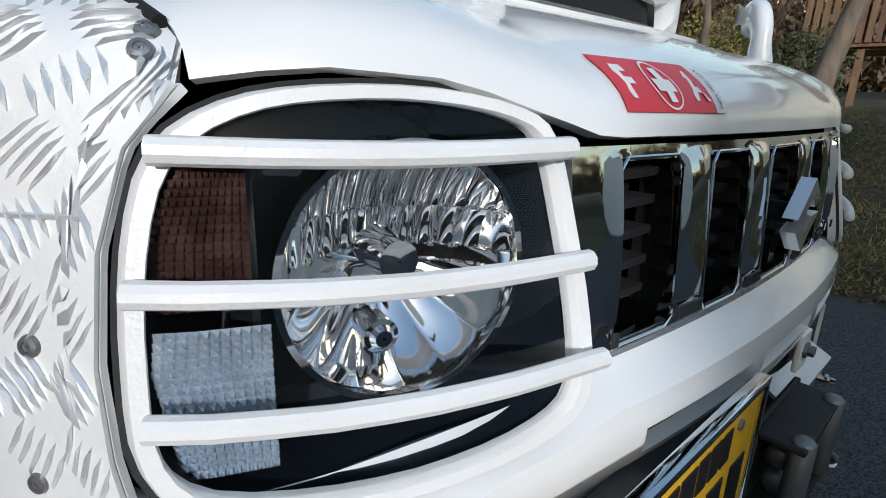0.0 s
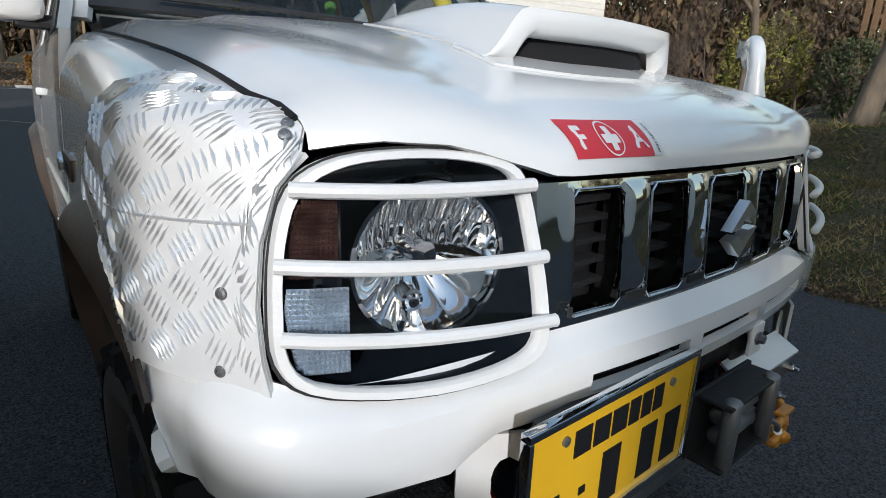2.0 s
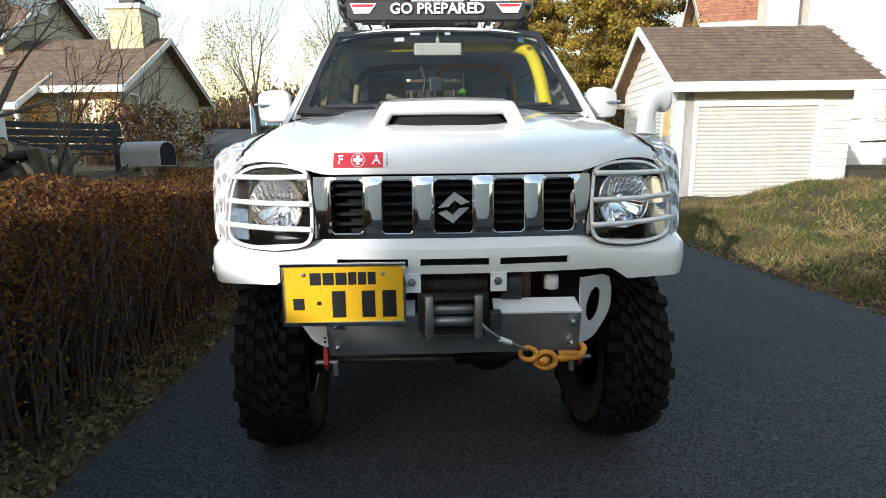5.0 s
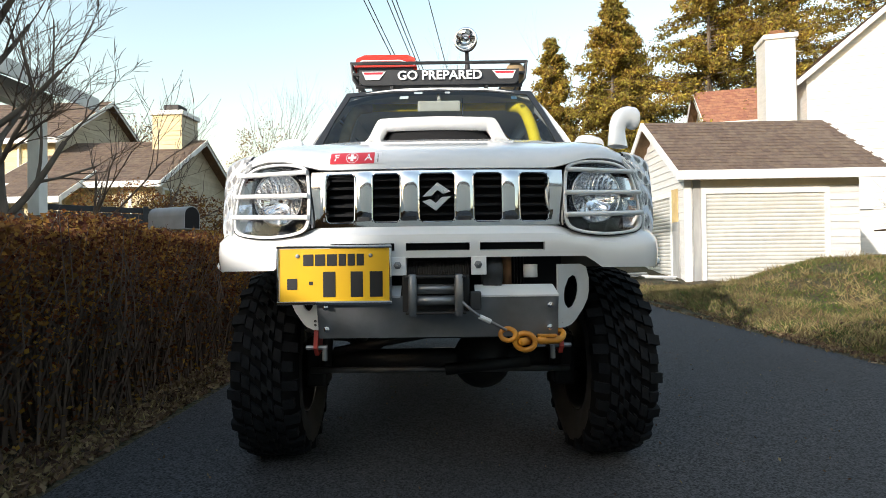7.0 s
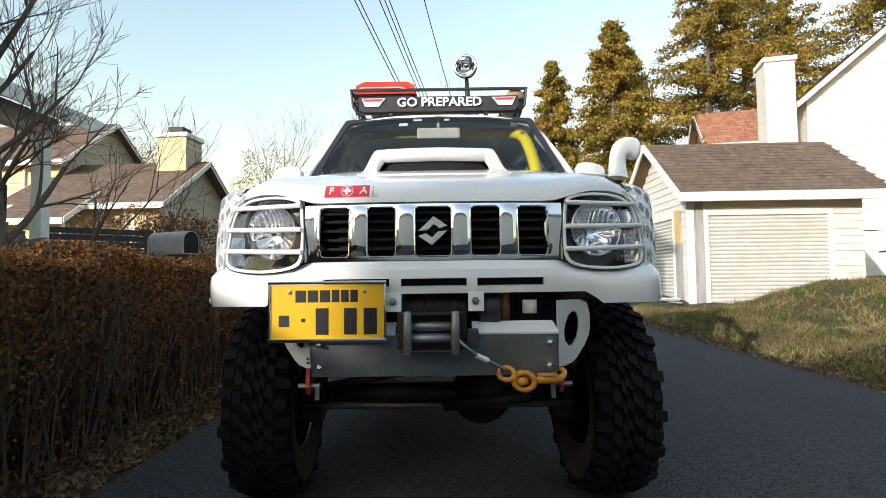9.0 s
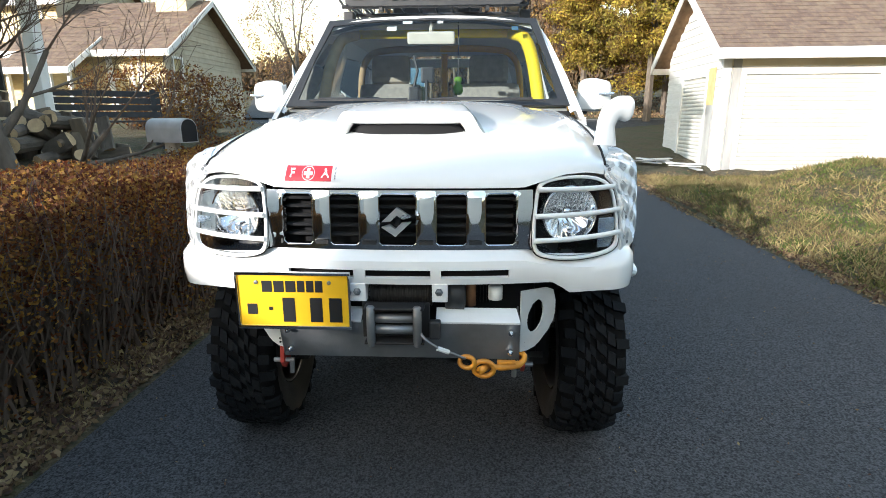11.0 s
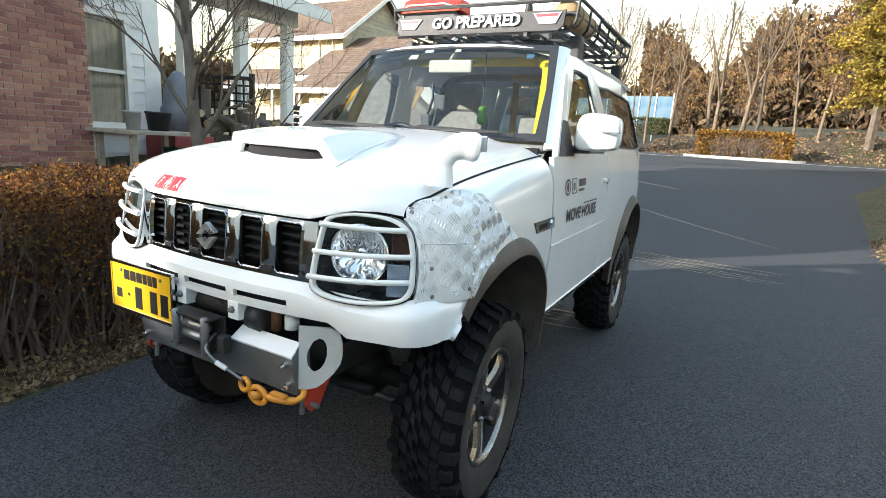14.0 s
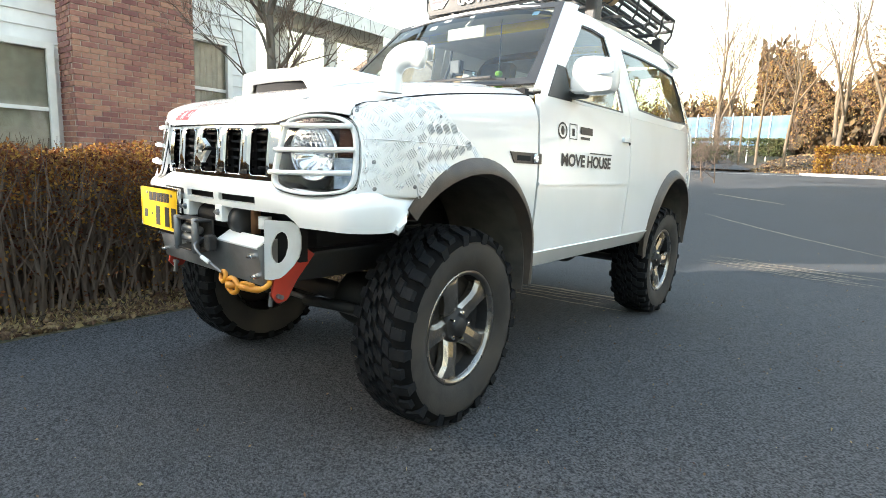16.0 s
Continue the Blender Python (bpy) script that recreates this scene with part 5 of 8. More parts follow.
part("rope_ferrule", tubed([(0.120, -0.666, 0.619), (0.152, -0.656, 0.603)], 0.0075, 8), ALU, rope)
# hook and shackles
def oval(c, a, b, r, tilt, n=20):
    m = Matrix.Translation(c) @ Euler(tilt).to_matrix().to_4x4()
    return tubed([m @ Vector((a * math.cos(t), b * math.sin(t), 0)) for t in (2 * math.pi * k / n for k in range(n))], r, 8, True)


hook = part("tow_hook", oval((0.205, -0.635, 0.562), 0.022, 0.017, 0.0075, (radians(80), 0, radians(-10))), ORANGE_STEEL, winch, "worn orange winch hook and shackle", True)
part("ring_link", oval((0.255, -0.630, 0.540), 0.030, 0.024, 0.0085, (radians(90), radians(10), radians(4))), ORANGE_STEEL, hook, "", True)
part("ring_pin", tubed([(0.243, -0.648, 0.542), (0.266, -0.612, 0.538)], 0.012, 10), ORANGE_STEEL, hook, "", True)
part("hook_shank", tubed(smooth_line([(0.282, -0.628, 0.545), (0.30, -0.622, 0.542), (0.335, -0.61, 0.540), (0.368, -0.595, 0.542), (0.38, -0.575, 0.556), (0.362, -0.56, 0.566)]), [0.008] * 4 + [0.012] * 8 + [0.009] * 9, 10), ORANGE_STEEL, hook, "", True)
part("hook_latch", boxed((0.295, -0.626, 0.551), (0.35, -0.606, 0.559), bevel=0.002), ORANGE_STEEL, hook)
for s in (1, -1):
    red = part("recovery_point", extrude_poly([(s * 0.372, -0.555, 0.575), (s * 0.372, -0.565, 0.515), (s * 0.372, -0.545, 0.49), (s * 0.372, -0.51, 0.495), (s * 0.372, -0.47, 0.56), (s * 0.372, -0.40, 0.64), (s * 0.372, -0.43, 0.66), (s * 0.372, -0.50, 0.60)], (s * 0.012, 0, 0)), RED_PAINT, winch, "red painted recovery bracket")
    part("shackle_pin", tubed([(s * 0.345, -0.545, 0.515), (s * 0.41, -0.545, 0.515)], 0.008, 8), STEEL_GREY, red)
    part("shackle_bow", tubed([(s * 0.352, -0.548, 0.515), (s * 0.352, -0.552, 0.475)], 0.008, 8), STEEL_GREY, red)

# ---- number plate: characters shown as plain bars ----
PX0, PX1, PZ0, PZ1, PY = -0.472, -0.139, 0.660, 0.824, -0.622
plate = part("number_plate", boxed((PX0 + 0.004, PY - 0.001, PZ0 + 0.004), (PX1 - 0.004, PY + 0.003, PZ1 - 0.004)), YELLOW_PLATE, car, "yellow number plate in a chrome holder")
fr = bmesh.new()
for lo, hi in (((PX0 - 0.004, PY - 0.006, PZ0 - 0.006), (PX1 + 0.004, PY + 0.008, PZ0 + 0.005)), ((PX0 - 0.004, PY - 0.006, PZ1 - 0.003), (PX1 + 0.004, PY + 0.008, PZ1 + 0.006)), ((PX0 - 0.004, PY - 0.006, PZ0 + 0.005), (PX0 + 0.003, PY + 0.008, PZ1 - 0.003)), ((PX1 - 0.003, PY - 0.006, PZ0 + 0.005), (PX1 + 0.004, PY + 0.008, PZ1 - 0.003))):
    box(fr, lo, hi, None, 0.002)
part("plate_holder", fr, CHROME, plate, "", True)
part("plate_bracket", boxed((PX0 + 0.05, PY + 0.004, PZ0 + 0.02), (PX1 - 0.05, PY + 0.04, PZ1 - 0.02)), BLACK_PLASTIC, plate)
W, H = PX1 - PX0, PZ1 - PZ0
for u0, u1, v0, v1 in ((0.225, 0.315, 0.665, 0.875), (0.33, 0.42, 0.665, 0.875), (0.435, 0.525, 0.665, 0.875), (0.54, 0.605, 0.665, 0.88), (0.62, 0.685, 0.665, 0.88), (0.70, 0.765, 0.665, 0.88), (0.08, 0.17, 0.24, 0.44), (0.275, 0.31, 0.32, 0.385), (0.40, 0.51, 0.10, 0.56), (0.645, 0.755, 0.10, 0.56), (0.815, 0.93, 0.10, 0.56)):
    part("character_bar", boxed((PX0 + W * u0, PY - 0.0025, PZ0 + H * v0), (PX0 + W * u1, PY - 0.001, PZ0 + H * v1), bevel=0.0006), INK, plate)
for u in (0.175, 0.825):
    part("plate_bolt", revolve(bmesh.new(), [(0.006, 0), (0.006, 0.003), (0.001, 0.004)], Matrix.Translation((PX0 + W * u, PY - 0.001, PZ0 + H * 0.845)) @ Euler((radians(90), 0, 0)).to_matrix().to_4x4(), 10), STEEL_GREY, plate)


# ---- bonnet sticker ----
def hood_at(x, z):
    u = x / 0.618
    y0, z0 = hood_front(u * 0.612)
    z1 = 1.325 - 0.038 * u * u
    v = max(0.0, (z - z0) / (z1 - z0)) ** (1 / 0.46)
    return hood_pt(u, v)


def on_hood(x, z, lift):
    p = hood_at(x, z)
    return p + Vector((0, -0.9, 0.45)).normalized() * lift


sticker = part("first_aid_sticker", grid(lambda x, z: on_hood(x, z, 0.0015), lin(-0.336, -0.195, 8), lin(1.084, 1.126, 6), thick=0.0004), RED, car, "red sticker with white cross and letters", True)
part("sticker_margin", grid(lambda x, z: on_hood(x, z, 0.0016), lin(-0.1945, -0.172, 3), lin(1.084, 1.126, 6)), WHITE_PRINT, sticker)

def wrap_words(text, size, cx, cz, parent, width=1.0):
    ob = words(text, size, Matrix.Identity(4), WHITE_PRINT, "letter", parent, 0.0, 0.001, width)
    for v in ob.data.vertices:
        v.co = on_hood(cx + v.co.x, cz + v.co.y, 0.0026)


small = words("FIRST AID KIT", 0.0058, Matrix.Identity(4), INK, "small_print", sticker, 0.0, 0.0001, 1.0)
for v in small.data.vertices:
    v.co = on_hood(-0.1835 - v.co.y, 1.105 + v.co.x, 0.0026)
wrap_words("F", 0.034, -0.316, 1.105, sticker)
wrap_words("A", 0.034, -0.214, 1.105, sticker)
cc = (-0.266, 1.105)
bm = bmesh.new()
ro = [bm.verts.new(on_hood(cc[0] + 0.0195 * math.cos(t), cc[1] + 0.0195 * math.sin(t), 0.0024)) for t in (2 * math.pi * k / 28 for k in range(28))]
ri = [bm.verts.new(on_hood(cc[0] + 0.0178 * math.cos(t), cc[1] + 0.0178 * math.sin(t), 0.0024)) for t in (2 * math.pi * k / 28 for k in range(28))]
for k in range(28):
    bm.faces.new((ro[k], ro[(k + 1) % 28], ri[(k + 1) % 28], ri[k]))
part("ring", bm, WHITE_PRINT, sticker)
part("cross_bar", grid(lambda x, z: on_hood(x, z, 0.0026), lin(cc[0] - 0.0135, cc[0] + 0.0135, 3), lin(cc[1] - 0.0048, cc[1] + 0.0048, 2)), WHITE_PRINT, sticker)
part("cross_bar", grid(lambda x, z: on_hood(x, z, 0.0030), lin(cc[0] - 0.0048, cc[0] + 0.0048, 2), lin(cc[1] - 0.0135, cc[1] + 0.0135, 3)), WHITE_PRINT, sticker)


# ---- bonnet scoop ----
def hood_z(x, y):
    u = max(-1, min(1, x / 0.65))
    y0, _ = hood_front(u * 0.612)
    y1 = HOOD_BACK - 0.05 * (1 - u * u)
    return hood_pt(u, max(0.0, min(1.0, (y - y0) / (y1 - y0)))).z


def scoop_side(u):
    return 1 - smoothstep(0.76, 1.0, abs(u))


def scoop_h(u, v):
    return (0.083 * (1 - v) ** 0.75 * (1 - 0.10 * u * u) + 0.002) * scoop_side(u)


def scoop_pt(u, v):
    x = u * (0.262 - 0.075 * v)
    y = -0.345 + 0.535 * v + 0.055 * abs(u) ** 3 * (1 - v)
    return Vector((x, y, hood_z(x, y) + scoop_h(u, v) + 0.003))


def scoop_front(u, v):
    """The lip rolls under and runs back down to the slot."""
    p = scoop_pt(u, 0.0)
    a = v * math.pi * 0.5
    h = scoop_h(u, 0)
    k = smoothstep(0.80, 0.70, abs(u))
    return Vector((p.x * (1 - 0.03 * v), p.y - 0.006 * math.sin(a * 2) + 0.036 * (1 - math.cos(a)), p.z - 0.001 - (h * 0.46 * k + h * (1 - k) * 0.97) * math.sin(a)))


SU = lin(-1, 1, 48)
scoop = part("bonnet_scoop", grid(scoop_pt, SU, lin(0, 1, 18), thick=0.006), PAINT, car, "white bonnet air scoop with a dark slot", True)
part("scoop_lip", grid(lambda u, v: scoop_front(u, v), lin(-0.99, 0.99, 40), lin(0, 1, 8)), PAINT, scoop, "", True)
# black sheet painted in as the shade of the scoop mouth
part("scoop_slot", grid(lambda u, v: Vector((u * 0.198, -0.312 + 0.04 * abs(u) ** 3 + 0.004 * v, hood_z(u * 0.2, -0.31) + 0.004 + 0.040 * v * (1 - abs(u) ** 8))), lin(-1, 1, 24), [0, 1]), BLACK_VOID, scoop, "black sheet for the shade in the air slot")
part("scoop_base", grid(lambda u, v: (lambda x, y: Vector((x, y, hood_z(x, y) + 0.004)))(u * (0.270 - 0.05 * v), -0.378 + 0.54 * v + 0.05 * abs(u) ** 3), lin(-1, 1, 20), lin(0, 0.2, 5), thick=0.004), PAINT, scoop, "", True)

# ---- aluminium checker plate on the wings ----
def plate_top_w(y):
    return interp(y, [-0.46, -0.26, 0.03], [0.03, 0.06, 0.86])


def plate_pt(y, q, lift=0.004):
    w0 = plate_top_w(y)
    w = w0 + (0.985 - w0) * q
    p = wing_pt(y, w)
    d = 0.004
    n = (wing_pt(y + d, w) - wing_pt(y - d, w)).cross(wing_pt(y, min(1, w + 0.01)) - wing_pt(y, max(0, w - 0.01)))
    n.normalize()
    if n.x < 0:
        n = -n
    return p + n * lift, n


PY_ = lin(-0.4598, 0.03, 50)
for s in (1, -1):
    put = (lambda b: b) if s > 0 else mirrored
    wingplate = part("checker_plate", put(grid(lambda y, q: plate_pt(y, q)[0], PY_, lin(0, 1, 40), thick=0.003, flip=True)), ALU, car, "riveted aluminium checker plate", True)
    bm = bmesh.new()
    cell = 0.040
    row = [plate_pt(y, 0.45)[0] for y in PY_]
    run = [0.0]
    for a, b in zip(row, row[1:]):
        run.append(run[-1] + (b - a).length)
    for i in range(int(run[-1] / cell)):
        sc_ = cell * (i + 0.5)
        yc = interp(sc_, run, PY_)
        col = [plate_pt(yc, q)[0] for q in lin(0, 1, 40)]
        arc = [0.0]
        for a, b in zip(col, col[1:]):
            arc.append(arc[-1] + (b - a).length)
        j = 0
        while (j + 1) * cell < arc[-1] - 0.004:
            tc = (j + 0.5) * cell
            turn = 1 if (i + j) % 2 else -1
            for k in range(5):
                off = (k - 2) * 0.0074
                ln = 0.0175 - 0.0014 * abs(k - 2)
                ring = []
                for a, b, h in ((-ln, 0, 0), (0, -0.0019, 0), (ln, 0, 0), (0, 0.0019, 0), (-ln * 0.6, 0, 0.0024), (ln * 0.6, 0, 0.0024)):
                    ca, sa2 = math.cos(turn * 0.95), math.sin(turn * 0.95)
                    dy, dt = a * ca - (b + off) * sa2, a * sa2 + (b + off) * ca
                    t = min(max(tc + dt, 0.0), arc[-1])
                    q = interp(t, arc, lin(0, 1, 40))
                    p, n = plate_pt(interp(sc_ + dy, run, PY_), q, 0.0044)
                    ring.append(p + n * h)
                add(bm, ring, [(0, 1, 4), (1, 5, 4), (1, 2, 5), (2, 3, 5), (3, 4, 5), (3, 0, 4)])
            j += 1
    tagged(part("tread_pattern", put(bm), ALU_TREAD, wingplate, "raised tread pattern"), kind="stuff")
    # bent seam between the upper and lower sheet
    line = []
    for y in lin(-0.452, -0.06, 40):
        a, b = 0.0, 1.0
        for _ in range(18):
            c = (a + b) / 2
            a, b = (c, b) if plate_pt(y, c)[0].z > 1.028 else (a, c)
        line.append(plate_pt(y, (a + b) / 2, 0.0048)[0])
    part("plate_seam", put(tubed(line, 0.0018, 6)), ALU_TREAD, wingplate, "", True)
    for y, q in ((-0.435, 0.10), (-0.44, 0.24), (-0.43, 0.75), (-0.42, 0.955), (-0.31, 0.93), (-0.20, 0.18), (-0.33, 0.06), (-0.12, 0.5)):
        p, n = plate_pt(y, q, 0.004)
        part("rivet", put(revolve(bmesh.new(), [(0.0065, 0), (0.0055, 0.002), (0.003, 0.0026), (0.0028, 0.0016), (0.0005, 0.0016)], Matrix.Translation(p) @ n.to_track_quat("Z", "Y").to_matrix().to_4x4(), 14)), STEEL_GREY, wingplate)

# ---- mirrors ----
for s in (1, -1):
    put = (lambda b: b) if s > 0 else mirrored
    bm = bmesh.new()
    bmesh.ops.create_cube(bm, size=1.0)
    bmesh.ops.subdivide_edges(bm, edges=bm.edges[:], cuts=5, use_grid_fill=True)
    for v in bm.verts:
        x, y, z = v.co * 2
        k = (abs(x) ** 5 + abs(y) ** 5 + abs(z) ** 5) ** 0.2
        x, y, z = x / k, y / k, z / k
        v.co = Vector((0.830 + 0.090 * x + 0.010 * z * (x < 0), 0.735 + 0.050 * y * (1 - 0.25 * abs(x)) + 0.03 * x, 1.370 + 0.080 * z * (1 - 0.10 * (x > 0) * x)))
    mir = part("door_mirror", put(bm), PAINT, car, "white door mirror with an indicator strip", True)
    part("mirror_stem", put(boxed((0.715, 0.70, 1.278), (0.80, 0.76, 1.31), bevel=0.012)), BLACK_PLASTIC, mir)
    part("mirror_indicator", put(boxed((0.845, 0.688, 1.370), (0.922, 0.706, 1.382), bevel=0.004)), CLEAR_LENS, mir)
    part("mirror_glass", put(boxed((0.76, 0.784, 1.305), (0.90, 0.789, 1.435), bevel=0.004)), CHROME, mir)
# stalk mirror: an upright foot that sweeps outwards and back into a flat rounded head
def stalk_ring(k):
    c = MIRROR_LINE[k]
    t = k / (len(MIRROR_LINE) - 1)
    way = (MIRROR_LINE[min(k + 1, len(MIRROR_LINE) - 1)] - MIRROR_LINE[max(k - 1, 0)]).normalized()
    flat = Vector((0.53, -0.85, 0.0))
    up = way.cross(flat).normalized()
    a = interp(t, [0, 0.25, 0.55, 0.85, 0.95, 1.0], [0.040, 0.033, 0.036, 0.042, 0.034, 0.004])
    b = interp(t, [0, 0.25, 0.55, 0.85, 0.95, 1.0], [0.026, 0.019, 0.020, 0.023, 0.020, 0.003])
    return [c + up * (a * math.copysign(abs(math.cos(q)) ** 0.8, math.cos(q))) + flat * (b * math.copysign(abs(math.sin(q)) ** 0.8, math.sin(q))) for q in (2 * math.pi * j / 20 for j in range(20))]


MIRROR_LINE = [Vector(p) for p in smooth_line([(0.642, -0.315, 1.175), (0.642, -0.310, 1.215), (0.645, -0.307, 1.248), (0.660, -0.296, 1.276), (0.688, -0.277, 1.290), (0.716, -0.260, 1.289), (0.735, -0.249, 1.287)], 5)]
bm = bmesh.new()
rings = [[bm.verts.new(p) for p in stalk_ring(k)] for k in range(len(MIRROR_LINE))]
for ra, rb in zip(rings, rings[1:]):
    for j in range(20):
        bm.faces.new((ra[j], rb[j], rb[(j + 1) % 20], ra[(j + 1) % 20]))
bm.faces.new(rings[-1])
bmesh.ops.recalc_face_normals(bm, faces=bm.faces[:])
wing_mirror = part("wing_mirror", bm, PAINT, car, "white stalk mirror on the wing", True)
part("wing_mirror_glass", boxed((0.705, -0.232, 1.276), (0.742, -0.226, 1.322), bevel=0.003), CHROME, wing_mirror)

# ---- wing side: vent badge, lettering ----
for s in (1, -1):
    put = (lambda b: b) if s > 0 else mirrored
    vent = part("side_vent", put(grid(lambda u, v: flank(0.205 + 0.235 * u + 0.03 * (1 - v) * (1 - u), 0.982 + 0.042 * v, 0.004), lin(0, 1, 5), lin(0, 1, 3), thick=0.004)), FADED_PLASTIC, car, "dark plastic side vent")
    part("side_indicator", put(revolve(bmesh.new(), [(0.019, 0), (0.019, 0.006), (0.014, 0.009), (0.001, 0.010)], Matrix.Translation(flank(0.385, 1.003, 0.006)) @ Euler((0, radians(90), 0)).to_matrix().to_4x4(), 20)), CLEAR_LENS, vent)
    # flat black patch for the shade inside the vent
    part("vent_dark", put(grid(lambda u, v: flank(0.25 + 0.10 * u, 0.992 + 0.02 * v, 0.0052), [0, 1], [0, 1])), BLACK_VOID, vent)


def door_words(text, size, y, z, width=1.0, bold=0.0, rot=0.0):
    ob = words(text, size, Euler((0, 0, rot)).to_matrix().to_4x4(), INK, "door_lettering", car, 0.0, bold, width)
    for v in ob.data.vertices:
        v.co = flank(y + v.co.x, z + v.co.y, 0.002)
    tagged(ob, "black vinyl lettering on the door")


door_words("MOVE HOUSE", 0.074, 0.885, 1.003, 1.18, 0.0030, radians(-0.5))
part("lettering_rule", grid(lambda y, z: flank(y, z, 0.002), lin(0.90, 1.165, 5), [1.043, 1.049]), INK, car)
for y0, y1, z0, z1 in ((0.80, 0.93, 1.128, 1.162), (0.80, 0.90, 1.105, 1.117)):
    part("logo_bar", grid(lambda y, z: flank(y, z, 0.002), lin(y0, y1, 3), [z0, z1]), INK, car)
bm = bmesh.new()
for c0, r0, r1 in (((0.625, 1.132), 0.036, 0.028),):
    o = [bm.verts.new(flank(c0[0] + r0 * 1.2 * math.cos(t), c0[1] + r0 * math.sin(t), 0.002)) for t in (2 * math.pi * k / 24 for k in range(24))]
    i = [bm.verts.new(flank(c0[0] + r1 * 1.2 * math.cos(t), c0[1] + r1 * math.sin(t), 0.002)) for t in (2 * math.pi * k / 24 for k in range(24))]
    for k in range(24):
        bm.faces.new((o[k], o[(k + 1) % 24], i[(k + 1) % 24], i[k]))
    bm.faces.new([bm.verts.new(flank(c0[0] + 0.016 * math.cos(t), c0[1] + 0.020 * math.sin(t), 0.002)) for t in (2 * math.pi * k / 10 for k in range(10))])
part("round_logo", bm, INK, car)
part("square_logo", ring_poly([(0.69, 1.10), (0.765, 1.10), (0.765, 1.168), (0.69, 1.168)], [(0.694, 1.104), (0.761, 1.104), (0.761, 1.164), (0.694, 1.164)], lambda y, z: flank(y, z, 0.002), 0.0006), INK, car)
part("square_logo_mark", grid(lambda y, z: flank(y, z, 0.002), [0.715, 0.740], [1.115, 1.148]), INK, car)

# ---- roof load ----
rack = thing("roof_rack", "black tubular steel roof basket with a slogan board across its front", "roof rack")
RZ = 1.895
for x in lin(-0.50, 0.50, 10):
    part("floor_bar", tubed([(x, 1.14, RZ), (x, 2.50, RZ)], 0.008, 6), BLACK_PLASTIC, rack)
for y in lin(1.16, 2.50, 5):
    part("cross_bar", tubed([(-0.53, y, RZ - 0.015), (0.53, y, RZ - 0.015)], 0.011, 8), BLACK_PLASTIC, rack)
for z, x in ((RZ + 0.065, 0.545), (RZ + 0.135, 0.56)):
    part("rail", tubed([(-x, 1.16, z), (x, 1.16, z), (x, 2.52, z), (-x, 2.52, z)], 0.011, 8, True), BLACK_PLASTIC, rack)
for s in (1, -1):
    for y in lin(1.16, 2.52, 6):
        part("stay", tubed([(s * 0.52, y, RZ - 0.012), (s * 0.548, y, RZ + 0.03), (s * 0.56, y, RZ + 0.135)], 0.008, 6), BLACK_PLASTIC, rack)
    for y in (1.30, 2.35):
        foot = part("foot", boxed((s * 0.52 - 0.03, y - 0.04, 1.748), (s * 0.52 + 0.035, y + 0.04, RZ - 0.02), bevel=0.012), BLACK_PLASTIC, rack)
board = part("slogan_board", extrude_poly([(-0.505, 1.118, 1.972), (0.505, 1.118, 1.972), (0.50, 1.105, 1.895), (0.475, 1.100, 1.872), (-0.475, 1.100, 1.872), (-0.50, 1.105, 1.895)], (0, 0.012, 0)), BLACK_PLASTIC, rack, "black board lettered in white")
ob = words("GO PREPARED", 0.083, Matrix.Translation((0.005, 1.098, 1.928)) @ Euler((radians(90 - 9), 0, 0)).to_matrix().to_4x4(), WHITE_PRINT, "slogan", board, 0.0008, 0.0022, 0.99)
for s in (1, -1):
    pts = [(s * 0.485, 1.110, 1.960), (s * 0.335, 1.110, 1.960), (s * 0.375, 1.101, 1.905), (s * 0.46, 1.101, 1.905)]
    part("board_mark", extrude_poly(pts, (0, -0.0015, 0)), WHITE_PRINT, board)
    pts = [(s * 0.475, 1.1075, 1.955), (s * 0.348, 1.1075, 1.955), (s * 0.358, 1.1045, 1.940), (s * 0.468, 1.1045, 1.940)]
    part("board_mark_stripe", extrude_poly(pts, (0, -0.001, 0)), RED, board)
for s in (1, -1):
    part("board_bracket", boxed((s * 0.30 - 0.01, 1.11, 1.85), (s * 0.30 + 0.01, 1.17, 1.90)), BLACK_PLASTIC, rack)
# canvas roll and jack strapped to the side of the basket
roll = thing("canvas_roll", "tan canvas roll strapped to the side of the roof basket", "roll")
part("cloth", revolve(bmesh.new(), [(0.01, 0), (0.062, 0.006), (0.066, 0.07), (0.060, 0.42), (0.01, 0.43)], Matrix.Translation((0.49, 1.17, 1.972)) @ Euler((radians(-90), 0, 0)).to_matrix().to_4x4(), 18, True), TAN, roll, "", True)
for y in (1.24, 1.5):
    part("strap", revolve(bmesh.new(), [(0.068, 0), (0.0685, 0.02)], Matrix.Translation((0.49, y, 1.972)) @ Euler((radians(-90), 0, 0)).to_matrix().to_4x4(), 18), BLACK_PLASTIC, roll)
jack = thing("high_lift_jack", "black high-lift jack bars lying along the roof basket", "jack")
for k in range(5):
    part("bar", tubed([(0.42 + 0.035 * k, 1.62, 1.925 + 0.025 * k), (0.40 + 0.035 * k, 2.45, 1.925 + 0.025 * k)], 0.012, 6), BLACK_PLASTIC, jack)
crate = thing("roof_case", "dark grey case lying in the roof basket", "case")
part("body", boxed((-0.30, 1.60, RZ + 0.009), (0.28, 2.40, RZ + 0.095), bevel=0.02), BLACK_PLASTIC, crate)
part("lid", boxed((-0.305, 1.595, RZ + 0.097), (0.285, 2.405, RZ + 0.12), bevel=0.01), DASH, crate)
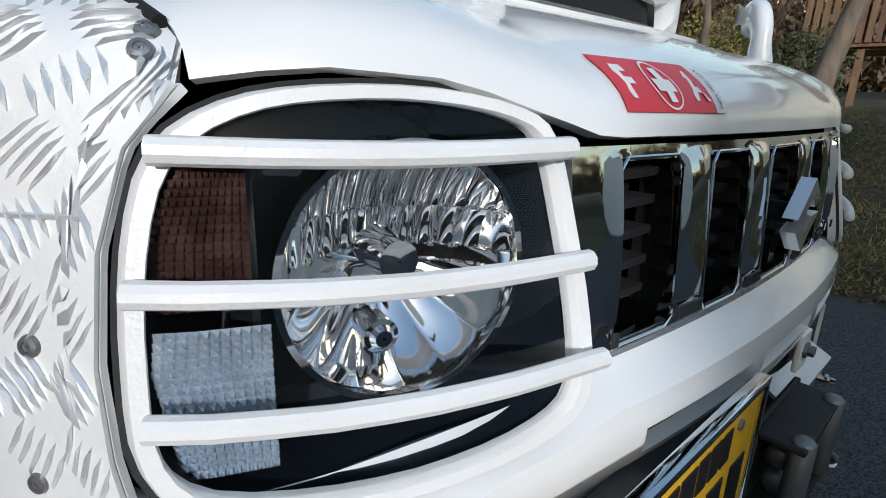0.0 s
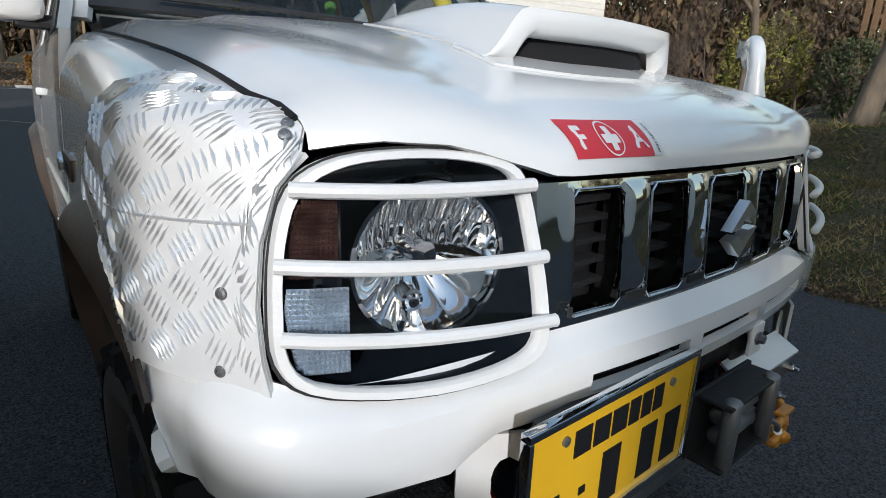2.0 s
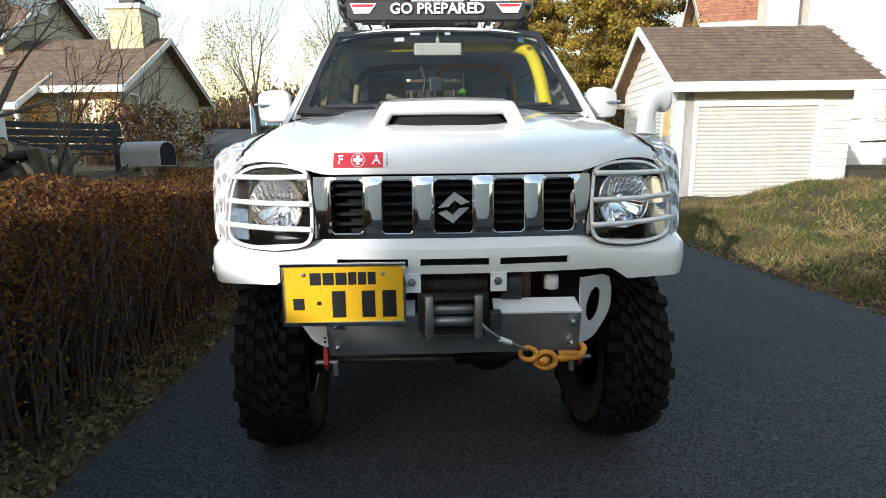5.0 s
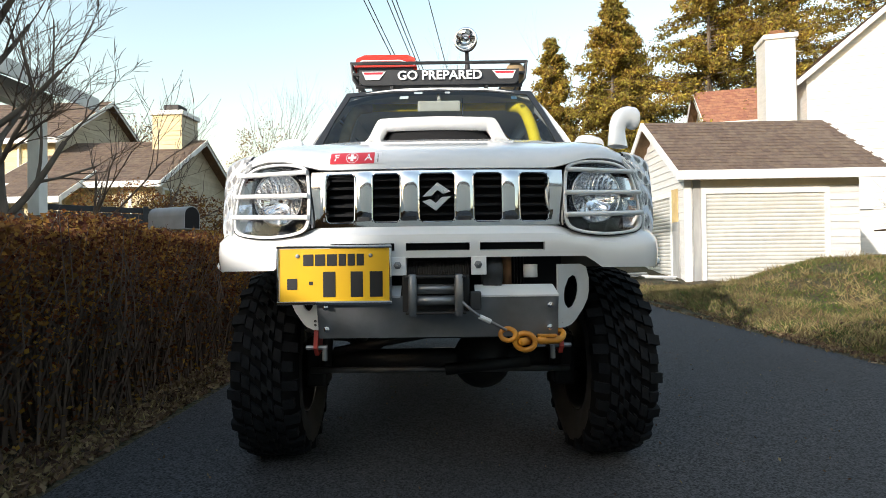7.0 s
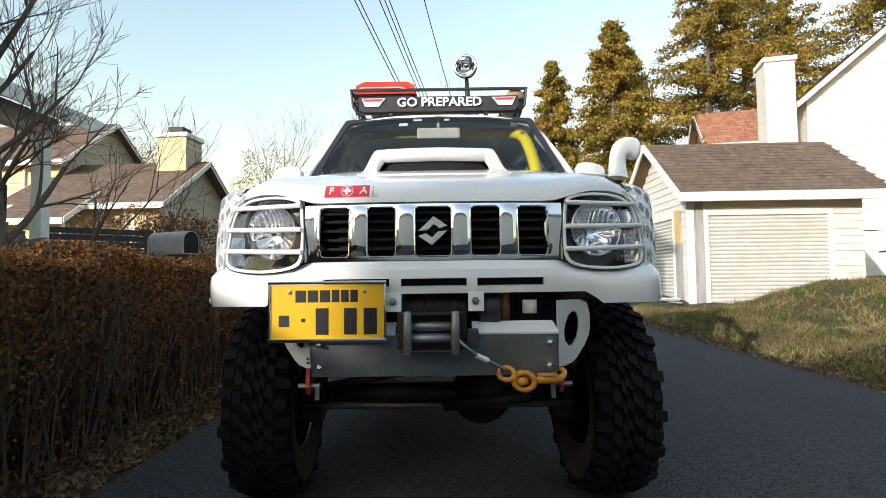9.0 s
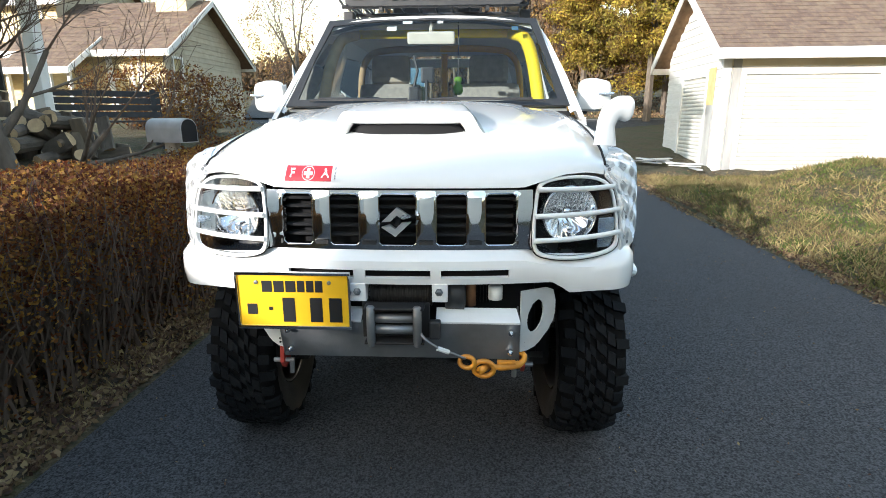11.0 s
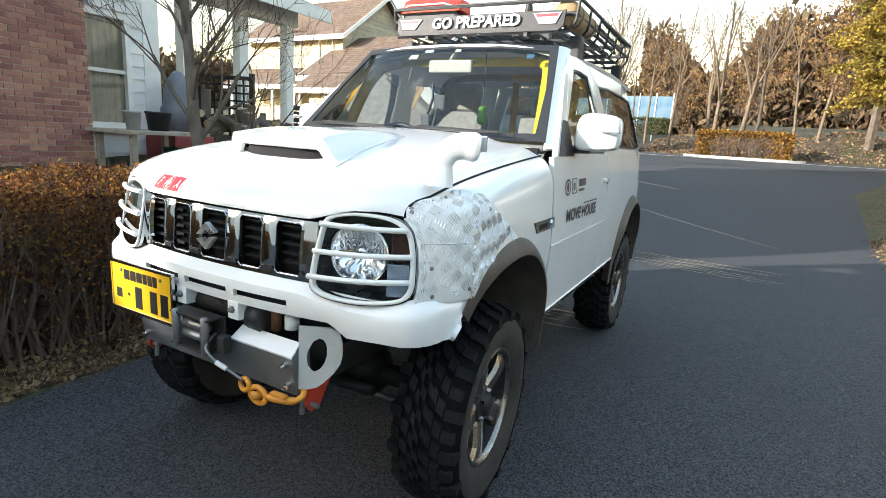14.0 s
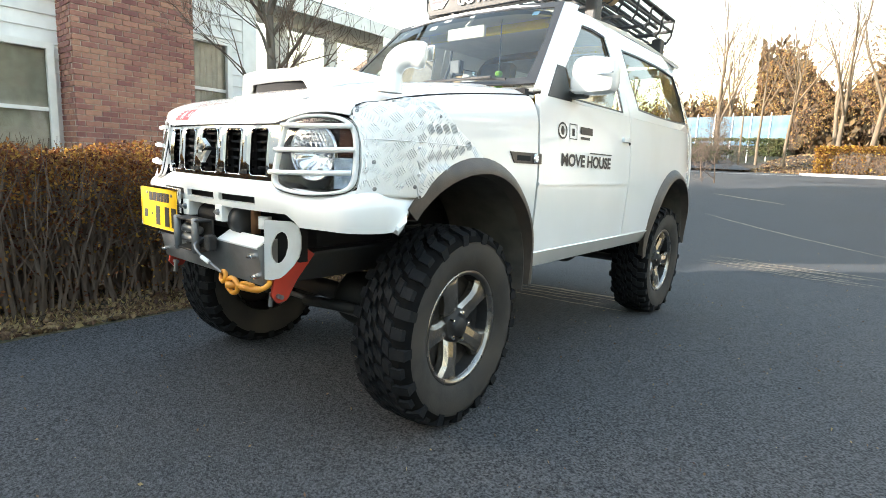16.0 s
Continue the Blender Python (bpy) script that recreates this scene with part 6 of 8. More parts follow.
# red beacon bar
beacon = thing("beacon_light", "red plastic emergency light bar on the roof basket", "beacon")
part("base", boxed((-0.53, 1.20, 1.972), (-0.165, 1.40, 2.02), bevel=0.012), BLACK_PLASTIC, beacon)
part("stand", boxed((-0.45, 1.24, RZ + 0.006), (-0.25, 1.36, 1.975), bevel=0.01), BLACK_PLASTIC, beacon)
part("lens", grid(lambda u, v: Vector((-0.3475 + u * (0.20 - 0.035 * v), 1.30 - 0.10 * math.cos(v * 1.2) - 0.0 * u, 2.02 + 0.095 * v - 0.02 * max(0, abs(u) - 0.7) * 3 * v)), lin(-1, 1, 14), lin(0, 1, 6), thick=0.004), RED_LENS, beacon, "red lens", True)
part("dome", extrude_poly([(-0.3475 - 0.205, 1.215, 2.022), (-0.3475 + 0.205, 1.215, 2.022), (-0.3475 + 0.19, 1.23, 2.09), (-0.3475 + 0.14, 1.25, 2.12), (-0.3475 - 0.14, 1.25, 2.12), (-0.3475 - 0.19, 1.23, 2.09)], (0, 0.12, 0)), RED_LENS, beacon, "")
part("bright_rib", tubed([(-0.3475 - 0.19, 1.205, 2.035), (-0.3475 - 0.15, 1.200, 2.062), (-0.3475 + 0.10, 1.200, 2.062), (-0.3475 + 0.19, 1.205, 2.035)], 0.005, 6), WHITE_PRINT, beacon)
# spot lamp on a stalk
spot = thing("spot_lamp", "round black work lamp on a stalk above the roof basket", "lamp")
part("stalk", tubed([(0.195, 1.40, RZ + 0.004), (0.195, 1.40, 2.08), (0.190, 1.40, 2.20)], [0.04, 0.018, 0.013], 10), BLACK_PLASTIC, spot, "", True)
part("foot", boxed((0.13, 1.34, RZ + 0.002), (0.26, 1.46, RZ + 0.02), bevel=0.006), BLACK_PLASTIC, spot)
SM = Matrix.Translation((0.188, 1.40, 2.265)) @ Matrix.Scale(1.28, 4) @ Euler((radians(90), 0, radians(-12))).to_matrix().to_4x4()
part("shell", revolve(bmesh.new(), [(0.062, 0.030), (0.064, 0.02), (0.060, 0.0), (0.045, -0.04), (0.01, -0.055)], SM, 24), BLACK_PLASTIC, spot, "", True)
part("bezel", revolve(bmesh.new(), [(0.052, 0.030), (0.062, 0.034), (0.064, 0.026)], SM, 24), CHROME, spot, "", True)
part("bowl", revolve(bmesh.new(), [(0.052, 0.026), (0.040, 0.006), (0.020, -0.012), (0.001, -0.016)], SM, 24), REFLECTOR, spot, "", True)
lz = part("glass", revolve(bmesh.new(), [(0.001, 0.033), (0.052, 0.030)], SM, 24), LENS, spot)
lz.visible_shadow = False

# ---- cabin inside ----
part("dashboard", grid(lambda u, v: Vector((u * 0.66, interp(v, [0, 0.5, 0.8, 1], [0.50, 0.68, 0.75, 0.76]) - 0.03 * (1 - u * u), interp(v, [0, 0.5, 0.8, 1], [1.30, 1.335, 1.30, 1.0]))), lin(-1, 1, 10), lin(0, 1, 8), thick=0.02), DASH, car, "grey dashboard", True)
wheel_m = Matrix.Translation((-0.34, 0.86, 1.20)) @ Euler((radians(62), 0, 0)).to_matrix().to_4x4()
st = part("steering_wheel", tubed([wheel_m @ Vector((0.185 * math.cos(t), 0.185 * math.sin(t), 0)) for t in (2 * math.pi * k / 32 for k in range(32))], 0.014, 8, True), BLACK_PLASTIC, car, "", True)
part("steering_boss", revolve(bmesh.new(), [(0.001, 0.02), (0.06, 0.015), (0.07, -0.01), (0.03, -0.12)], wheel_m, 16), BLACK_PLASTIC, st, "", True)
for a in (20, 160, 270):
    part("steering_spoke", tubed([wheel_m @ Vector((0, 0, 0)), wheel_m @ Vector((0.18 * math.cos(radians(a)), 0.18 * math.sin(radians(a)), 0))], 0.014, 6), BLACK_PLASTIC, st)
for x in (-0.33, 0.33):
    seat = part("seat", boxed((x - 0.22, 1.05, 0.86), (x + 0.22, 1.50, 1.0), bevel=0.05), SEAT, car, "grey cloth front seat")
    part("seat_back", boxed((-0.21, -0.05, 0), (0.21, 0.07, 0.56), Matrix.Translation((x, 1.50, 0.94)) @ Euler((radians(-14), 0, 0)).to_matrix().to_4x4(), 0.05), SEAT, seat)
    part("headrest", boxed((-0.13, -0.04, 0.58), (0.13, 0.05, 0.77), Matrix.Translation((x, 1.50, 0.92)) @ Euler((radians(-14), 0, 0)).to_matrix().to_4x4(), 0.035), BEIGE_SEAT if x < 0 else SEAT, seat)
part("rear_bench", boxed((-0.58, 2.15, 0.85), (0.58, 2.32, 1.36), bevel=0.04), SEAT, car, "grey rear bench")
inm = part("rear_view_mirror", boxed((-0.125, 0.86, 1.635), (0.125, 0.885, 1.70), bevel=0.012), BEIGE, car, "pale interior mirror")
part("mirror_arm", tubed([(0.0, 0.87, 1.70), (0.0, 0.93, 1.755)], 0.010, 6), BEIGE, inm)
cage = part("roll_bar", tubed(smooth_line([(0.565, 0.70, 1.20), (0.555, 0.76, 1.36), (0.530, 0.87, 1.56), (0.495, 0.97, 1.675), (0.43, 1.06, 1.715)], 5), 0.033, 12), YELLOW, car, "padded bright yellow roll bar", True)
part("roll_bar_leg", tubed(smooth_line([(-0.565, 0.70, 1.20), (-0.555, 0.76, 1.36), (-0.530, 0.87, 1.56), (-0.495, 0.97, 1.675), (-0.43, 1.06, 1.715)], 5), 0.030, 12), TAN, cage, "tan padded roll bar", True)
part("roll_bar_cross", tubed([(-0.43, 1.06, 1.715), (0.43, 1.06, 1.715)], 0.024, 10), YELLOW, cage, "", True)
part("roll_bar_post", tubed([(0.03, 1.72, 0.9), (0.03, 1.72, 1.68)], 0.021, 10), AMBER_PAD, cage, "", True)
for x in (-0.55, 0.55):
    part("roll_bar_hoop", tubed(smooth_line([(x, 1.72, 0.9), (x, 1.72, 1.45), (x * 0.9, 1.72, 1.66), (x * 0.6, 1.72, 1.71), (0, 1.72, 1.715)], 4), 0.022, 10), AMBER_PAD if x > 0 else TAN, cage, "", True)
ornament = part("hanging_ornament", revolve(bmesh.new(), [(0.001, 0.0), (0.030, 0.006), (0.044, 0.035), (0.040, 0.075), (0.026, 0.098), (0.030, 0.112), (0.036, 0.130), (0.028, 0.152), (0.001, 0.160)], Matrix.Translation((0.14, 1.0, 1.385)) @ Matrix.Scale(0.62, 4), 18), GREEN_VEST, car, "plain lime green soft ornament hung behind the windscreen", True)
part("cord", tubed([(0.14, 1.0, 1.48), (0.141, 1.0, 1.60), (0.14, 1.0, 1.765)], 0.003, 6), BLACK_PLASTIC, ornament)
cam_mount = part("dash_camera", boxed((-0.05, 0.80, 1.44), (0.02, 0.84, 1.52), bevel=0.01), BLACK_PLASTIC, car, "small black device on a stalk")
part("device_stalk", tubed([(-0.015, 0.72, 1.28), (-0.02, 0.80, 1.45)], 0.009, 6), BLACK_PLASTIC, cam_mount)
part("device_clamp", boxed((-0.115, 0.79, 1.35), (-0.06, 0.83, 1.42), bevel=0.008), BLACK_PLASTIC, cam_mount)
part("device_arm", tubed([(-0.088, 0.81, 1.42), (-0.07, 0.83, 1.50), (-0.09, 0.86, 1.58)], 0.008, 6), BLACK_PLASTIC, cam_mount)
for x, z, w in ((-0.20, 1.70, 0.05), (0.435, 1.705, 0.035), (0.05, 1.735, 0.03), (-0.12, 1.735, 0.05)):
    v = (z - WS_LO[2]) / (WS_HI[2] - WS_LO[2])
    part("screen_sticker", grid(lambda a, b: screen_pt((x + a) / (WS_LO[0] + (WS_HI[0] - WS_LO[0]) * (v + b)), v + b) + Vector((0, 0.006, 0)), [-w / 2, w / 2], [-0.025, 0.025]), BLUE_SHEET if x > 0.3 else WHITE_PRINT, car)

# ---- buildings ----
def frame_m(x, y, z, az):
    """A local frame whose +x runs along a wall of that heading, seen from its -y side."""
    return pose(x, y, z, 0, 0, az)


def siding(parent, m, x0, x1, z0, z1, board, material, y=0.0, gable=None, name="siding_board", holes=()):
    """Overlapping boards between x0 and x1; gable(z) narrows them; holes leave room for openings."""
    z = z0
    while z < z1 - 0.01:
        top = min(z + board, z1)
        a, b = (x0, x1) if gable is None else gable(0.5 * (z + top))
        spans = [(a, b)]
        for hx0, hx1, hz0, hz1 in holes:
            if hz0 < 0.5 * (z + top) < hz1:
                spans = [s for p, q in spans for s in ((p, min(q, hx0)), (max(p, hx1), q)) if s[1] - s[0] > 0.01]
        for a, b in spans:
            if b - a < 0.02:
                continue
            bm = bmesh.new()
            add(bm, [(a, y - 0.022, z), (b, y - 0.022, z), (b, y - 0.004, top), (a, y - 0.004, top), (a, y + 0.0, z), (b, y + 0.0, z), (b, y + 0.0, top), (a, y + 0.0, top)], [(0, 1, 2, 3), (0, 4, 5, 1), (0, 3, 7, 4), (1, 5, 6, 2), (3, 2, 6, 7)])
            ob = part(name, bm, material, parent)
            ob.matrix_basis = m
        z = top


def slab(parent, name, pts, thick, material, m=None, label=""):
    """A flat board through four corners, thick along its normal."""
    p = [Vector(q) for q in pts]
    n = (p[1] - p[0]).cross(p[2] - p[0]).normalized() * thick
    bm = bmesh.new()
    k = len(p)
    add(bm, p + [q + n for q in p], [tuple(range(k)), tuple(range(2 * k - 1, k - 1, -1))] + [(i, i + k, (i + 1) % k + k, (i + 1) % k) for i in range(k)])
    bmesh.ops.recalc_face_normals(bm, faces=bm.faces[:])
    ob = part(name, bm, material, parent, label)
    if m is not None:
        ob.matrix_basis = m
    return ob


def shingles(parent, corners, rows, cols, material, m, proud=0.012):
    """Roof courses: each row of tabs is one joined strip over the slope, lower edge proud."""
    a, b, c, d = (Vector(p) for p in corners)           # eave left, eave right, ridge right, ridge left
    n = (b - a).cross(d - a).normalized()
    bm = bmesh.new()
    for r in range(rows):
        t0, t1 = r / rows, min(1.0, (r + 1.15) / rows)
        for k in range(cols):
            off = 0.5 * (r % 2) / cols
            s0, s1 = min(1, max(0, k / cols - off)), min(1, (k + 0.97) / cols - off)
            if s1 - s0 < 1e-3:
                continue
            p = [a.lerp(b, s0).lerp(d.lerp(c, s0), t0), a.lerp(b, s1).lerp(d.lerp(c, s1), t0), a.lerp(b, s1).lerp(d.lerp(c, s1), t1), a.lerp(b, s0).lerp(d.lerp(c, s0), t1)]
            j = proud * (0.7 + 0.6 * random.random())
            add(bm, [p[0] + n * j, p[1] + n * j, p[2] + n * 0.002, p[3] + n * 0.002, p[0], p[1]], [(0, 1, 2, 3), (4, 5, 1, 0)])
    ob = tagged(part("roof_shingles", bm, material, parent), kind="stuff")
    ob.matrix_basis = m
    return ob


def window(parent, m, x0, x1, z0, z1, y=0.0, trim=TRIM_W, bars=(1, 2), curtain=None, depth=0.10):
    """A framed window with sash bars, panes and a drape or dark room behind."""
    w = part("window", ring_poly([(x0, z0), (x1, z0), (x1, z1), (x0, z1)], [(x0 + 0.07, z0 + 0.07), (x1 - 0.07, z0 + 0.07), (x1 - 0.07, z1 - 0.07), (x0 + 0.07, z1 - 0.07)], lambda a, b: Vector((a, y - 0.06, b)), 0.07), trim, parent, "white framed window")
    w.matrix_basis = m
    nx, nz = bars
    for i in range(1, nx):
        x = x0 + (x1 - x0) * i / nx
        part("sash_bar", boxed((x - 0.018, y - 0.01, z0 + 0.07), (x + 0.018, y + 0.03, z1 - 0.07)), trim, w)
    for j in range(1, nz):
        z = z0 + (z1 - z0) * j / nz
        part("sash_rail", boxed((x0 + 0.07, y - 0.012, z - 0.022), (x1 - 0.07, y + 0.03, z + 0.022)), trim, w)
    bm = mesh_of([(x0 + 0.06, y + 0.02, z0 + 0.06), (x1 - 0.06, y + 0.02, z0 + 0.06), (x1 - 0.06, y + 0.02, z1 - 0.06), (x0 + 0.06, y + 0.02, z1 - 0.06)], [(0, 1, 2, 3)])
    g = part("pane", bm, HOUSE_GLASS, w)
    g.visible_shadow = False
    n = 24
    if curtain:
        bm = grid(lambda u, v: Vector((x0 + (x1 - x0) * u, y + depth + depth * 0.2 * math.sin(u * 40) + depth * 0.1 * math.sin(u * 91), z0 + (z1 - z0) * v)), lin(0, 1, 48), [0, 1])
        part("curtain", bm, curtain, w, "", True)
    else:
        part("dark_room", boxed((x0, y + 0.25, z0), (x1, y + 0.27, z1)), ROOM_DARK, w)
    part("sill", boxed((x0 - 0.05, y - 0.09, z0 - 0.05), (x1 + 0.05, y + 0.02, z0 - 0.001), bevel=0.006), trim, w)
    return w


ROOM_DARK = mat("dim_room", (0.05, 0.048, 0.045), 0.9, color2=(0.03, 0.03, 0.03), scale=2)

# ---- garage beside the lane ----
SH = frame_m(5.32, 9.3, 0.0, -1.5)
garage = thing("garage", "white weatherboard garage with roller shutters and a brown shingle roof", "garage")
GL, GD, GE, GR = 3.7, 3.3, 2.72, 3.95
core = bmesh.new()
add(core, [(0, 0, -0.1), (GL, 0, -0.1), (GL, GD, -0.1), (0, GD, -0.1), (0, 0, GE), (GL, 0, GE), (GL, GD, GE), (0, GD, GE), (0, GD / 2, GR), (GL, GD / 2, GR)], [(0, 1, 5, 4), (1, 2, 6, 9, 5), (2, 3, 7, 6), (3, 0, 4, 8, 7), (4, 5, 9, 8), (8, 9, 6, 7)])
ob = part("wall", core, SIDING_W, garage, "white painted wall")
ob.matrix_basis = SH
# plain rendered front with the wide shutter
def shutter(parent, m, x0, x1, z0, z1, y, pitch, material):
    s = part("shutter_frame", ring_poly([(x0 - 0.09, z0), (x1 + 0.09, z0), (x1 + 0.09, z1 + 0.12), (x0 - 0.09, z1 + 0.12)], [(x0, z0 + 0.001), (x1, z0 + 0.001), (x1, z1), (x0, z1)], lambda a, b: Vector((a, y - 0.06, b)), 0.05), TRIM_W, parent, "white shutter frame")
    s.matrix_basis = m
    z = z0
    while z < z1 - 1e-3:
        t = min(z + pitch, z1)
        bm = grid(lambda u, v: Vector((u, y - 0.012 - 0.018 * math.sin(v * math.pi) ** 0.7, z + (t - z) * v)), [x0, x1], lin(0, 1, 4), flip=False)
        part("shutter_slat", bm, material, s)
        z = t
    return s


shutter(garage, SH, 0.40, 2.95, 0.02, 2.08, 0.0, 0.085, SHUTTER)
siding(garage, SH, 0.0, GL, 2.24, GE, 0.16, SIDING_CREAM_LIGHT, -0.001)
siding(garage, SH, 3.06, GL, 0.0, 2.24, 0.16, SIDING_W, -0.001)
slab(garage, "corner_board", [(-0.06, -0.045, 0), (0.10, -0.045, 0), (0.10, -0.045, GE), (-0.06, -0.045, GE)], -0.04, TRIM_W, SH)
slab(garage, "corner_board", [(0.14, -0.035, 0), (0.30, -0.035, 0), (0.30, -0.035, GE), (0.14, -0.035, GE)], -0.03, WEATHERED_GREY, SH)
SG = SH @ pose(0, GD, 0, 0, 0, -90)       # the gable wall, towards the lane; its +x runs back to the corner


def gable_span(z):
    if z < GE:
        return 0.0, GD
    k = (z - GE) / (GR - GE) * GD / 2
    return k, GD - k


siding(garage, SG, 0, GD, 0.0, GR, 0.17, SIDING_W, -0.001, gable_span, holes=((1.05, 2.75, -1, 2.25),))
shutter(garage, SG, 1.15, 2.55, 0.02, 2.1, 0.0, 0.085, SHUTTER)
slab(garage, "warm_board", [(2.62, -0.05, 1.5), (2.95, -0.05, 1.5), (2.95, -0.05, 2.25), (2.62, -0.05, 2.25)], -0.02, YELLOW_BOARD, SG, "yellowed plywood panel")
slab(garage, "grey_board", [(2.62, -0.045, 0.0), (3.0, -0.045, 0.0), (3.0, -0.045, 1.5), (2.62, -0.045, 1.5)], -0.02, WEATHERED_GREY, SG)
OV = 0.38
for y0, y1, s in ((-OV, GD / 2, 1), (GD + OV, GD / 2, -1)):
    drop = (GR - GE) / (GD / 2) * OV
    e, r = GE - drop + 0.10, GR + 0.10
    pts = [(-0.32, y0, e), (GL + 0.45, y0, e), (GL + 0.45, y1, r), (-0.32, y1, r)]
    slab(garage, "roof_deck", pts if s > 0 else pts[::-1], -0.05, WOOD, SH)
    shingles(garage, [Vector(p) + Vector((0, 0, 0.012)) for p in (pts if s > 0 else [pts[1], pts[0], pts[3], pts[2]])], 16, 26, SHINGLE, SH)
    bm = boxed((-0.34, min(y0, y0 + 0.03 * s) - 0.03 * (s > 0), e - 0.19), (GL + 0.47, max(y0, y0 + 0.03 * s), e + 0.01), bevel=0.005)
    f = part("fascia", bm, TRIM_W, garage, "peeling white fascia board")
    f.matrix_basis = SH
    for x in (-0.35, GL + 0.43):
        slab(garage, "barge_board", [(x, y0, e - 0.18), (x, y1, r - 0.18), (x, y1, r + 0.02), (x, y0, e + 0.02)], 0.035 * (1 if x < 0 else -1), TRIM_W, SH)
slab(garage, "soffit", [(0, -OV, GE - 0.28), (GL, -OV, GE - 0.28), (GL, 0, GE - 0.02), (0, 0, GE - 0.02)], -0.02, YELLOW_BOARD, SH)

# ---- tall white house behind the garage ----
big = thing("white_house", "tall white boarded house with a square chimney and shingled wing", "house")
BH = frame_m(11.2, 15.0, 0.8, -14.0)
def gabled(parent, m, L, D, eave, ridge, wall, label, ridge_x=True, over=0.35, roofm=SHINGLE, rows=14, cols=18, board=0.2, holes=(), sideboards=True):
    """A gabled block; the ridge runs along local x, or along y so that the gable faces the viewer."""
    bm = bmesh.new()
    if ridge_x:
        add(bm, [(0, 0, -1), (L, 0, -1), (L, D, -1), (0, D, -1), (0, 0, eave), (L, 0, eave), (L, D, eave), (0, D, eave), (0, D / 2, ridge), (L, D / 2, ridge)], [(0, 1, 5, 4), (1, 2, 6, 9, 5), (2, 3, 7, 6), (3, 0, 4, 8, 7), (4, 5, 9, 8), (8, 9, 6, 7)])
    else:
        add(bm, [(0, 0, -1), (L, 0, -1), (L, D, -1), (0, D, -1), (0, 0, eave), (L, 0, eave), (L, D, eave), (0, D, eave), (L / 2, 0, ridge), (L / 2, D, ridge)], [(0, 1, 5, 8, 4), (1, 2, 6, 5), (2, 3, 7, 9, 6), (3, 0, 4, 7), (5, 6, 9, 8), (8, 9, 7, 4)])
    w = part("wall", bm, wall, parent, label)
    w.matrix_basis = m
    sl = (ridge - eave) / ((D if ridge_x else L) / 2)
    if ridge_x:
        sides = [[(-over, -over, eave - sl * over), (L + over, -over, eave - sl * over), (L + over, D / 2, ridge), (-over, D / 2, ridge)], [(L + over, D + over, eave - sl * over), (-over, D + over, eave - sl * over), (-over, D / 2, ridge), (L + over, D / 2, ridge)]]
    else:
        sides = [[(-over, D + over, eave - sl * over), (-over, -over, eave - sl * over), (L / 2, -over, ridge), (L / 2, D + over, ridge)], [(L + over, -over, eave - sl * over), (L + over, D + over, eave - sl * over), (L / 2, D + over, ridge), (L / 2, -over, ridge)]]
    for q in sides:
        q = [Vector(p) + Vector((0, 0, 0.08)) for p in q]
        slab(parent, "roof_deck", q, -0.07, WOOD, m)
        shingles(parent, [p + Vector((0, 0, 0.01)) for p in q], rows, cols, roofm, m)
        for a, b in ((q[0], q[1]), (q[0], q[3]), (q[1], q[2])):
            bm = bmesh.new()
            add(bm, [a + Vector((0, 0, 0.03)), b + Vector((0, 0, 0.03)), b - Vector((0, 0, 0.17)), a - Vector((0, 0, 0.17))], [(0, 1, 2, 3)])
            bm.normal_update()
            bmesh.ops.solidify(bm, geom=bm.faces[:], thickness=0.03)
            f = part("fascia", bm, TRIM_W, parent)
            f.matrix_basis = m
    def span(z):
        if ridge_x or z < eave:
            return 0.0, L
        k = (z - eave) / (ridge - eave) * L / 2
        return k, L - k
    siding(parent, m, 0, L, -0.2, eave if ridge_x else ridge, board, wall, -0.002, span, holes=holes)
    return m


gabled(big, BH @ pose(0.9, 0.6, 0, 0, 0, 0), 7.0, 7.5, 5.9, 8.9, SIDING_W, "white boarded gable wall", ridge_x=False, roofm=SHINGLE, board=0.22, holes=((1.0, 1.75, 1.4, 2.7),))
window(big, BH @ pose(0.9, 0.6, 0, 0, 0, 0), 1.0, 1.75, 1.4, 2.7, -0.02, curtain=CREAM)
ch = part("chimney", boxed((-0.42, 0.25, -1), (0.48, 1.15, 7.1), bevel=0.01), SIDING_W, big, "white boxed chimney")
ch.matrix_basis = BH
for q in (boxed((-0.49, 0.18, 7.1), (0.55, 1.22, 7.26), bevel=0.02), boxed((-0.18, 0.5, 7.26), (0.24, 0.92, 7.5), bevel=0.02)):
    part("chimney_cap", q, TRIM_W if len(q.verts) and max(v.co.z for v in q.verts) < 7.4 else RUST, ch)
gabled(big, BH @ pose(-1.6, 2.5, 0, 0, 0, 0), 1.9, 3.0, 5.1, 6.5, SIDING_W, "", ridge_x=True, roofm=SHINGLE_RED, rows=12, cols=14)
# timber deck with a railing on its lane side
deck = thing("timber_deck", "weathered timber deck with a pale railing on the bank", "deck")
DM = frame_m(11.6, 11.0, 1.35, -22)
for k in range(14):
    p = part("deck_board", boxed((0, k * 0.15, 0), (4.2, k * 0.15 + 0.135, 0.04)), WOOD, deck)
    p.matrix_basis = DM
for x in lin(0.05, 4.15, 4):
    p = part("deck_post", boxed((x - 0.05, 0.0, -1.1), (x + 0.05, 0.1, 0.98)), WOOD_GREY, deck)
    p.matrix_basis = DM
for z in (0.45, 0.92):
    p = part("rail", boxed((0, 0.02, z), (4.2, 0.08, z + 0.08)), WOOD_GREY, deck)
    p.matrix_basis = DM
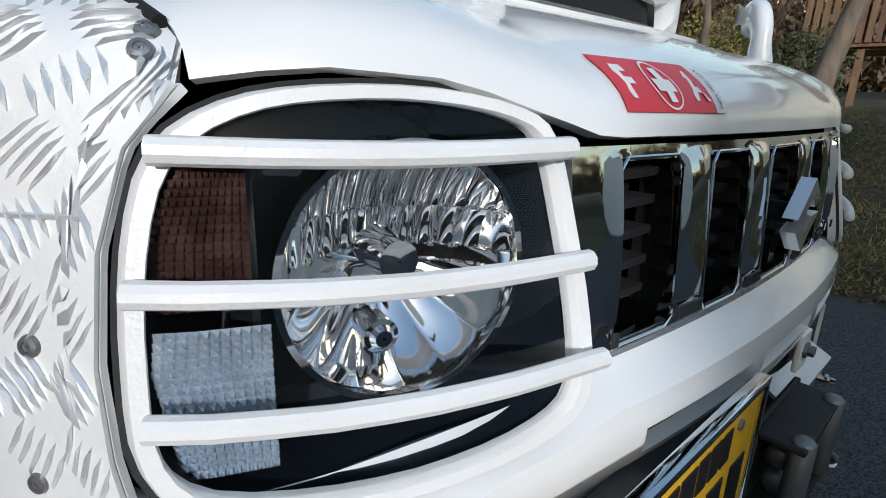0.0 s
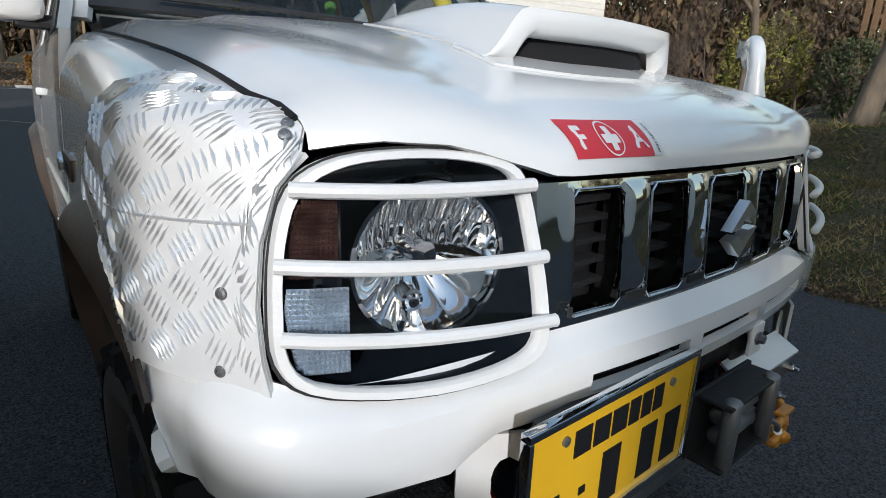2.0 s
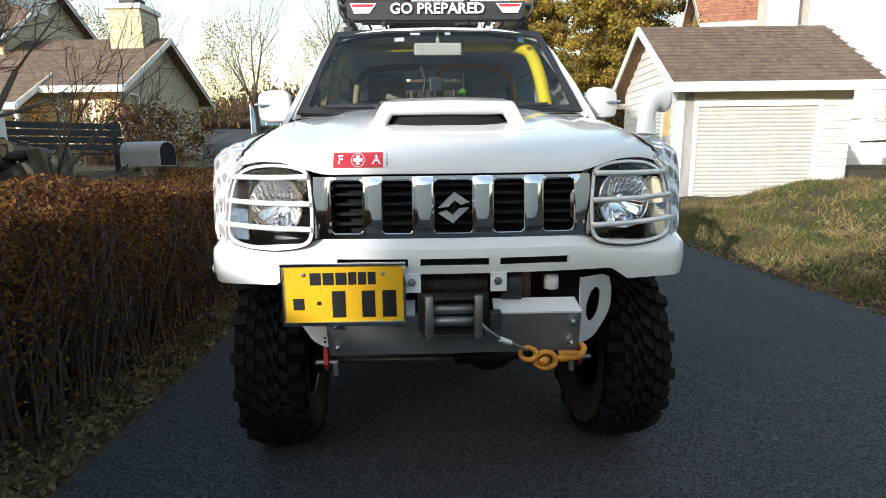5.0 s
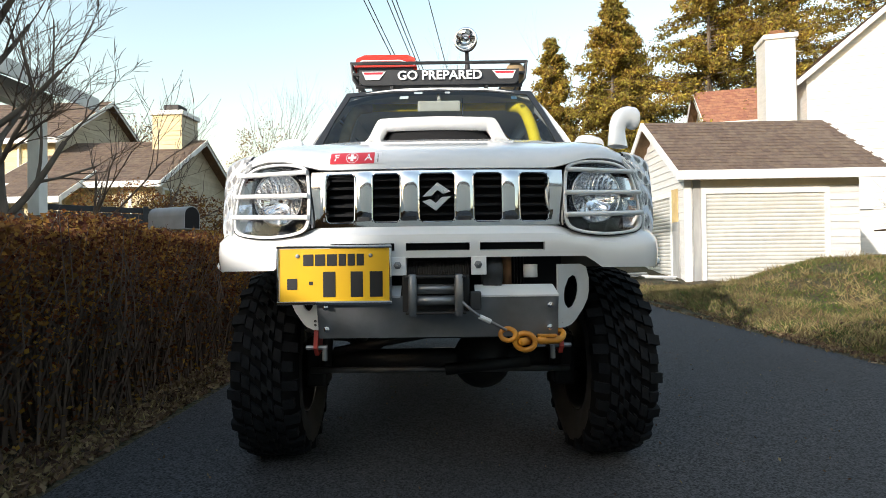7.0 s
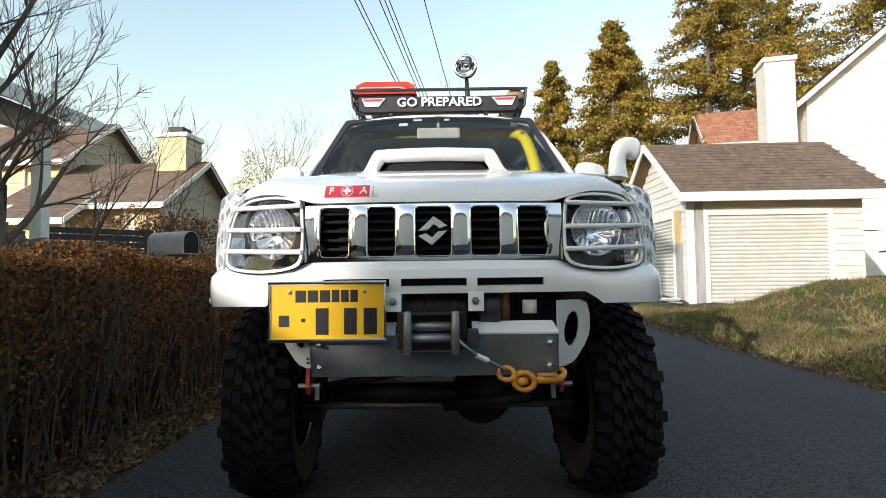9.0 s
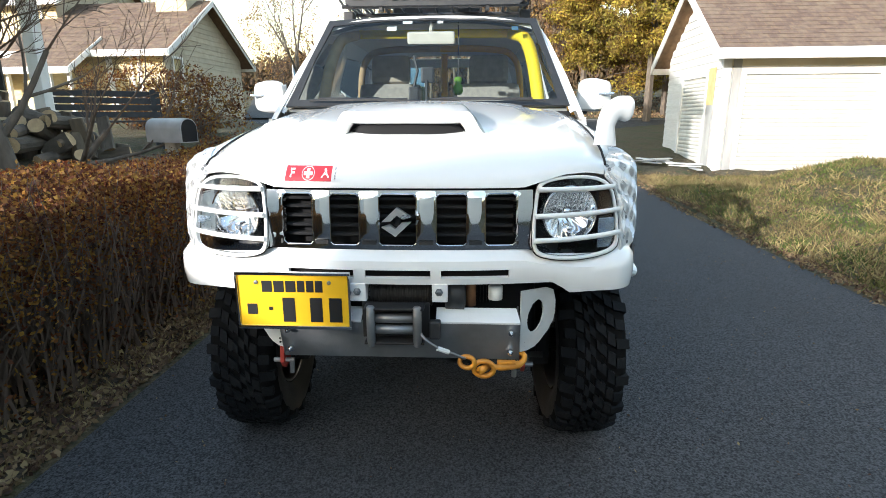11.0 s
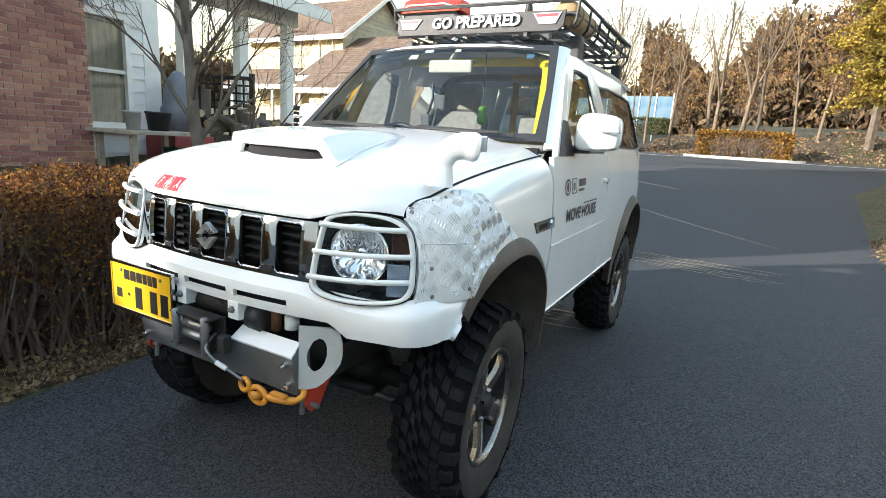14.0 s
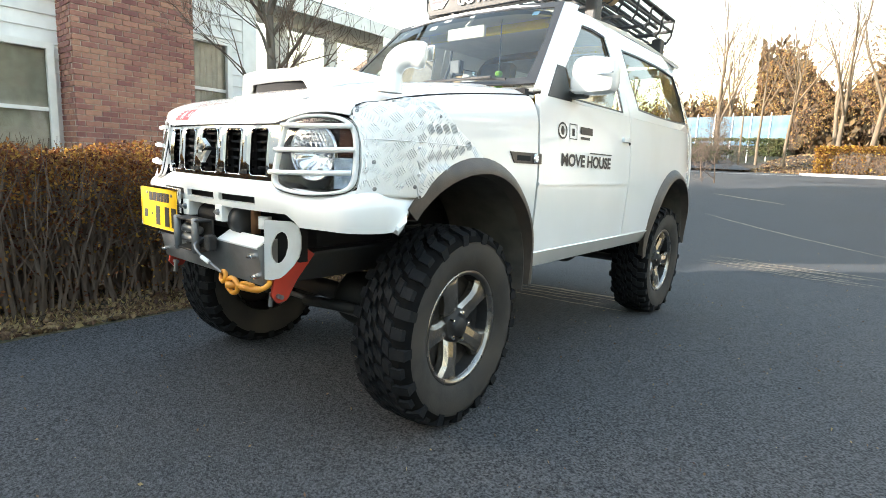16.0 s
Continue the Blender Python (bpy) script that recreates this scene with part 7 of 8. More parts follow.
for k in range(4):
    x0, x1 = 0.05 + 1.03 * k, 1.05 + 1.03 * k
    for za, zb in ((0.12, 0.9), (0.9, 0.12)):
        p = part("brace", tubed([(x0, 0.05, za), (x1, 0.05, zb)], 0.022, 4), WOOD_GREY, deck)
        p.matrix_basis = DM

# ---- cabin and slatted deck on the upper bank ----
cabin = thing("cream_cabin", "pale cream boarded cabin on the upper bank", "house")
CM = pose(11.2, 0.35, 1.05, 0, 0, -88)
gabled(cabin, CM, 6.0, 5.0, 3.2, 4.8, SIDING_CREAM_LIGHT, "cream boarded wall", ridge_x=True, roofm=SHINGLE, board=0.14, holes=((1.2, 2.0, 0.9, 2.1),))
window(cabin, CM, 1.2, 2.0, 0.9, 2.1, -0.02)
for x in (0.25, 0.55, 0.85):
    p = part("vent_pipe", tubed([(x, -0.10, 0.3), (x, -0.10, 0.95), (x + 0.12, -0.12, 0.98)], 0.03, 8), WOOD_GREY, cabin)
    p.matrix_basis = CM
sdeck = thing("slatted_balcony", "brown slatted timber balcony on posts", "balcony")
SD = pose(10.2, 2.15, 1.05, 0, 0, -85)
for k in range(13):
    p = part("slat", boxed((k * 0.125, 0, 1.10), (k * 0.125 + 0.085, 0.03, 2.35)), WOOD, sdeck)
    p.matrix_basis = SD
for z in (1.04, 1.65, 2.3):
    p = part("beam", boxed((-0.05, 0.035, z), (1.65, 0.10, z + 0.10)), WOOD, sdeck)
    p.matrix_basis = SD
for x in (0.0, 0.8, 1.55):
    p = part("post", boxed((x, 0.11, -0.6), (x + 0.1, 0.21, 2.4)), WOOD, sdeck)
    p.matrix_basis = SD
for k in range(9):
    p = part("floor_plank", boxed((-0.05, 0.12 + 0.15 * k, 1.0), (1.65, 0.12 + 0.15 * k + 0.135, 1.04)), WOOD, sdeck)
    p.matrix_basis = SD

# ---- brick-chimney house on the hedge side ----
near = thing("brick_chimney_house", "white boarded house with a broad red brick chimney and porch", "house")
NM = pose(-5.75, -4.7, 0.55, 0, 0, 90)
# local x = along +y, local -y = towards the lane (+x)
bm = boxed((2.2, 0.01, -0.6), (7.7, 6.0, 6.0))
w = part("wall", bm, SIDING_G, near, "pale boarded wall")
w.matrix_basis = NM
for q in ([(1.9, -0.4, 5.78), (8.1, -0.4, 5.78), (8.1, 3.0, 9.0), (1.9, 3.0, 9.0)], [(8.1, 6.4, 5.78), (1.9, 6.4, 5.78), (1.9, 3.0, 9.0), (8.1, 3.0, 9.0)]):
    slab(near, "main_roof", q, 0.12, SHINGLE_D, NM, "dark shingled main roof")
for x in (2.22, 7.68):
    slab(near, "gable_wall", [(x, 0.0, 6.0), (x, 6.0, 6.0), (x, 3.0, 8.9)], 0.02, SIDING_G, NM)
HOLES = ((3.72, 5.14, 0.08, 1.56), (6.62, 7.30, 0.60, 2.0))
siding(near, NM, 2.2, 7.7, -0.2, 5.9, 0.16, SIDING_G, 0.0, holes=HOLES)
window(near, NM, 3.72, 5.14, 0.08, 1.56, -0.055, curtain=CREAM, bars=(1, 2), depth=0.042)
window(near, NM, 6.62, 7.30, 0.60, 2.0, -0.055, bars=(1, 2), curtain=CREAM, depth=0.042)
cb = slab(near, "corner_board", [(7.52, -0.03, -0.3), (7.74, -0.03, -0.3), (7.74, -0.03, 5.4), (7.52, -0.03, 5.4)], -0.03, TRIM_W, NM)
# chimney stack: mortar core with separate bricks
stack = part("chimney", boxed((5.22, -0.50, -0.7), (6.55, 0.02, 6.2)), MORTAR, near, "red brick chimney stack")
stack.matrix_basis = NM
# porch
for x in (8.5, 9.55, 10.6):
    p = part("porch_post", boxed((x - 0.09, 0.42, -0.1), (x + 0.09, 0.60, 2.75), bevel=0.01), TRIM_W, near, "")
    p.matrix_basis = NM
p = part("porch_beam", boxed((7.7, 0.38, 2.55), (10.75, 0.62, 2.85)), TRIM_W, near)
p.matrix_basis = NM
q = [(7.3, -0.05, 2.80), (11.1, -0.05, 2.80), (11.1, 2.4, 3.65), (7.3, 2.4, 3.65)]
slab(near, "porch_roof", q, 0.10, SHINGLE_D, NM, "dark shingled porch roof")
slab(near, "porch_fascia", [(7.3, -0.08, 2.68), (11.12, -0.08, 2.68), (11.12, -0.08, 2.90), (7.3, -0.08, 2.90)], 0.03, TRIM_W, NM)
p = part("porch_floor", boxed((7.7, 0.3, -0.5), (10.9, 3.0, -0.02)), WOOD, near)
p.matrix_basis = NM

# ---- cream house across the gardens ----
cream = thing("cream_house", "cream boarded two-storey house with brown shingle roofs and chimney", "house")


def end_gable(parent, m, L, D, eave, ridge, material, board=0.2, holes=()):
    """Boards on the gable end towards local +x of a block whose ridge runs along local x."""
    def span(z):
        if z < eave:
            return 0.0, D
        k = (z - eave) / (ridge - eave) * D / 2
        return k, D - k
    siding(parent, m @ pose(L, 0, 0, 0, 0, 90), 0, D, -0.2, ridge - 0.05, board, material, -0.002, span, holes=holes)


# low wing: its front slope comes down towards the lane, its gable end looks across the hedge
WING = pose(-14.6, 15.5, 0.0, 0, 0, -3)
gabled(cream, WING, 5.0, 5.2, 3.55, 5.25, SIDING_Y, "cream boarded wing", ridge_x=True, rows=18, cols=26, board=0.17, holes=((3.15, 3.95, 1.75, 3.3),), over=0.45)
# gable end in the darker siding: its shade is put into the colour
end_gable(cream, WING, 5.0, 5.2, 3.55, 5.25, SIDING_Y_SHADE, 0.17, holes=((0.35, 0.95, 1.8, 3.25),))
window(cream, WING, 3.15, 3.95, 1.75, 3.3, -0.02, bars=(1, 2))
window(cream, WING @ pose(5.0, 0, 0, 0, 0, 90), 0.35, 0.95, 1.8, 3.25, -0.02, bars=(1, 2))
for x in (0.02, 3.02, 4.1):
    slab(cream, "corner_board", [(x, -0.05, 0), (x + 0.12, -0.05, 0), (x + 0.12, -0.05, 3.5), (x, -0.05, 3.5)], -0.03, TRIM_W, WING)
# bay with its own lower eave
BAY = [(0.4, -1.35, 2.72), (2.75, -1.35, 2.72), (2.75, 0.15, 3.72), (0.4, 0.15, 3.72)]
slab(cream, "bay_roof", BAY, 0.07, WOOD, WING)
shingles(cream, [Vector(p) + Vector((0, 0, 0.085)) for p in BAY], 8, 14, SHINGLE, WING)
slab(cream, "bay_fascia", [(0.35, -1.38, 2.60), (2.80, -1.38, 2.60), (2.80, -1.38, 2.80), (0.35, -1.38, 2.80)], 0.03, TRIM_W, WING)
slab(cream, "bay_rake", [(2.80, -1.38, 2.62), (2.80, 0.2, 3.68), (2.80, 0.2, 3.86), (2.80, -1.38, 2.82)], 0.03, TRIM_W, WING)
p = part("bay_wall", boxed((0.9, -1.0, 0), (1.9, 0.0, 2.95)), SIDING_Y, cream)
p.matrix_basis = WING
for x in (0.55, 1.95, 2.6):
    p = part("bay_post", boxed((x - 0.05, -1.2, 0), (x + 0.05, -1.1, 2.85)), TRIM_W, cream)
    p.matrix_basis = WING
# boarded chimney on the ridge
cc2 = part("chimney", boxed((3.75, 1.9, 2), (4.85, 3.0, 6.15), bevel=0.01), SIDING_Y, cream, "cream boarded chimney")
cc2.matrix_basis = WING
part("chimney_cap", boxed((3.66, 1.81, 6.15), (4.94, 3.09, 6.32), bevel=0.02), TRIM_W, cc2)
part("chimney_pot", boxed((4.0, 2.15, 6.32), (4.6, 2.75, 6.62), bevel=0.04), STEEL_DARK, cc2)
siding(cream, WING, 3.74, 4.86, 4.2, 6.15, 0.17, SIDING_Y, 1.898)
# chimney side away from the sun, shade in its board colour
siding(cream, WING @ pose(4.85, 0, 0, 0, 0, 90), 1.89, 3.01, 4.4, 6.15, 0.17, SIDING_Y_SHADE, -0.002)
# two-storey block with its gable end across the hedge
UP = pose(-20.3, 17.4, 0.0, 0, 0, -3)
gabled(cream, UP, 6.0, 5.2, 5.45, 7.35, SIDING_Y, "cream boarded upper storey", ridge_x=True, rows=18, cols=24, board=0.18, holes=((4.6, 5.5, 4.0, 5.2), (2.6, 3.5, 4.0, 5.2), (4.3, 5.3, 0.9, 2.6)), over=0.4)
end_gable(cream, UP, 6.0, 5.2, 5.45, 7.35, SIDING_Y_SHADE, 0.18)
window(cream, UP, 4.6, 5.5, 4.0, 5.2, -0.02, bars=(2, 1), curtain=CREAM)
window(cream, UP, 2.6, 3.5, 4.0, 5.2, -0.02, bars=(2, 1), curtain=CREAM)
window(cream, UP, 4.3, 5.3, 0.9, 2.6, -0.02, bars=(2, 1), curtain=CREAM)
SKIRT = [(-0.3, -1.5, 3.0), (6.1, -1.5, 3.0), (6.1, 0.0, 3.85), (-0.3, 0.0, 3.85)]
slab(cream, "skirt_roof", SKIRT, 0.07, WOOD, UP)
shingles(cream, [Vector(p) + Vector((0, 0, 0.085)) for p in SKIRT], 8, 26, SHINGLE, UP)
slab(cream, "skirt_fascia", [(-0.3, -1.53, 2.88), (6.15, -1.53, 2.88), (6.15, -1.53, 3.08), (-0.3, -1.53, 3.08)], 0.03, TRIM_W, UP)
for x in lin(0.3, 5.9, 4):
    p = part("veranda_post", boxed((x, -1.45, 0), (x + 0.12, -1.33, 3.0)), TRIM_W, cream)
    p.matrix_basis = UP

# ---- things in the gardens ----
mailbox = thing("mailbox", "grey metal mailbox with an open dark mouth on a post", "mailbox")
prof = [(-0.085, 0.0), (0.085, 0.0), (0.085, 0.12)] + [(0.085 * math.cos(t), 0.12 + 0.085 * math.sin(t)) for t in lin(0, math.pi, 10)][1:] + [(-0.085, 0.12)]
MB = pose(-2.42, 2.55, 1.06, 0, 0, 68)
b = part("body", extrude_poly([(x, -0.22, z) for x, z in prof], (0, 0.44, 0)), MAIL_GREY, mailbox, "", True)
b.matrix_basis = MB
# flat black sheet in place of the mailbox's shaded inside
b2 = part("mouth", extrude_poly([(x * 0.9, -0.224, 0.008 + z * 0.92) for x, z in prof], (0, 0.004, 0)), BLACK_VOID, mailbox)
b2.matrix_basis = MB
part("post", boxed((-2.47, 2.50, 0.2), (-2.37, 2.60, 1.06), bevel=0.008), WOOD_GREY, mailbox)

bench = thing("garden_bench", "dark slatted garden bench", "bench")
BM_ = pose(-6.35, 5.9, ground_z(-6.0, 5.9), 0, 0, 42)
for k in range(4):
    p = part("back_slat", boxed((0, 0.30 + 0.02 * k, 0.48 + 0.115 * k), (1.75, 0.33 + 0.02 * k, 0.575 + 0.115 * k), bevel=0.006), BLACK_WOOD, bench)
    p.matrix_basis = BM_
for k in range(4):
    p = part("seat_slat", boxed((0, -0.12 + 0.1 * k, 0.40), (1.75, -0.03 + 0.1 * k, 0.43), bevel=0.006), BLACK_WOOD, bench)
    p.matrix_basis = BM_
for x in (0.06, 1.60):
    for y in (-0.10, 0.32):
        p = part("leg", boxed((x, y, -0.05), (x + 0.08, y + 0.06, 0.40 if y < 0 else 0.95), bevel=0.006), BLACK_WOOD, bench)
        p.matrix_basis = BM_
for k in range(58):
    lr = random.Random(k)
    row, col = divmod(k, 15)
    L, r = lr.uniform(0.32, 0.62), lr.uniform(0.05, 0.105)
    cx, cy = -6.25 + 0.11 * col + lr.uniform(-0.10, 0.10), 3.80 + 0.085 * col + lr.uniform(-0.22, 0.22)
    stood = lr.random() < 0.3
    turn = (lr.uniform(-14, 14), lr.uniform(-18, 18), 0) if stood else (lr.uniform(-30, 30), lr.uniform(62, 118), lr.uniform(-95, 10))
    log = thing("firewood_log", "rough split firewood log in an untidy heap", "log", pose(cx, cy, ground_z(cx, cy) + (L * 0.45 if stood else 0.08) + 0.15 * row, *turn), group="firewood heap")
    cut = lr.random() < 0.45
    bm = revolve(bmesh.new(), [(r * 0.96, -L / 2), (r, -L / 2 + 0.02), (r * 1.03, 0.0), (r * 1.0, L / 2 - 0.02), (r * 0.95, L / 2)], None, 11)
    for v in bm.verts:
        v.co.x *= 1 + 0.2 * noise.noise((v.co.x * 9 + k, v.co.y * 9, v.co.z * 2))
        if cut:
            v.co.y = max(v.co.y, -r * 0.15)
    part("bark", bm, BARK if k % 3 else BARK_PALE, log)
    for z in (-L / 2, L / 2):
        bm = bmesh.new()
        bm.faces.new([bm.verts.new((r * 0.93 * math.cos(t), max(r * 0.93 * math.sin(t), -r * 0.14 if cut else -1), z * 0.998)) for t in (2 * math.pi * i / 11 for i in range(11))])
        part("cut_face", bm, WOOD_PALE, log)
grill = thing("covered_barbecue", "barbecue under a grey tarpaulin cover", "barbecue")
bm = bmesh.new()
bmesh.ops.create_uvsphere(bm, u_segments=24, v_segments=16, radius=1)
for v in bm.verts:
    k = 1 + 0.10 * noise.noise((v.co.x * 2.5, v.co.y * 2.5, v.co.z * 1.2))
    x, y, z = v.co * k
    w_ = 1.0 + 0.25 * (z < 0)
    v.co = Vector((x * 0.19 * w_, y * 0.20 * w_, 0.42 + z * 0.42))
part("cover", bm, GREY_COVER, grill, "", True)
grill.matrix_basis = pose(-5.35, 3.05, ground_z(-5.35, 3.05) + 0.35)
stand = thing("barbecue_stand", "red and dark garden stand under the covered barbecue", "stand")
part("body", boxed((-5.68, 2.75, ground_z(-5.35, 3.05) - 0.1), (-5.05, 3.35, ground_z(-5.35, 3.05) + 0.36), bevel=0.03), RED_DARK, stand)
tray = thing("garden_table", "pale garden table with pots beside the brick chimney", "table")
part("top", boxed((-5.2, 1.75, 1.12), (-4.35, 2.75, 1.16), bevel=0.008), WOOD_GREY, tray)
for x, y in ((-5.1, 1.85), (-4.45, 1.85), (-5.1, 2.65), (-4.45, 2.65)):
    part("leg", boxed((x - 0.03, y - 0.03, 0.3), (x + 0.03, y + 0.03, 1.12)), WOOD_GREY, tray)
for x, y, r, h, m in ((-4.6, 1.95, 0.085, 0.19, GREY_POT), (-4.75, 2.35, 0.14, 0.20, BLACK_PLASTIC)):
    pot = thing("plant_pot", "plain grey plant pot standing on the garden table", "pot")
    part("body", revolve(bmesh.new(), [(0.01, 0.0), (r * 0.8, 0.0), (r, h), (r * 1.08, h), (r * 1.08, h + 0.02), (r * 0.9, h + 0.02), (r * 0.85, h * 0.7), (0.01, h * 0.7)], Matrix.Translation((x, y, 1.161)), 20), m, pot, "", True)

# dark lattice and stair rail at the porch
lattice = thing("lattice_panel", "dark brown wooden lattice panel beside the porch steps", "lattice")
for z in (0.0, 0.95):
    p = part("rail", boxed((0, -0.03, z), (1.25, 0.03, z + 0.06)), STEEL_DARK, lattice)
for x in (0.0, 1.19):
    p = part("post", boxed((x, -0.035, -0.35), (x + 0.07, 0.035, 1.06)), STEEL_DARK, lattice)
for k in range(9):
    part("lath", boxed((0.07 + 0.125 * k, -0.012, 0.06), (0.10 + 0.125 * k, -0.002, 0.95)), STEEL_DARK, lattice)
for k in range(7):
    part("lath", boxed((0.07, 0.0, 0.10 + 0.125 * k), (1.19, 0.010, 0.13 + 0.125 * k)), STEEL_DARK, lattice)
lattice.matrix_basis = pose(-6.9, 4.15, ground_z(-6.9, 4.15) + 0.25, 0, 0, 25)

tub = thing("plastic_tub", "dark green plastic tub on the ground by the porch", "tub")
part("body", revolve(bmesh.new(), [(0.01, 0), (0.15, 0), (0.19, 0.26), (0.205, 0.26), (0.205, 0.28), (0.18, 0.28), (0.14, 0.02), (0.01, 0.02)], Matrix.Translation((-4.95, 2.75, ground_z(-4.95, 2.75) + 0.02)), 20), GREEN_TUB, tub, "", True)
# kerb of the island at the junction
kerb = grid(lambda u, v: Vector((-0.75 + 4.4 * u, 22.90 + 0.5 * (2 * u - 1) ** 4 + 0.10 * v, road_z(22.9) + 0.13)), lin(0, 1, 24), [0, 1], thick=0.2)
tagged(link("island_kerb", kerb, WEATHERED_GREY), "pale concrete kerb round the island hedge", "kerb", kind="structure")
# grey boards and rubble at the garage foot
jr = random.Random(8)
for k in range(9):
    x, y = 4.35 + jr.uniform(-0.25, 0.5), 9.0 + jr.uniform(-0.3, 1.4)
    b = thing("loose_board", "weathered grey board lying at the garage foot", "board", pose(x, y, ground_z(x, y) + 0.035 + 0.006 * k, 0, jr.uniform(-3, 3), jr.uniform(0, 180)), "loose boards")
    part("plank", boxed((-jr.uniform(0.2, 0.45), -0.06, 0), (jr.uniform(0.2, 0.45), 0.06, 0.025), bevel=0.004), TRIM_W if k % 3 == 0 else WEATHERED_GREY, b)

# fence of pale blue sheets beyond the junction
bf = thing("blue_sheet_fence", "pale blue sheet fence with posts beyond the trees", "fence")
for k in range(9):
    p = part("sheet", boxed((0, 0, 0), (1.05, 0.03, 1.9)), BLUE_SHEET, bf)
    p.matrix_basis = pose(-13.0 + 1.1 * k, 38.5 - 0.06 * k, 3.0, 0, 0, -3)
for k in range(10):
    p = part("post", boxed((0, -0.05, -1.4), (0.06, 0.0, 2.1)), TRIM_W, bf)
    p.matrix_basis = pose(-13.05 + 1.1 * k, 38.5 - 0.06 * k, 3.0, 0, 0, -3)

# overhead wires
for k, (x0, x1, z) in enumerate(((-3.3, 1.9, 9.0), (-3.2, 2.05, 9.05), (-2.75, 2.5, 9.3), (-2.6, 2.65, 9.3), (-2.5, 2.8, 9.35), (-1.6, 3.5, 9.9))):
    pts = [(x0 + (x1 - x0) * t, 4 + 46 * t, z - 1.1 * math.sin(t * math.pi)) for t in lin(0, 1, 16)]
    ob = link("overhead_wire", tubed(pts, 0.016, 5), INK)
    tagged(ob, "thin black overhead cable", "cable", "overhead wires")

# unseen house added behind the camera to shade the lane
rear = thing("shade_house", "plain white boarded house, unseen, added to shade the lane", "house")
RM = pose(BLOCK_X, -18.0, 0.0)
gabled(rear, RM, 18.0, 6.0, 5.6, 7.4, SIDING_W, "white boarded wall", ridge_x=True, rows=6, cols=10, board=0.4, over=0.03)
w = part("lane_side_wall", boxed((0, 6.0, -0.5), (18.0, 6.02, 5.6)), SIDING_W, rear)
w.matrix_basis = RM

# plain boarded wall between the two houses, unseen, added to block low sun
gw = thing("shade_wall", "plain grey boarded wall, unseen, added to block low sun", "wall")
for k in range(26):
    b = part("board", boxed((k * 0.15, 0, -0.3), (k * 0.15 + 0.145, 0.03, 1.92 if k < 20 else 2.45)), SIDING_G, gw)
    b.matrix_basis = pose(-4.2, -7.45, 0.55, 0, 0, 90)
for z in (0.4, 1.3):
    p = part("rail", boxed((0, 0.032, z), (3.9, 0.09, z + 0.08)), WOOD_GREY, gw)
    p.matrix_basis = pose(-4.2, -7.45, 0.55, 0, 0, 90)

# ---- plants ----
def hedge(name, label, x0, x1, y0, y1, z0, h, leaves, size, material, twigs=900, wave=0.06, sparse=0.35, seed=3, m=None, crown=0.25):
    r = np.random.default_rng(seed)
    ob = thing(name, label, "hedge", m)
    n = int(leaves * 1.5)
    p = r.random((n, 3))
    # crowd the leaves towards the faces of the clipped block
    f = r.random(n)
    p[:, 0] = np.where(f < 0.42, 1 - np.abs(r.normal(0, 0.10, n)), np.where(f < 0.60, np.abs(r.normal(0, 0.10, n)), p[:, 0]))
    p[:, 2] = np.where((f > 0.60) & (f < 0.92), 1 - np.abs(r.normal(0, 0.09, n)), p[:, 2])
    p = np.clip(p, -0.05, 1.05)
    keep = r.random(n) < np.clip(sparse + (1 - sparse) * np.clip((p[:, 2] - 0.30) * 2.4, 0, 1), 0, 1)
    p = p[keep][:leaves]
    x, y = x0 + (x1 - x0) * p[:, 0], y0 + (y1 - y0) * p[:, 1]
    top = h * (1 + wave * (np.sin(y * 3.1) * 0.5 + np.sin(y * 7.7 + x * 5) * 0.4 + np.sin(x * 9.3 + 1) * 0.3))
    edge = np.minimum(p[:, 0], 1 - p[:, 0])
    top *= 1 - crown * np.clip(0.16 - edge, 0, 1)
    z = z0 + 0.06 + (top - 0.06) * p[:, 2]
    c = np.stack([x + r.normal(0, 0.012, len(x)), y, z + r.normal(0, 0.014, len(x))], 1)
    v, q = leaf_quads(c, size, 0.45, 0.25, 0.62, r)
    tagged(sheet_np("foliage", v.tolist(), q.tolist(), [material], ob), kind="stuff")
    segs = []
    for _ in range(twigs):
        bx, by = r.uniform(x0 + 0.1, x1 - 0.1), r.uniform(y0, y1)
        a = Vector((bx, by, z0 - 0.02))
        b = a + Vector((r.normal(0, 0.08), r.normal(0, 0.08), h * r.uniform(0.35, 0.6)))
        segs.append((a, b, 0.008, 0.005))
        for _ in range(4):
            e = b + Vector((r.normal(0, 0.16), r.normal(0, 0.12), h * r.uniform(0.15, 0.5)))
            e.x = min(x1 + 0.02, max(x0 - 0.02, e.x))
            k = a.lerp(b, r.uniform(0.3, 1.0))
            j = k.lerp(e, 0.5) + Vector((r.normal(0, 0.035), r.normal(0, 0.035), r.normal(0, 0.02)))
            segs += [(k, j, 0.004, 0.003), (j, e, 0.003, 0.0015)]
    v, q = prism_arrays(segs, 3)
    tagged(sheet_np("twig_mass", v, q, [TWIG], ob), kind="stuff")
    return ob


hedge("clipped_hedge", "clipped russet-leaved hedge along the lane, bare at its foot", -2.45, -1.50, -4.2, 3.25, 0.05, 0.93, 100000, 0.022, LEAF_HEDGE, 2400, sparse=0.12)
hedge("golden_hedge", "low golden-brown clipped hedge on the junction island", -0.35, 3.15, 23.2, 24.6, road_z(23.5), 1.15, 9000, 0.09, LEAF_GOLD, 200, seed=5, sparse=0.8)


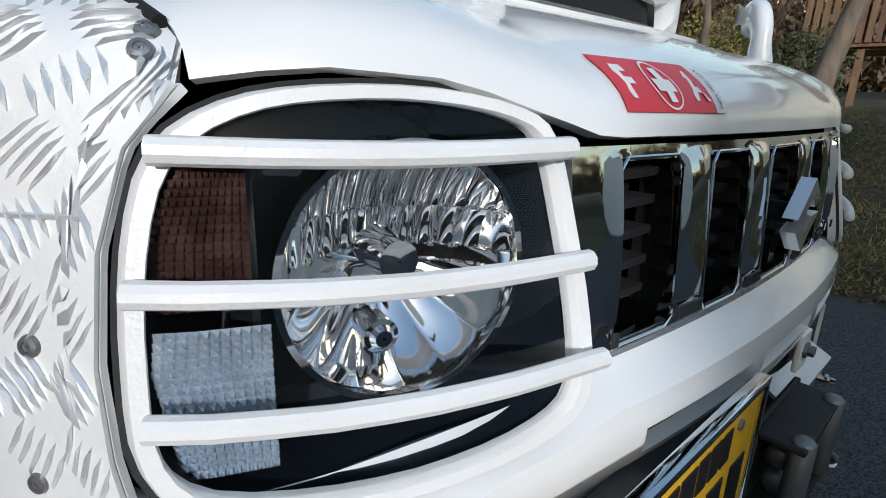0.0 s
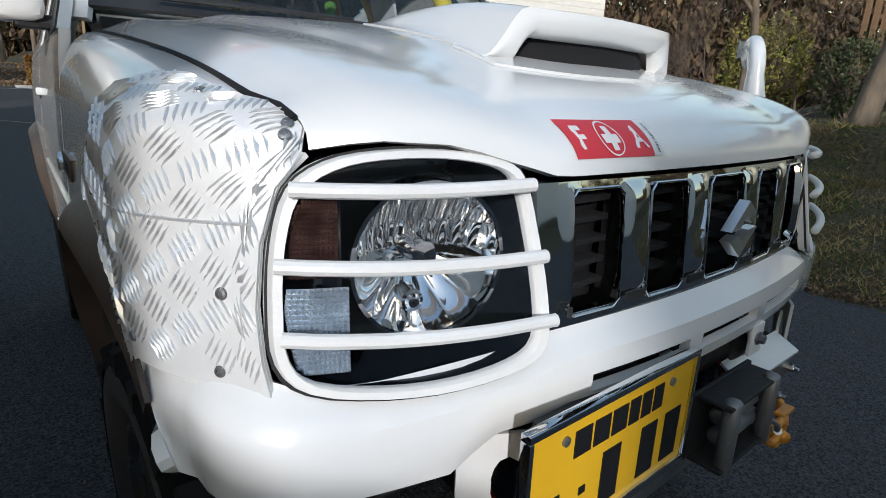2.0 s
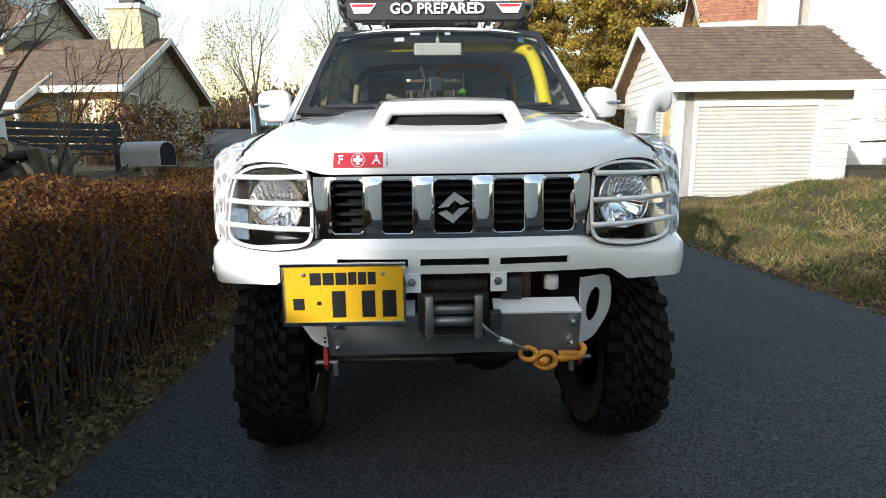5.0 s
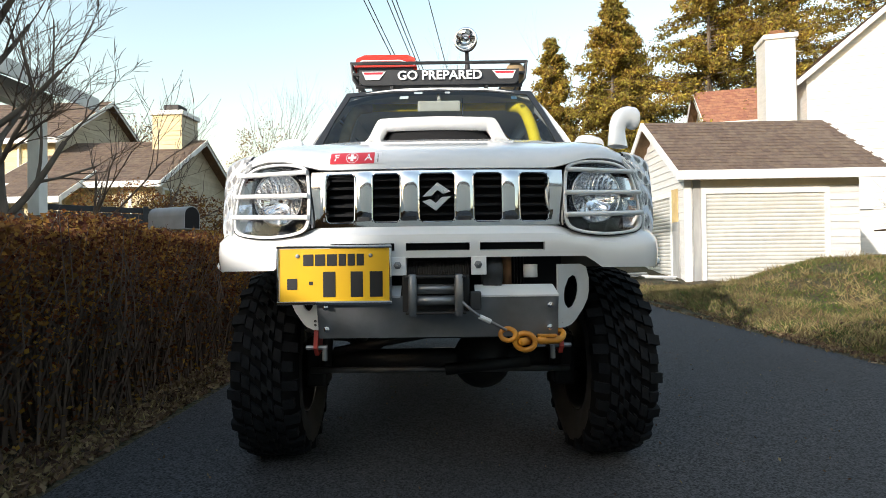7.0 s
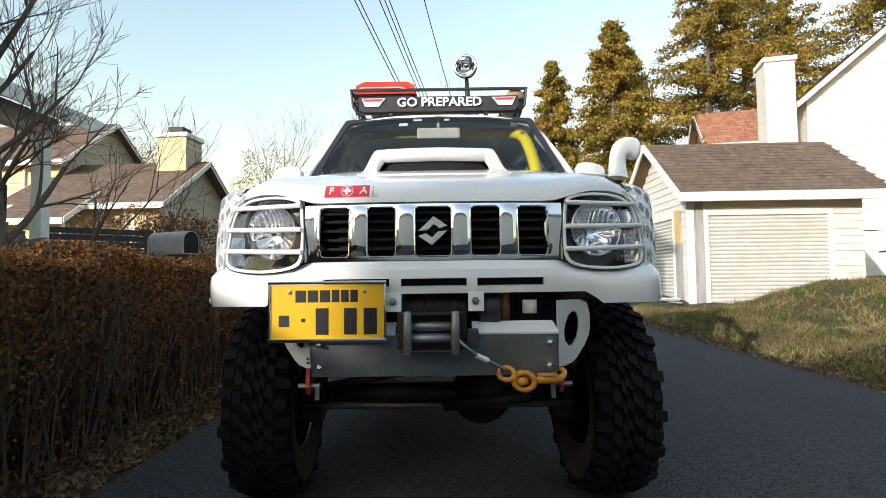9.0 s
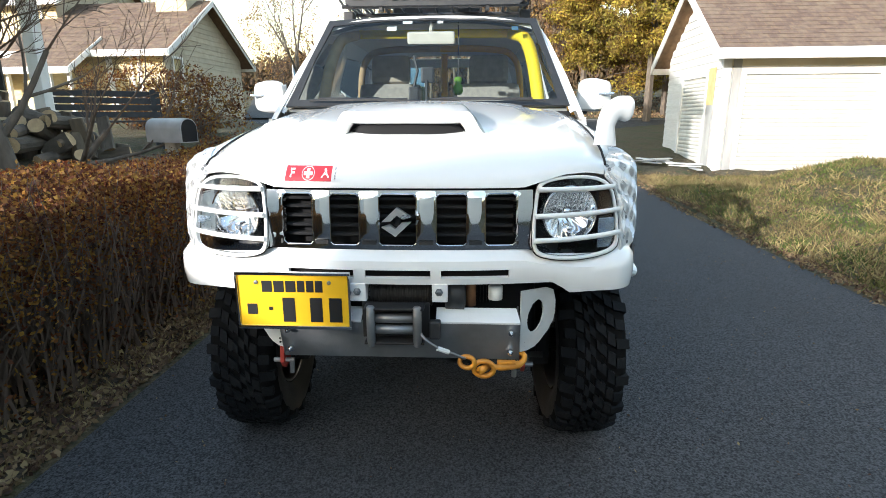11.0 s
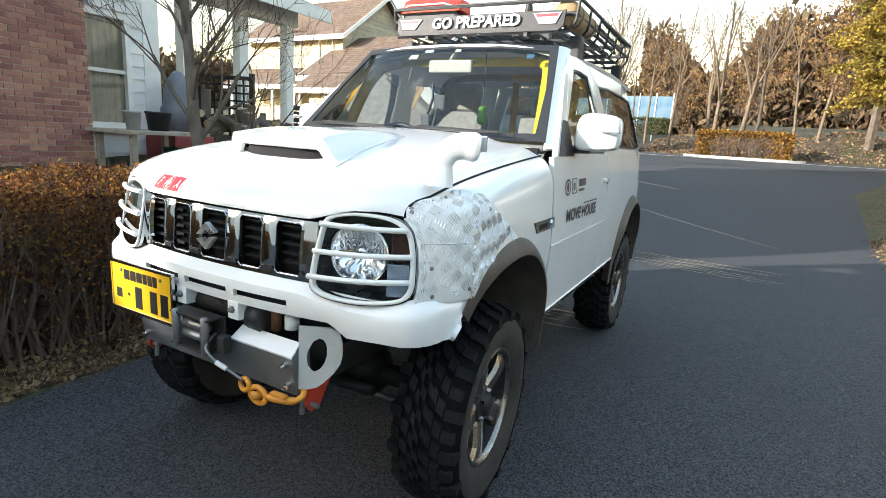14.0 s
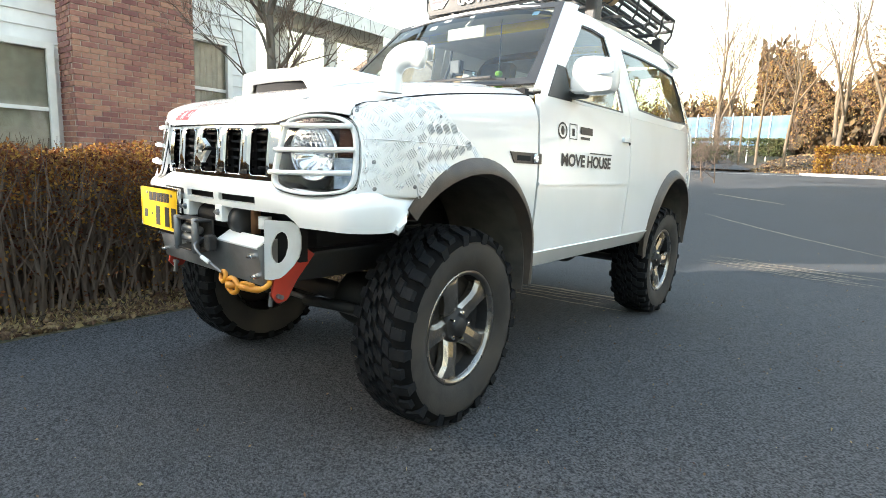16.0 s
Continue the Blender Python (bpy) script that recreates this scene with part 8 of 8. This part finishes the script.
def bare_tree(name, label, x, y, z, height, trunk_r, seed, levels=5, spread=0.5, bark=BARK, kids=3, lean=(0, 0), first=0.35, sides=6, group="", limbs=(), wob=0.10):
    """A leafless tree: tapered trunk and limbs, and fine twigs."""
    r = random.Random(seed)
    big, fine = [], []

    def grow(a, way, length, rad, level):
        n = 4 if level == 0 else 3
        p, w = a.copy(), way.copy()
        pts = [p.copy()]
        for i in range(n):
            w = (w + Vector((r.gauss(0, wob), r.gauss(0, wob), r.gauss(0.04, 0.06)))).normalized()
            p = p + w * length / n
            pts.append(p.copy())
        end = rad * (0.62 if level else 0.55)
        for i in range(n):
            ra, rb = rad + (end - rad) * i / n, rad + (end - rad) * (i + 1) / n
            (big if rad > 0.012 else fine).append((pts[i], pts[i + 1], ra, rb))
        if level >= levels:
            return
        if level == 0 and limbs:
            for t, dx, dy, dz, ln, lr in limbs:
                i = min(n - 1, int(t * n))
                grow(pts[i].lerp(pts[i + 1], t * n - i), Vector((dx, dy, dz)).normalized(), ln, lr, 1)
            return
        k = kids + (1 if r.random() < 0.4 else 0)
        for j in range(k):
            t = r.uniform(first if level == 0 else 0.3, 1.0) if j else 1.0
            i = min(n - 1, int(t * n))
            s = pts[i].lerp(pts[i + 1], t * n - i) if t < 1 else pts[-1]
            az = r.uniform(0, 2 * math.pi)
            tilt = r.uniform(0.35, 1.0) * spread * (1.6 if j else 0.6)
            side = w.orthogonal().normalized()
            side.rotate(Matrix.Rotation(az, 3, w))
            nw = (w * math.cos(tilt) + side * math.sin(tilt) + Vector((0, 0, 0.12))).normalized()
            grow(s, nw, length * r.uniform(0.55, 0.78), max(0.0025, (rad + (end - rad) * t) * r.uniform(0.5, 0.72)), level + 1)

    grow(Vector((0, 0, -0.1)), Vector((lean[0], lean[1], 1)).normalized(), height * 0.42, trunk_r, 0)
    ob = thing(name, label, "tree", pose(x, y, z), group)
    v, q = prism_arrays(big, sides)
    sheet_np("trunk", v, q, [bark], ob, None, True)
    v, q = prism_arrays(fine, 3)
    if v:
        tagged(sheet_np("twig_mass", v, q, [TWIG], ob), kind="stuff")
    return ob


bare_tree("garden_tree", "bare grey-barked garden tree with fine spreading twigs", -3.3, 1.9, ground_z(-3.3, 1.9), 5.8, 0.075, 11, 5, 0.58, BARK, 3, (-0.01, 0.02), 0.35, 7, "",
          ((0.16, 0.62, 0.15, 0.80, 0.95, 0.036), (0.42, 0.50, 0.30, 0.95, 0.80, 0.030), (0.50, -0.62, -0.15, 0.80, 0.75, 0.026), (0.58, 0.75, -0.15, 0.75, 0.60, 0.020), (0.64, -0.3, 0.6, 0.9, 0.70, 0.024), (0.72, 0.55, 0.35, 0.85, 0.70, 0.024), (0.78, -0.75, 0.2, 0.7, 0.62, 0.022), (0.84, 0.60, -0.35, 0.8, 0.65, 0.022), (0.90, 0.25, 0.65, 0.9, 0.65, 0.022), (0.94, -0.5, -0.4, 0.8, 0.65, 0.022), (1.0, 0.42, 0.1, 0.95, 0.80, 0.028), (1.0, -0.28, 0.2, 1.0, 0.80, 0.026)), 0.09)
bare_tree("bank_tree", "bare tree with a pale flaking trunk on the bank", 7.35, 1.15, ground_z(7.35, 1.15), 7.5, 0.15, 23, 5, 0.5, BARK_PALE, 3, (0, 0), 0.6)
bare_tree("bank_tree", "slim bare tree with a warm brown trunk on the bank", 7.7, 2.75, ground_z(7.7, 2.75), 6.5, 0.07, 29, 5, 0.45, BARK_PALE, 3, (0, 0), 0.5)
FAR = [(-9.0, 27.0, 8.5, 0.16), (-5.2, 29.5, 9.5, 0.17), (-13.5, 24.0, 8, 0.15), (2.0, 36.0, 10, 0.12), (9.5, 27.0, 9, 0.09), (-1.0, 41.0, 10, 0.16), (12.0, 30.0, 10, 0.13), (-17.0, 31.0, 9, 0.16), (-8.0, 44.0, 10, 0.16), (14.0, 24.0, 9.0, 0.12)]
for k, (x, y, h, tr) in enumerate(FAR):
    bare_tree("roadside_tree", "bare winter tree with a slender trunk beyond the junction", x, y, ground_z(x, y), h, tr, 100 + k, 5, 0.45, BARK_PALE if k % 3 else BARK, 3, (0, 0), 0.45, 5, "roadside trees", (), 0.05)
for k, (x, y, h, tr) in enumerate(((-4.2, 30.0, 9, 0.06), (-3.4, 30.0, 10, 0.08), (-2.0, 28.5, 10, 0.09), (0.1, 27.0, 10.5, 0.11), (3.4, 28.0, 10, 0.07), (4.3, 27.6, 10.5, 0.08), (7.0, 29.0, 10, 0.07))):
    bare_tree("roadside_tree", "tall straight bare tree beyond the junction", x, y, ground_z(x, y), h, tr, 500 + k, 4, 0.5, BARK_PALE, 3, (0.02 * (k % 3 - 1), 0), 0.5, 6, "roadside trees", (), 0.035)
bare_tree("roadside_tree", "lopped bare trunk beside the island hedge", 1.15, 27.0, ground_z(1.15, 27.0), 8.0, 0.13, 531, 2, 0.4, BARK_PALE, 3, (0, 0), 0.8, 8, "roadside trees")
for k, (x, y, h) in enumerate(((-2.3, 17.0, 2.2), (-3.2, 19.0, 2.6), (8.2, 3.6, 2.2), (7.4, 4.3, 1.9), (9.2, 5.5, 2.6), (8.9, 2.4, 2.0), (10.0, 7.6, 2.8))):
    bare_tree("bare_shrub", "leafless brown tangled shrub on the bank", x, y, ground_z(x, y), h, 0.03, 300 + k, 5, 0.9, TWIG, 4, (0, 0), 0.05, 4, "shrubs")


def conifer(x, y, z, h, w, seed, foot=1.9, clumps=46000, size=0.14):
    r = np.random.default_rng(seed)
    ob = thing("conifer", "tall olive-gold conifer with drooping sprays", "tree", pose(x, y, z), "conifers")
    segs = [(Vector((0, 0, -1.5)), Vector((0, 0, h * 0.5)), 0.2, 0.12), (Vector((0, 0, h * 0.5)), Vector((0, 0, h * 0.97)), 0.12, 0.02)]
    cs = []
    nb = 150
    for i in range(nb):
        t = (i / nb) ** 0.9
        zz = foot + (h - foot) * t
        ln = w * (1 - t) ** 0.62 * r.uniform(0.55, 1.15) * (0.55 + 0.45 * min(1, t * 6)) + 0.12
        az = r.uniform(0, 2 * math.pi)
        a = Vector((0, 0, zz))
        b = Vector((math.cos(az) * ln, math.sin(az) * ln, zz + ln * r.uniform(-0.15, 0.35)))
        segs.append((a, b, 0.03, 0.006))
        m = max(6, int(clumps / nb * (0.4 + ln / w)))
        tt = r.uniform(0.25, 1.05, m)
        base = np.array(a)[None] + np.outer(tt, np.array(b - a))
        cs.append(base + r.normal(0, 0.10 + 0.07 * (1 - t), (m, 3)) * np.array([1, 1, 0.8]) - np.outer((tt ** 2) * ln * 0.18, np.array([0, 0, 1.0])))
    v, q = prism_arrays(segs, 5)
    sheet_np("trunk", v, q, [BARK], ob)
    c = np.concatenate(cs)
    v, q = leaf_quads(c, size, 0.5, 0.5, 0.5, r)
    tagged(sheet_np("crown", v.tolist(), q.tolist(), [LEAF_CONIFER], ob), kind="stuff")

hedge("dark_hedge", "low dark evergreen hedge in front of the blue fence", -12.0, -3.0, 36.2, 37.4, ground_z(-7, 36.8), 1.1, 9000, 0.11, LEAF_GREEN, 100, seed=6, sparse=0.8)

for k, (x, y, h, w) in enumerate(((7.9, 22.0, 11.6, 1.9), (6.0, 26.5, 11.6, 1.6), (11.6, 20.5, 13.5, 3.1), (14.0, 22.0, 15.0, 3.4), (17.0, 23.5, 15.0, 3.4), (10.0, 26.0, 12.0, 2.8), (20.0, 21.0, 15.0, 3.4), (23.5, 23.0, 15.0, 3.4))):
    conifer(x, y, 1.0, h, w * 1.3, 40 + k, 2.9 if k < 2 else 1.9)


def bush(name, label, x, y, h, w, material, seed, n=4200, size=0.06, z=None):
    r = np.random.default_rng(seed)
    ob = thing(name, label, "bush", pose(x, y, ground_z(x, y) if z is None else z))
    d = r.normal(size=(n, 3))
    d /= np.linalg.norm(d, axis=1, keepdims=True)
    lump = 1 + 0.22 * np.sin(d[:, 0] * 5 + seed) * np.sin(d[:, 1] * 4.2) + 0.15 * np.sin(d[:, 2] * 7 + d[:, 0] * 6)
    rad = lump * r.uniform(0.55, 1.05, n) ** 0.5
    c = d * rad[:, None] * np.array([w, w, h / 2]) + np.array([0, 0, h / 2])
    c = c[c[:, 2] > 0.0]
    v, q = leaf_quads(c, size, 0.5, 0.2, 0.5, r)
    tagged(sheet_np("foliage", v.tolist(), q.tolist(), [material], ob), kind="stuff")
    segs = []
    for _ in range(60):
        a = Vector((r.normal(0, w * 0.15), r.normal(0, w * 0.15), -0.05))
        b = Vector((r.normal(0, w * 0.5), r.normal(0, w * 0.5), h * r.uniform(0.4, 1.05)))
        segs.append((a, b, 0.012, 0.004))
    v, q = prism_arrays(segs, 3)
    tagged(sheet_np("stem_mass", v, q, [TWIG], ob), kind="stuff")


bush("dry_bush", "dry brown roadside bush", 6.4, 2.9, 0.95, 0.65, LEAF_HEDGE, 1, 2600, 0.035)
bush("dry_bush", "dry brown bush on the bank", 7.4, 4.4, 1.0, 0.7, LEAF_HEDGE, 2, 2600, 0.04)
bush("evergreen_bush", "dark evergreen bush by the balcony", 9.1, 1.75, 1.15, 0.55, LEAF_GREEN, 3, 4500, 0.06)
bush("yellow_bush", "yellow-green shrub on the bank", 9.3, 3.1, 1.6, 0.7, LEAF_YELLOW, 4, 4500, 0.06)
bush("dry_bush", "russet shrub below the deck", 10.4, 7.9, 1.3, 1.0, LEAF_GOLD, 5, 4200, 0.06)
bush("dry_bush", "russet bush beside the garage", 12.2, 9.2, 1.5, 1.2, LEAF_GOLD, 6, 4200, 0.06)
bush("evergreen_bush", "dark low shrub by the far lane", -4.2, 13.2, 1.0, 0.9, LEAF_GREEN, 7, 4200, 0.07)
bush("evergreen_bush", "dark low shrubs beside the road", -7.0, 30.0, 1.0, 2.2, LEAF_GREEN, 8, 5200, 0.12)
bush("garden_shrub", "tangled brown shrub in front of the cream house", -7.6, 10.5, 1.5, 1.3, LEAF_HEDGE, 9, 5200, 0.06)
bush("garden_shrub", "tangled brown shrub in the garden", -5.6, 9.0, 1.3, 1.0, LEAF_HEDGE, 10, 5200, 0.06)
bush("garden_shrub", "low tangled shrubs beside the hedge end", -3.4, 6.4, 0.8, 0.9, LEAF_HEDGE, 12, 4200, 0.05)


for k, (x, y, h, w) in enumerate(((5.2, 28.5, 6.5, 1.7), (8.6, 27.5, 7.5, 1.8), (11.5, 28.0, 7.0, 1.8), (-4.0, 47.0, 8.0, 2.6), (-9.5, 50.0, 8.5, 2.8), (1.5, 44.0, 7.5, 2.6), (-15.0, 42.0, 8.0, 3.0), (-21.0, 36.0, 8.0, 3.2))):
    bush("withered_tree", "tall tree holding withered tan leaves", x, y, h, w, LEAF_WITHERED, 50 + k, 4200, 0.15, ground_z(x, y) + 0.8)


# grass tufts and fallen leaves
def blades(name, label, n, where, height, material, seed, lean=0.5, tuft=1, reach=0.07):
    r = np.random.default_rng(seed)
    pts = []
    while len(pts) < n:
        cx, cy = where(r)
        for _ in range(tuft):
            x, y = (cx + r.normal(0, reach), cy + r.normal(0, reach)) if tuft > 1 else (cx, cy)
            if not is_road(x, y):
                pts.append((x, y, relief(x, y, ground_z(x, y))))
    pts = pts[:n]
    c = np.array(pts)
    a = r.normal(0, lean, (n, 3))
    a[:, 2] = 1
    a /= np.linalg.norm(a, axis=1, keepdims=True)
    s = np.cross(a, r.normal(size=(n, 3)))
    s /= np.linalg.norm(s, axis=1, keepdims=True)
    hh = (height * r.uniform(0.4, 1.2, n))[:, None]
    v = np.stack([c - s * 0.006, c + s * 0.006, c + a * hh], 1).reshape(-1, 3)
    tagged(sheet_np(name, v.tolist(), np.arange(3 * n).reshape(-1, 3).tolist(), [material]), label, "grass", kind="stuff")


def bank_spot(r):
    y = r.uniform(-5, 8.5)
    return right_edge(y) + 0.03 + abs(r.normal(0, 2.0)), y


blades("dry_grass", "dry straw-coloured grass on the bank", 34000, bank_spot, 0.08, GRASS_DRY, 1, 0.9, 30, 0.10)
def mound_spot(r):
    y = r.uniform(0.5, 8.4)
    return right_edge(y) + 0.05 + r.uniform(0, 4.2), y


blades("mound_grass", "tufts of dry straw on the grassy mound", 9000, mound_spot, 0.13, GRASS_DRY, 11, 1.0, 45, 0.07)
blades("mound_grass", "olive green grass on the mound", 40000, mound_spot, 0.06, GRASS_GREEN, 12, 0.9, 70, 0.10)
blades("green_grass", "short green grass patches on the bank", 14000, lambda r: (lambda y: (right_edge(y) + 0.1 + abs(r.normal(0, 0.9)), y))(r.uniform(-3, 6)), 0.045, GRASS_GREEN, 2, 0.8)
blades("verge_grass", "thin dry grass at the hedge foot", 3500, lambda r: (lambda y: (left_edge(y) - abs(r.normal(0, 0.12)) - 0.01, y))(r.uniform(-4, 10)), 0.06, GRASS_DRY, 3, 0.9)
blades("far_grass", "dry grass beside the far lane", 12000, lambda r: (r.uniform(-4.5, -1.6), r.uniform(3.5, 12)), 0.08, GRASS_DRY, 4, 0.8)
n = 15000
r9 = np.random.default_rng(9)
ly = r9.uniform(-4, 6, n)
lx = np.array([left_edge(v) for v in ly]) + 0.05 - np.abs(r9.normal(0, 0.22, n))
lz = np.array([relief(a, b, ground_z(a, b)) for a, b in zip(lx, ly)]) + 0.012
v, q = leaf_quads(np.stack([lx, ly, lz], 1), 0.035, 0.4, 0.0, 0.6, r9)
tagged(sheet_np("fallen_leaves", v.tolist(), q.tolist(), [LEAF_LITTER]), "fallen brown leaves along the hedge foot", "leaves", kind="stuff")
n = 2600
lx, ly = r9.uniform(-1.4, 3.2, n), r9.uniform(-4, 9, n)
v, q = leaf_quads(np.stack([lx, ly, np.array([road_z(b) for b in ly]) + 0.012], 1), 0.011, 0.6, 0.0, 0.6, r9)
tagged(sheet_np("road_grit", v.tolist(), q.tolist(), [LEAF_LITTER]), "scattered leaf bits and grit on the asphalt", "grit", kind="stuff")

n = 16000
ly = r9.uniform(-4, 9, n)
lx = np.array([right_edge(v) for v in ly]) + np.where(r9.random(n) < 0.35, r9.normal(0.02, 0.07, n), np.abs(r9.normal(0.1, 1.6, n)))
lz = np.array([max(road_z(b) + 0.008, relief(a, b, ground_z(a, b))) for a, b in zip(lx, ly)]) + 0.012
v, q = leaf_quads(np.stack([lx, ly, lz], 1), 0.032, 0.5, 0.0, 0.6, r9)
tagged(sheet_np("bank_leaves", v.tolist(), q.tolist(), [LEAF_LITTER]), "fallen leaves and straw along the kerb and bank", "leaves", kind="stuff")
n = 14000
lx, ly = r9.uniform(-3, 16, n), r9.uniform(24.2, 36, n)
lz = np.array([relief(a, b, ground_z(a, b)) for a, b in zip(lx, ly)]) + 0.02
v, q = leaf_quads(np.stack([lx, ly, lz], 1), 0.12, 0.5, 0.0, 0.6, r9)
tagged(sheet_np("mound_leaves", v.tolist(), q.tolist(), [LEAF_LITTER]), "brown leaf litter over the mounds beyond the junction", "leaves", kind="stuff")

# far wooded hills
def hill(name, label, az0, az1, dist, h0, h1, seed, material, n=60000, size=1.1):
    r = np.random.default_rng(seed)
    t = r.random(n)
    az = np.radians(az0 + (az1 - az0) * t)
    d = dist + r.uniform(0, 26, n)
    prof = h0 + (h1 - h0) * (0.5 + 0.32 * np.sin(t * 9 + seed) + 0.18 * np.sin(t * 23 + 2 * seed))
    z = 2.0 + (prof + r.normal(0, 0.7, n)) * r.random(n) ** 0.6
    c = np.stack([np.sin(az) * d, np.cos(az) * d, z], 1)
    v, q = leaf_quads(c, size, 0.6, 1.6, 0.4, r)
    tagged(sheet_np(name, v.tolist(), q.tolist(), [material]), label, "woodland", kind="stuff")
    bm = grid(lambda u, w: Vector((math.sin(radians(az0 + (az1 - az0) * u)) * (dist + 24), math.cos(radians(az0 + (az1 - az0) * u)) * (dist + 24), -2 + w * (2 + h0 + (h1 - h0) * (0.5 + 0.32 * math.sin(u * 9 + seed) + 0.18 * math.sin(u * 23 + 2 * seed))))), lin(0, 1, 60), lin(0, 1, 4))
    tagged(link(name + "_slope", bm, material), label + " slope", "hill", kind="structure")


hill("backdrop_woods", "brown winter woodland on the far hillside", -9, 22, 75, 9, 20, 3, HILL_BROWN, 45000, 1.0)
hill("backdrop_woods_low", "brown winter woodland on a low far hill", -75, -8, 78, 4, 9, 6, HILL_BROWN, 45000, 1.0)
hill("backdrop_woods_side", "brown winter woodland beyond the bank", 20, 125, 48, 6, 13, 5, HILL_BROWN, 60000, 0.8)
hill("backdrop_woods_behind", "winter woodland behind the lane", 125, 285, 70, 6, 11, 8, HILL_BROWN, 12000, 1.8)

# ---- bricks of the chimney stack ----
def brick_mesh(name, lo, hi):
    bm = boxed(lo, hi)
    me = bpy.data.meshes.new(name)
    bm.to_mesh(me)
    bm.free()
    me.materials.append(BRICK)
    return me


PITCH, BH_, LEN, GAP = 0.0625, 0.051, 0.160, 0.013
full = brick_mesh("brick", (0, -0.014, 0), (LEN, 0.05, BH_))
br = random.Random(4)
rest = bmesh.new()
count = 0
for row in range(64):
    z = -0.10 + PITCH * row
    x = 5.215 + (0 if row % 2 else -(LEN + GAP) / 2)
    while x < 6.55:
        a, b = max(x, 5.215), min(x + LEN, 6.555)
        if b - a > 0.03:
            j = br.uniform(-0.003, 0.003)
            if 0.55 < z < 2.9 and count < 300 and abs((b - a) - LEN) < 0.004:
                o = new("brick", full)
                o.parent = stack
                o.location = (a, -0.50 + j, z)
                count += 1
            else:
                box(rest, (a, -0.514 + j, z), (b, -0.45, z + BH_))
        x += LEN + GAP
    for s, xe in ((-1, 5.22), (1, 6.55)):
        y = -0.50 + (0.0 if row % 2 else (LEN + GAP) / 2)
        while y < -0.02:
            box(rest, (xe - 0.012 if s < 0 else xe - 0.05, y, z), (xe + 0.05 if s < 0 else xe + 0.012, min(0.0, y + LEN), z + BH_))
            y += LEN + GAP
tagged(part("brick_rest", rest, BRICK, stack), kind="stuff")
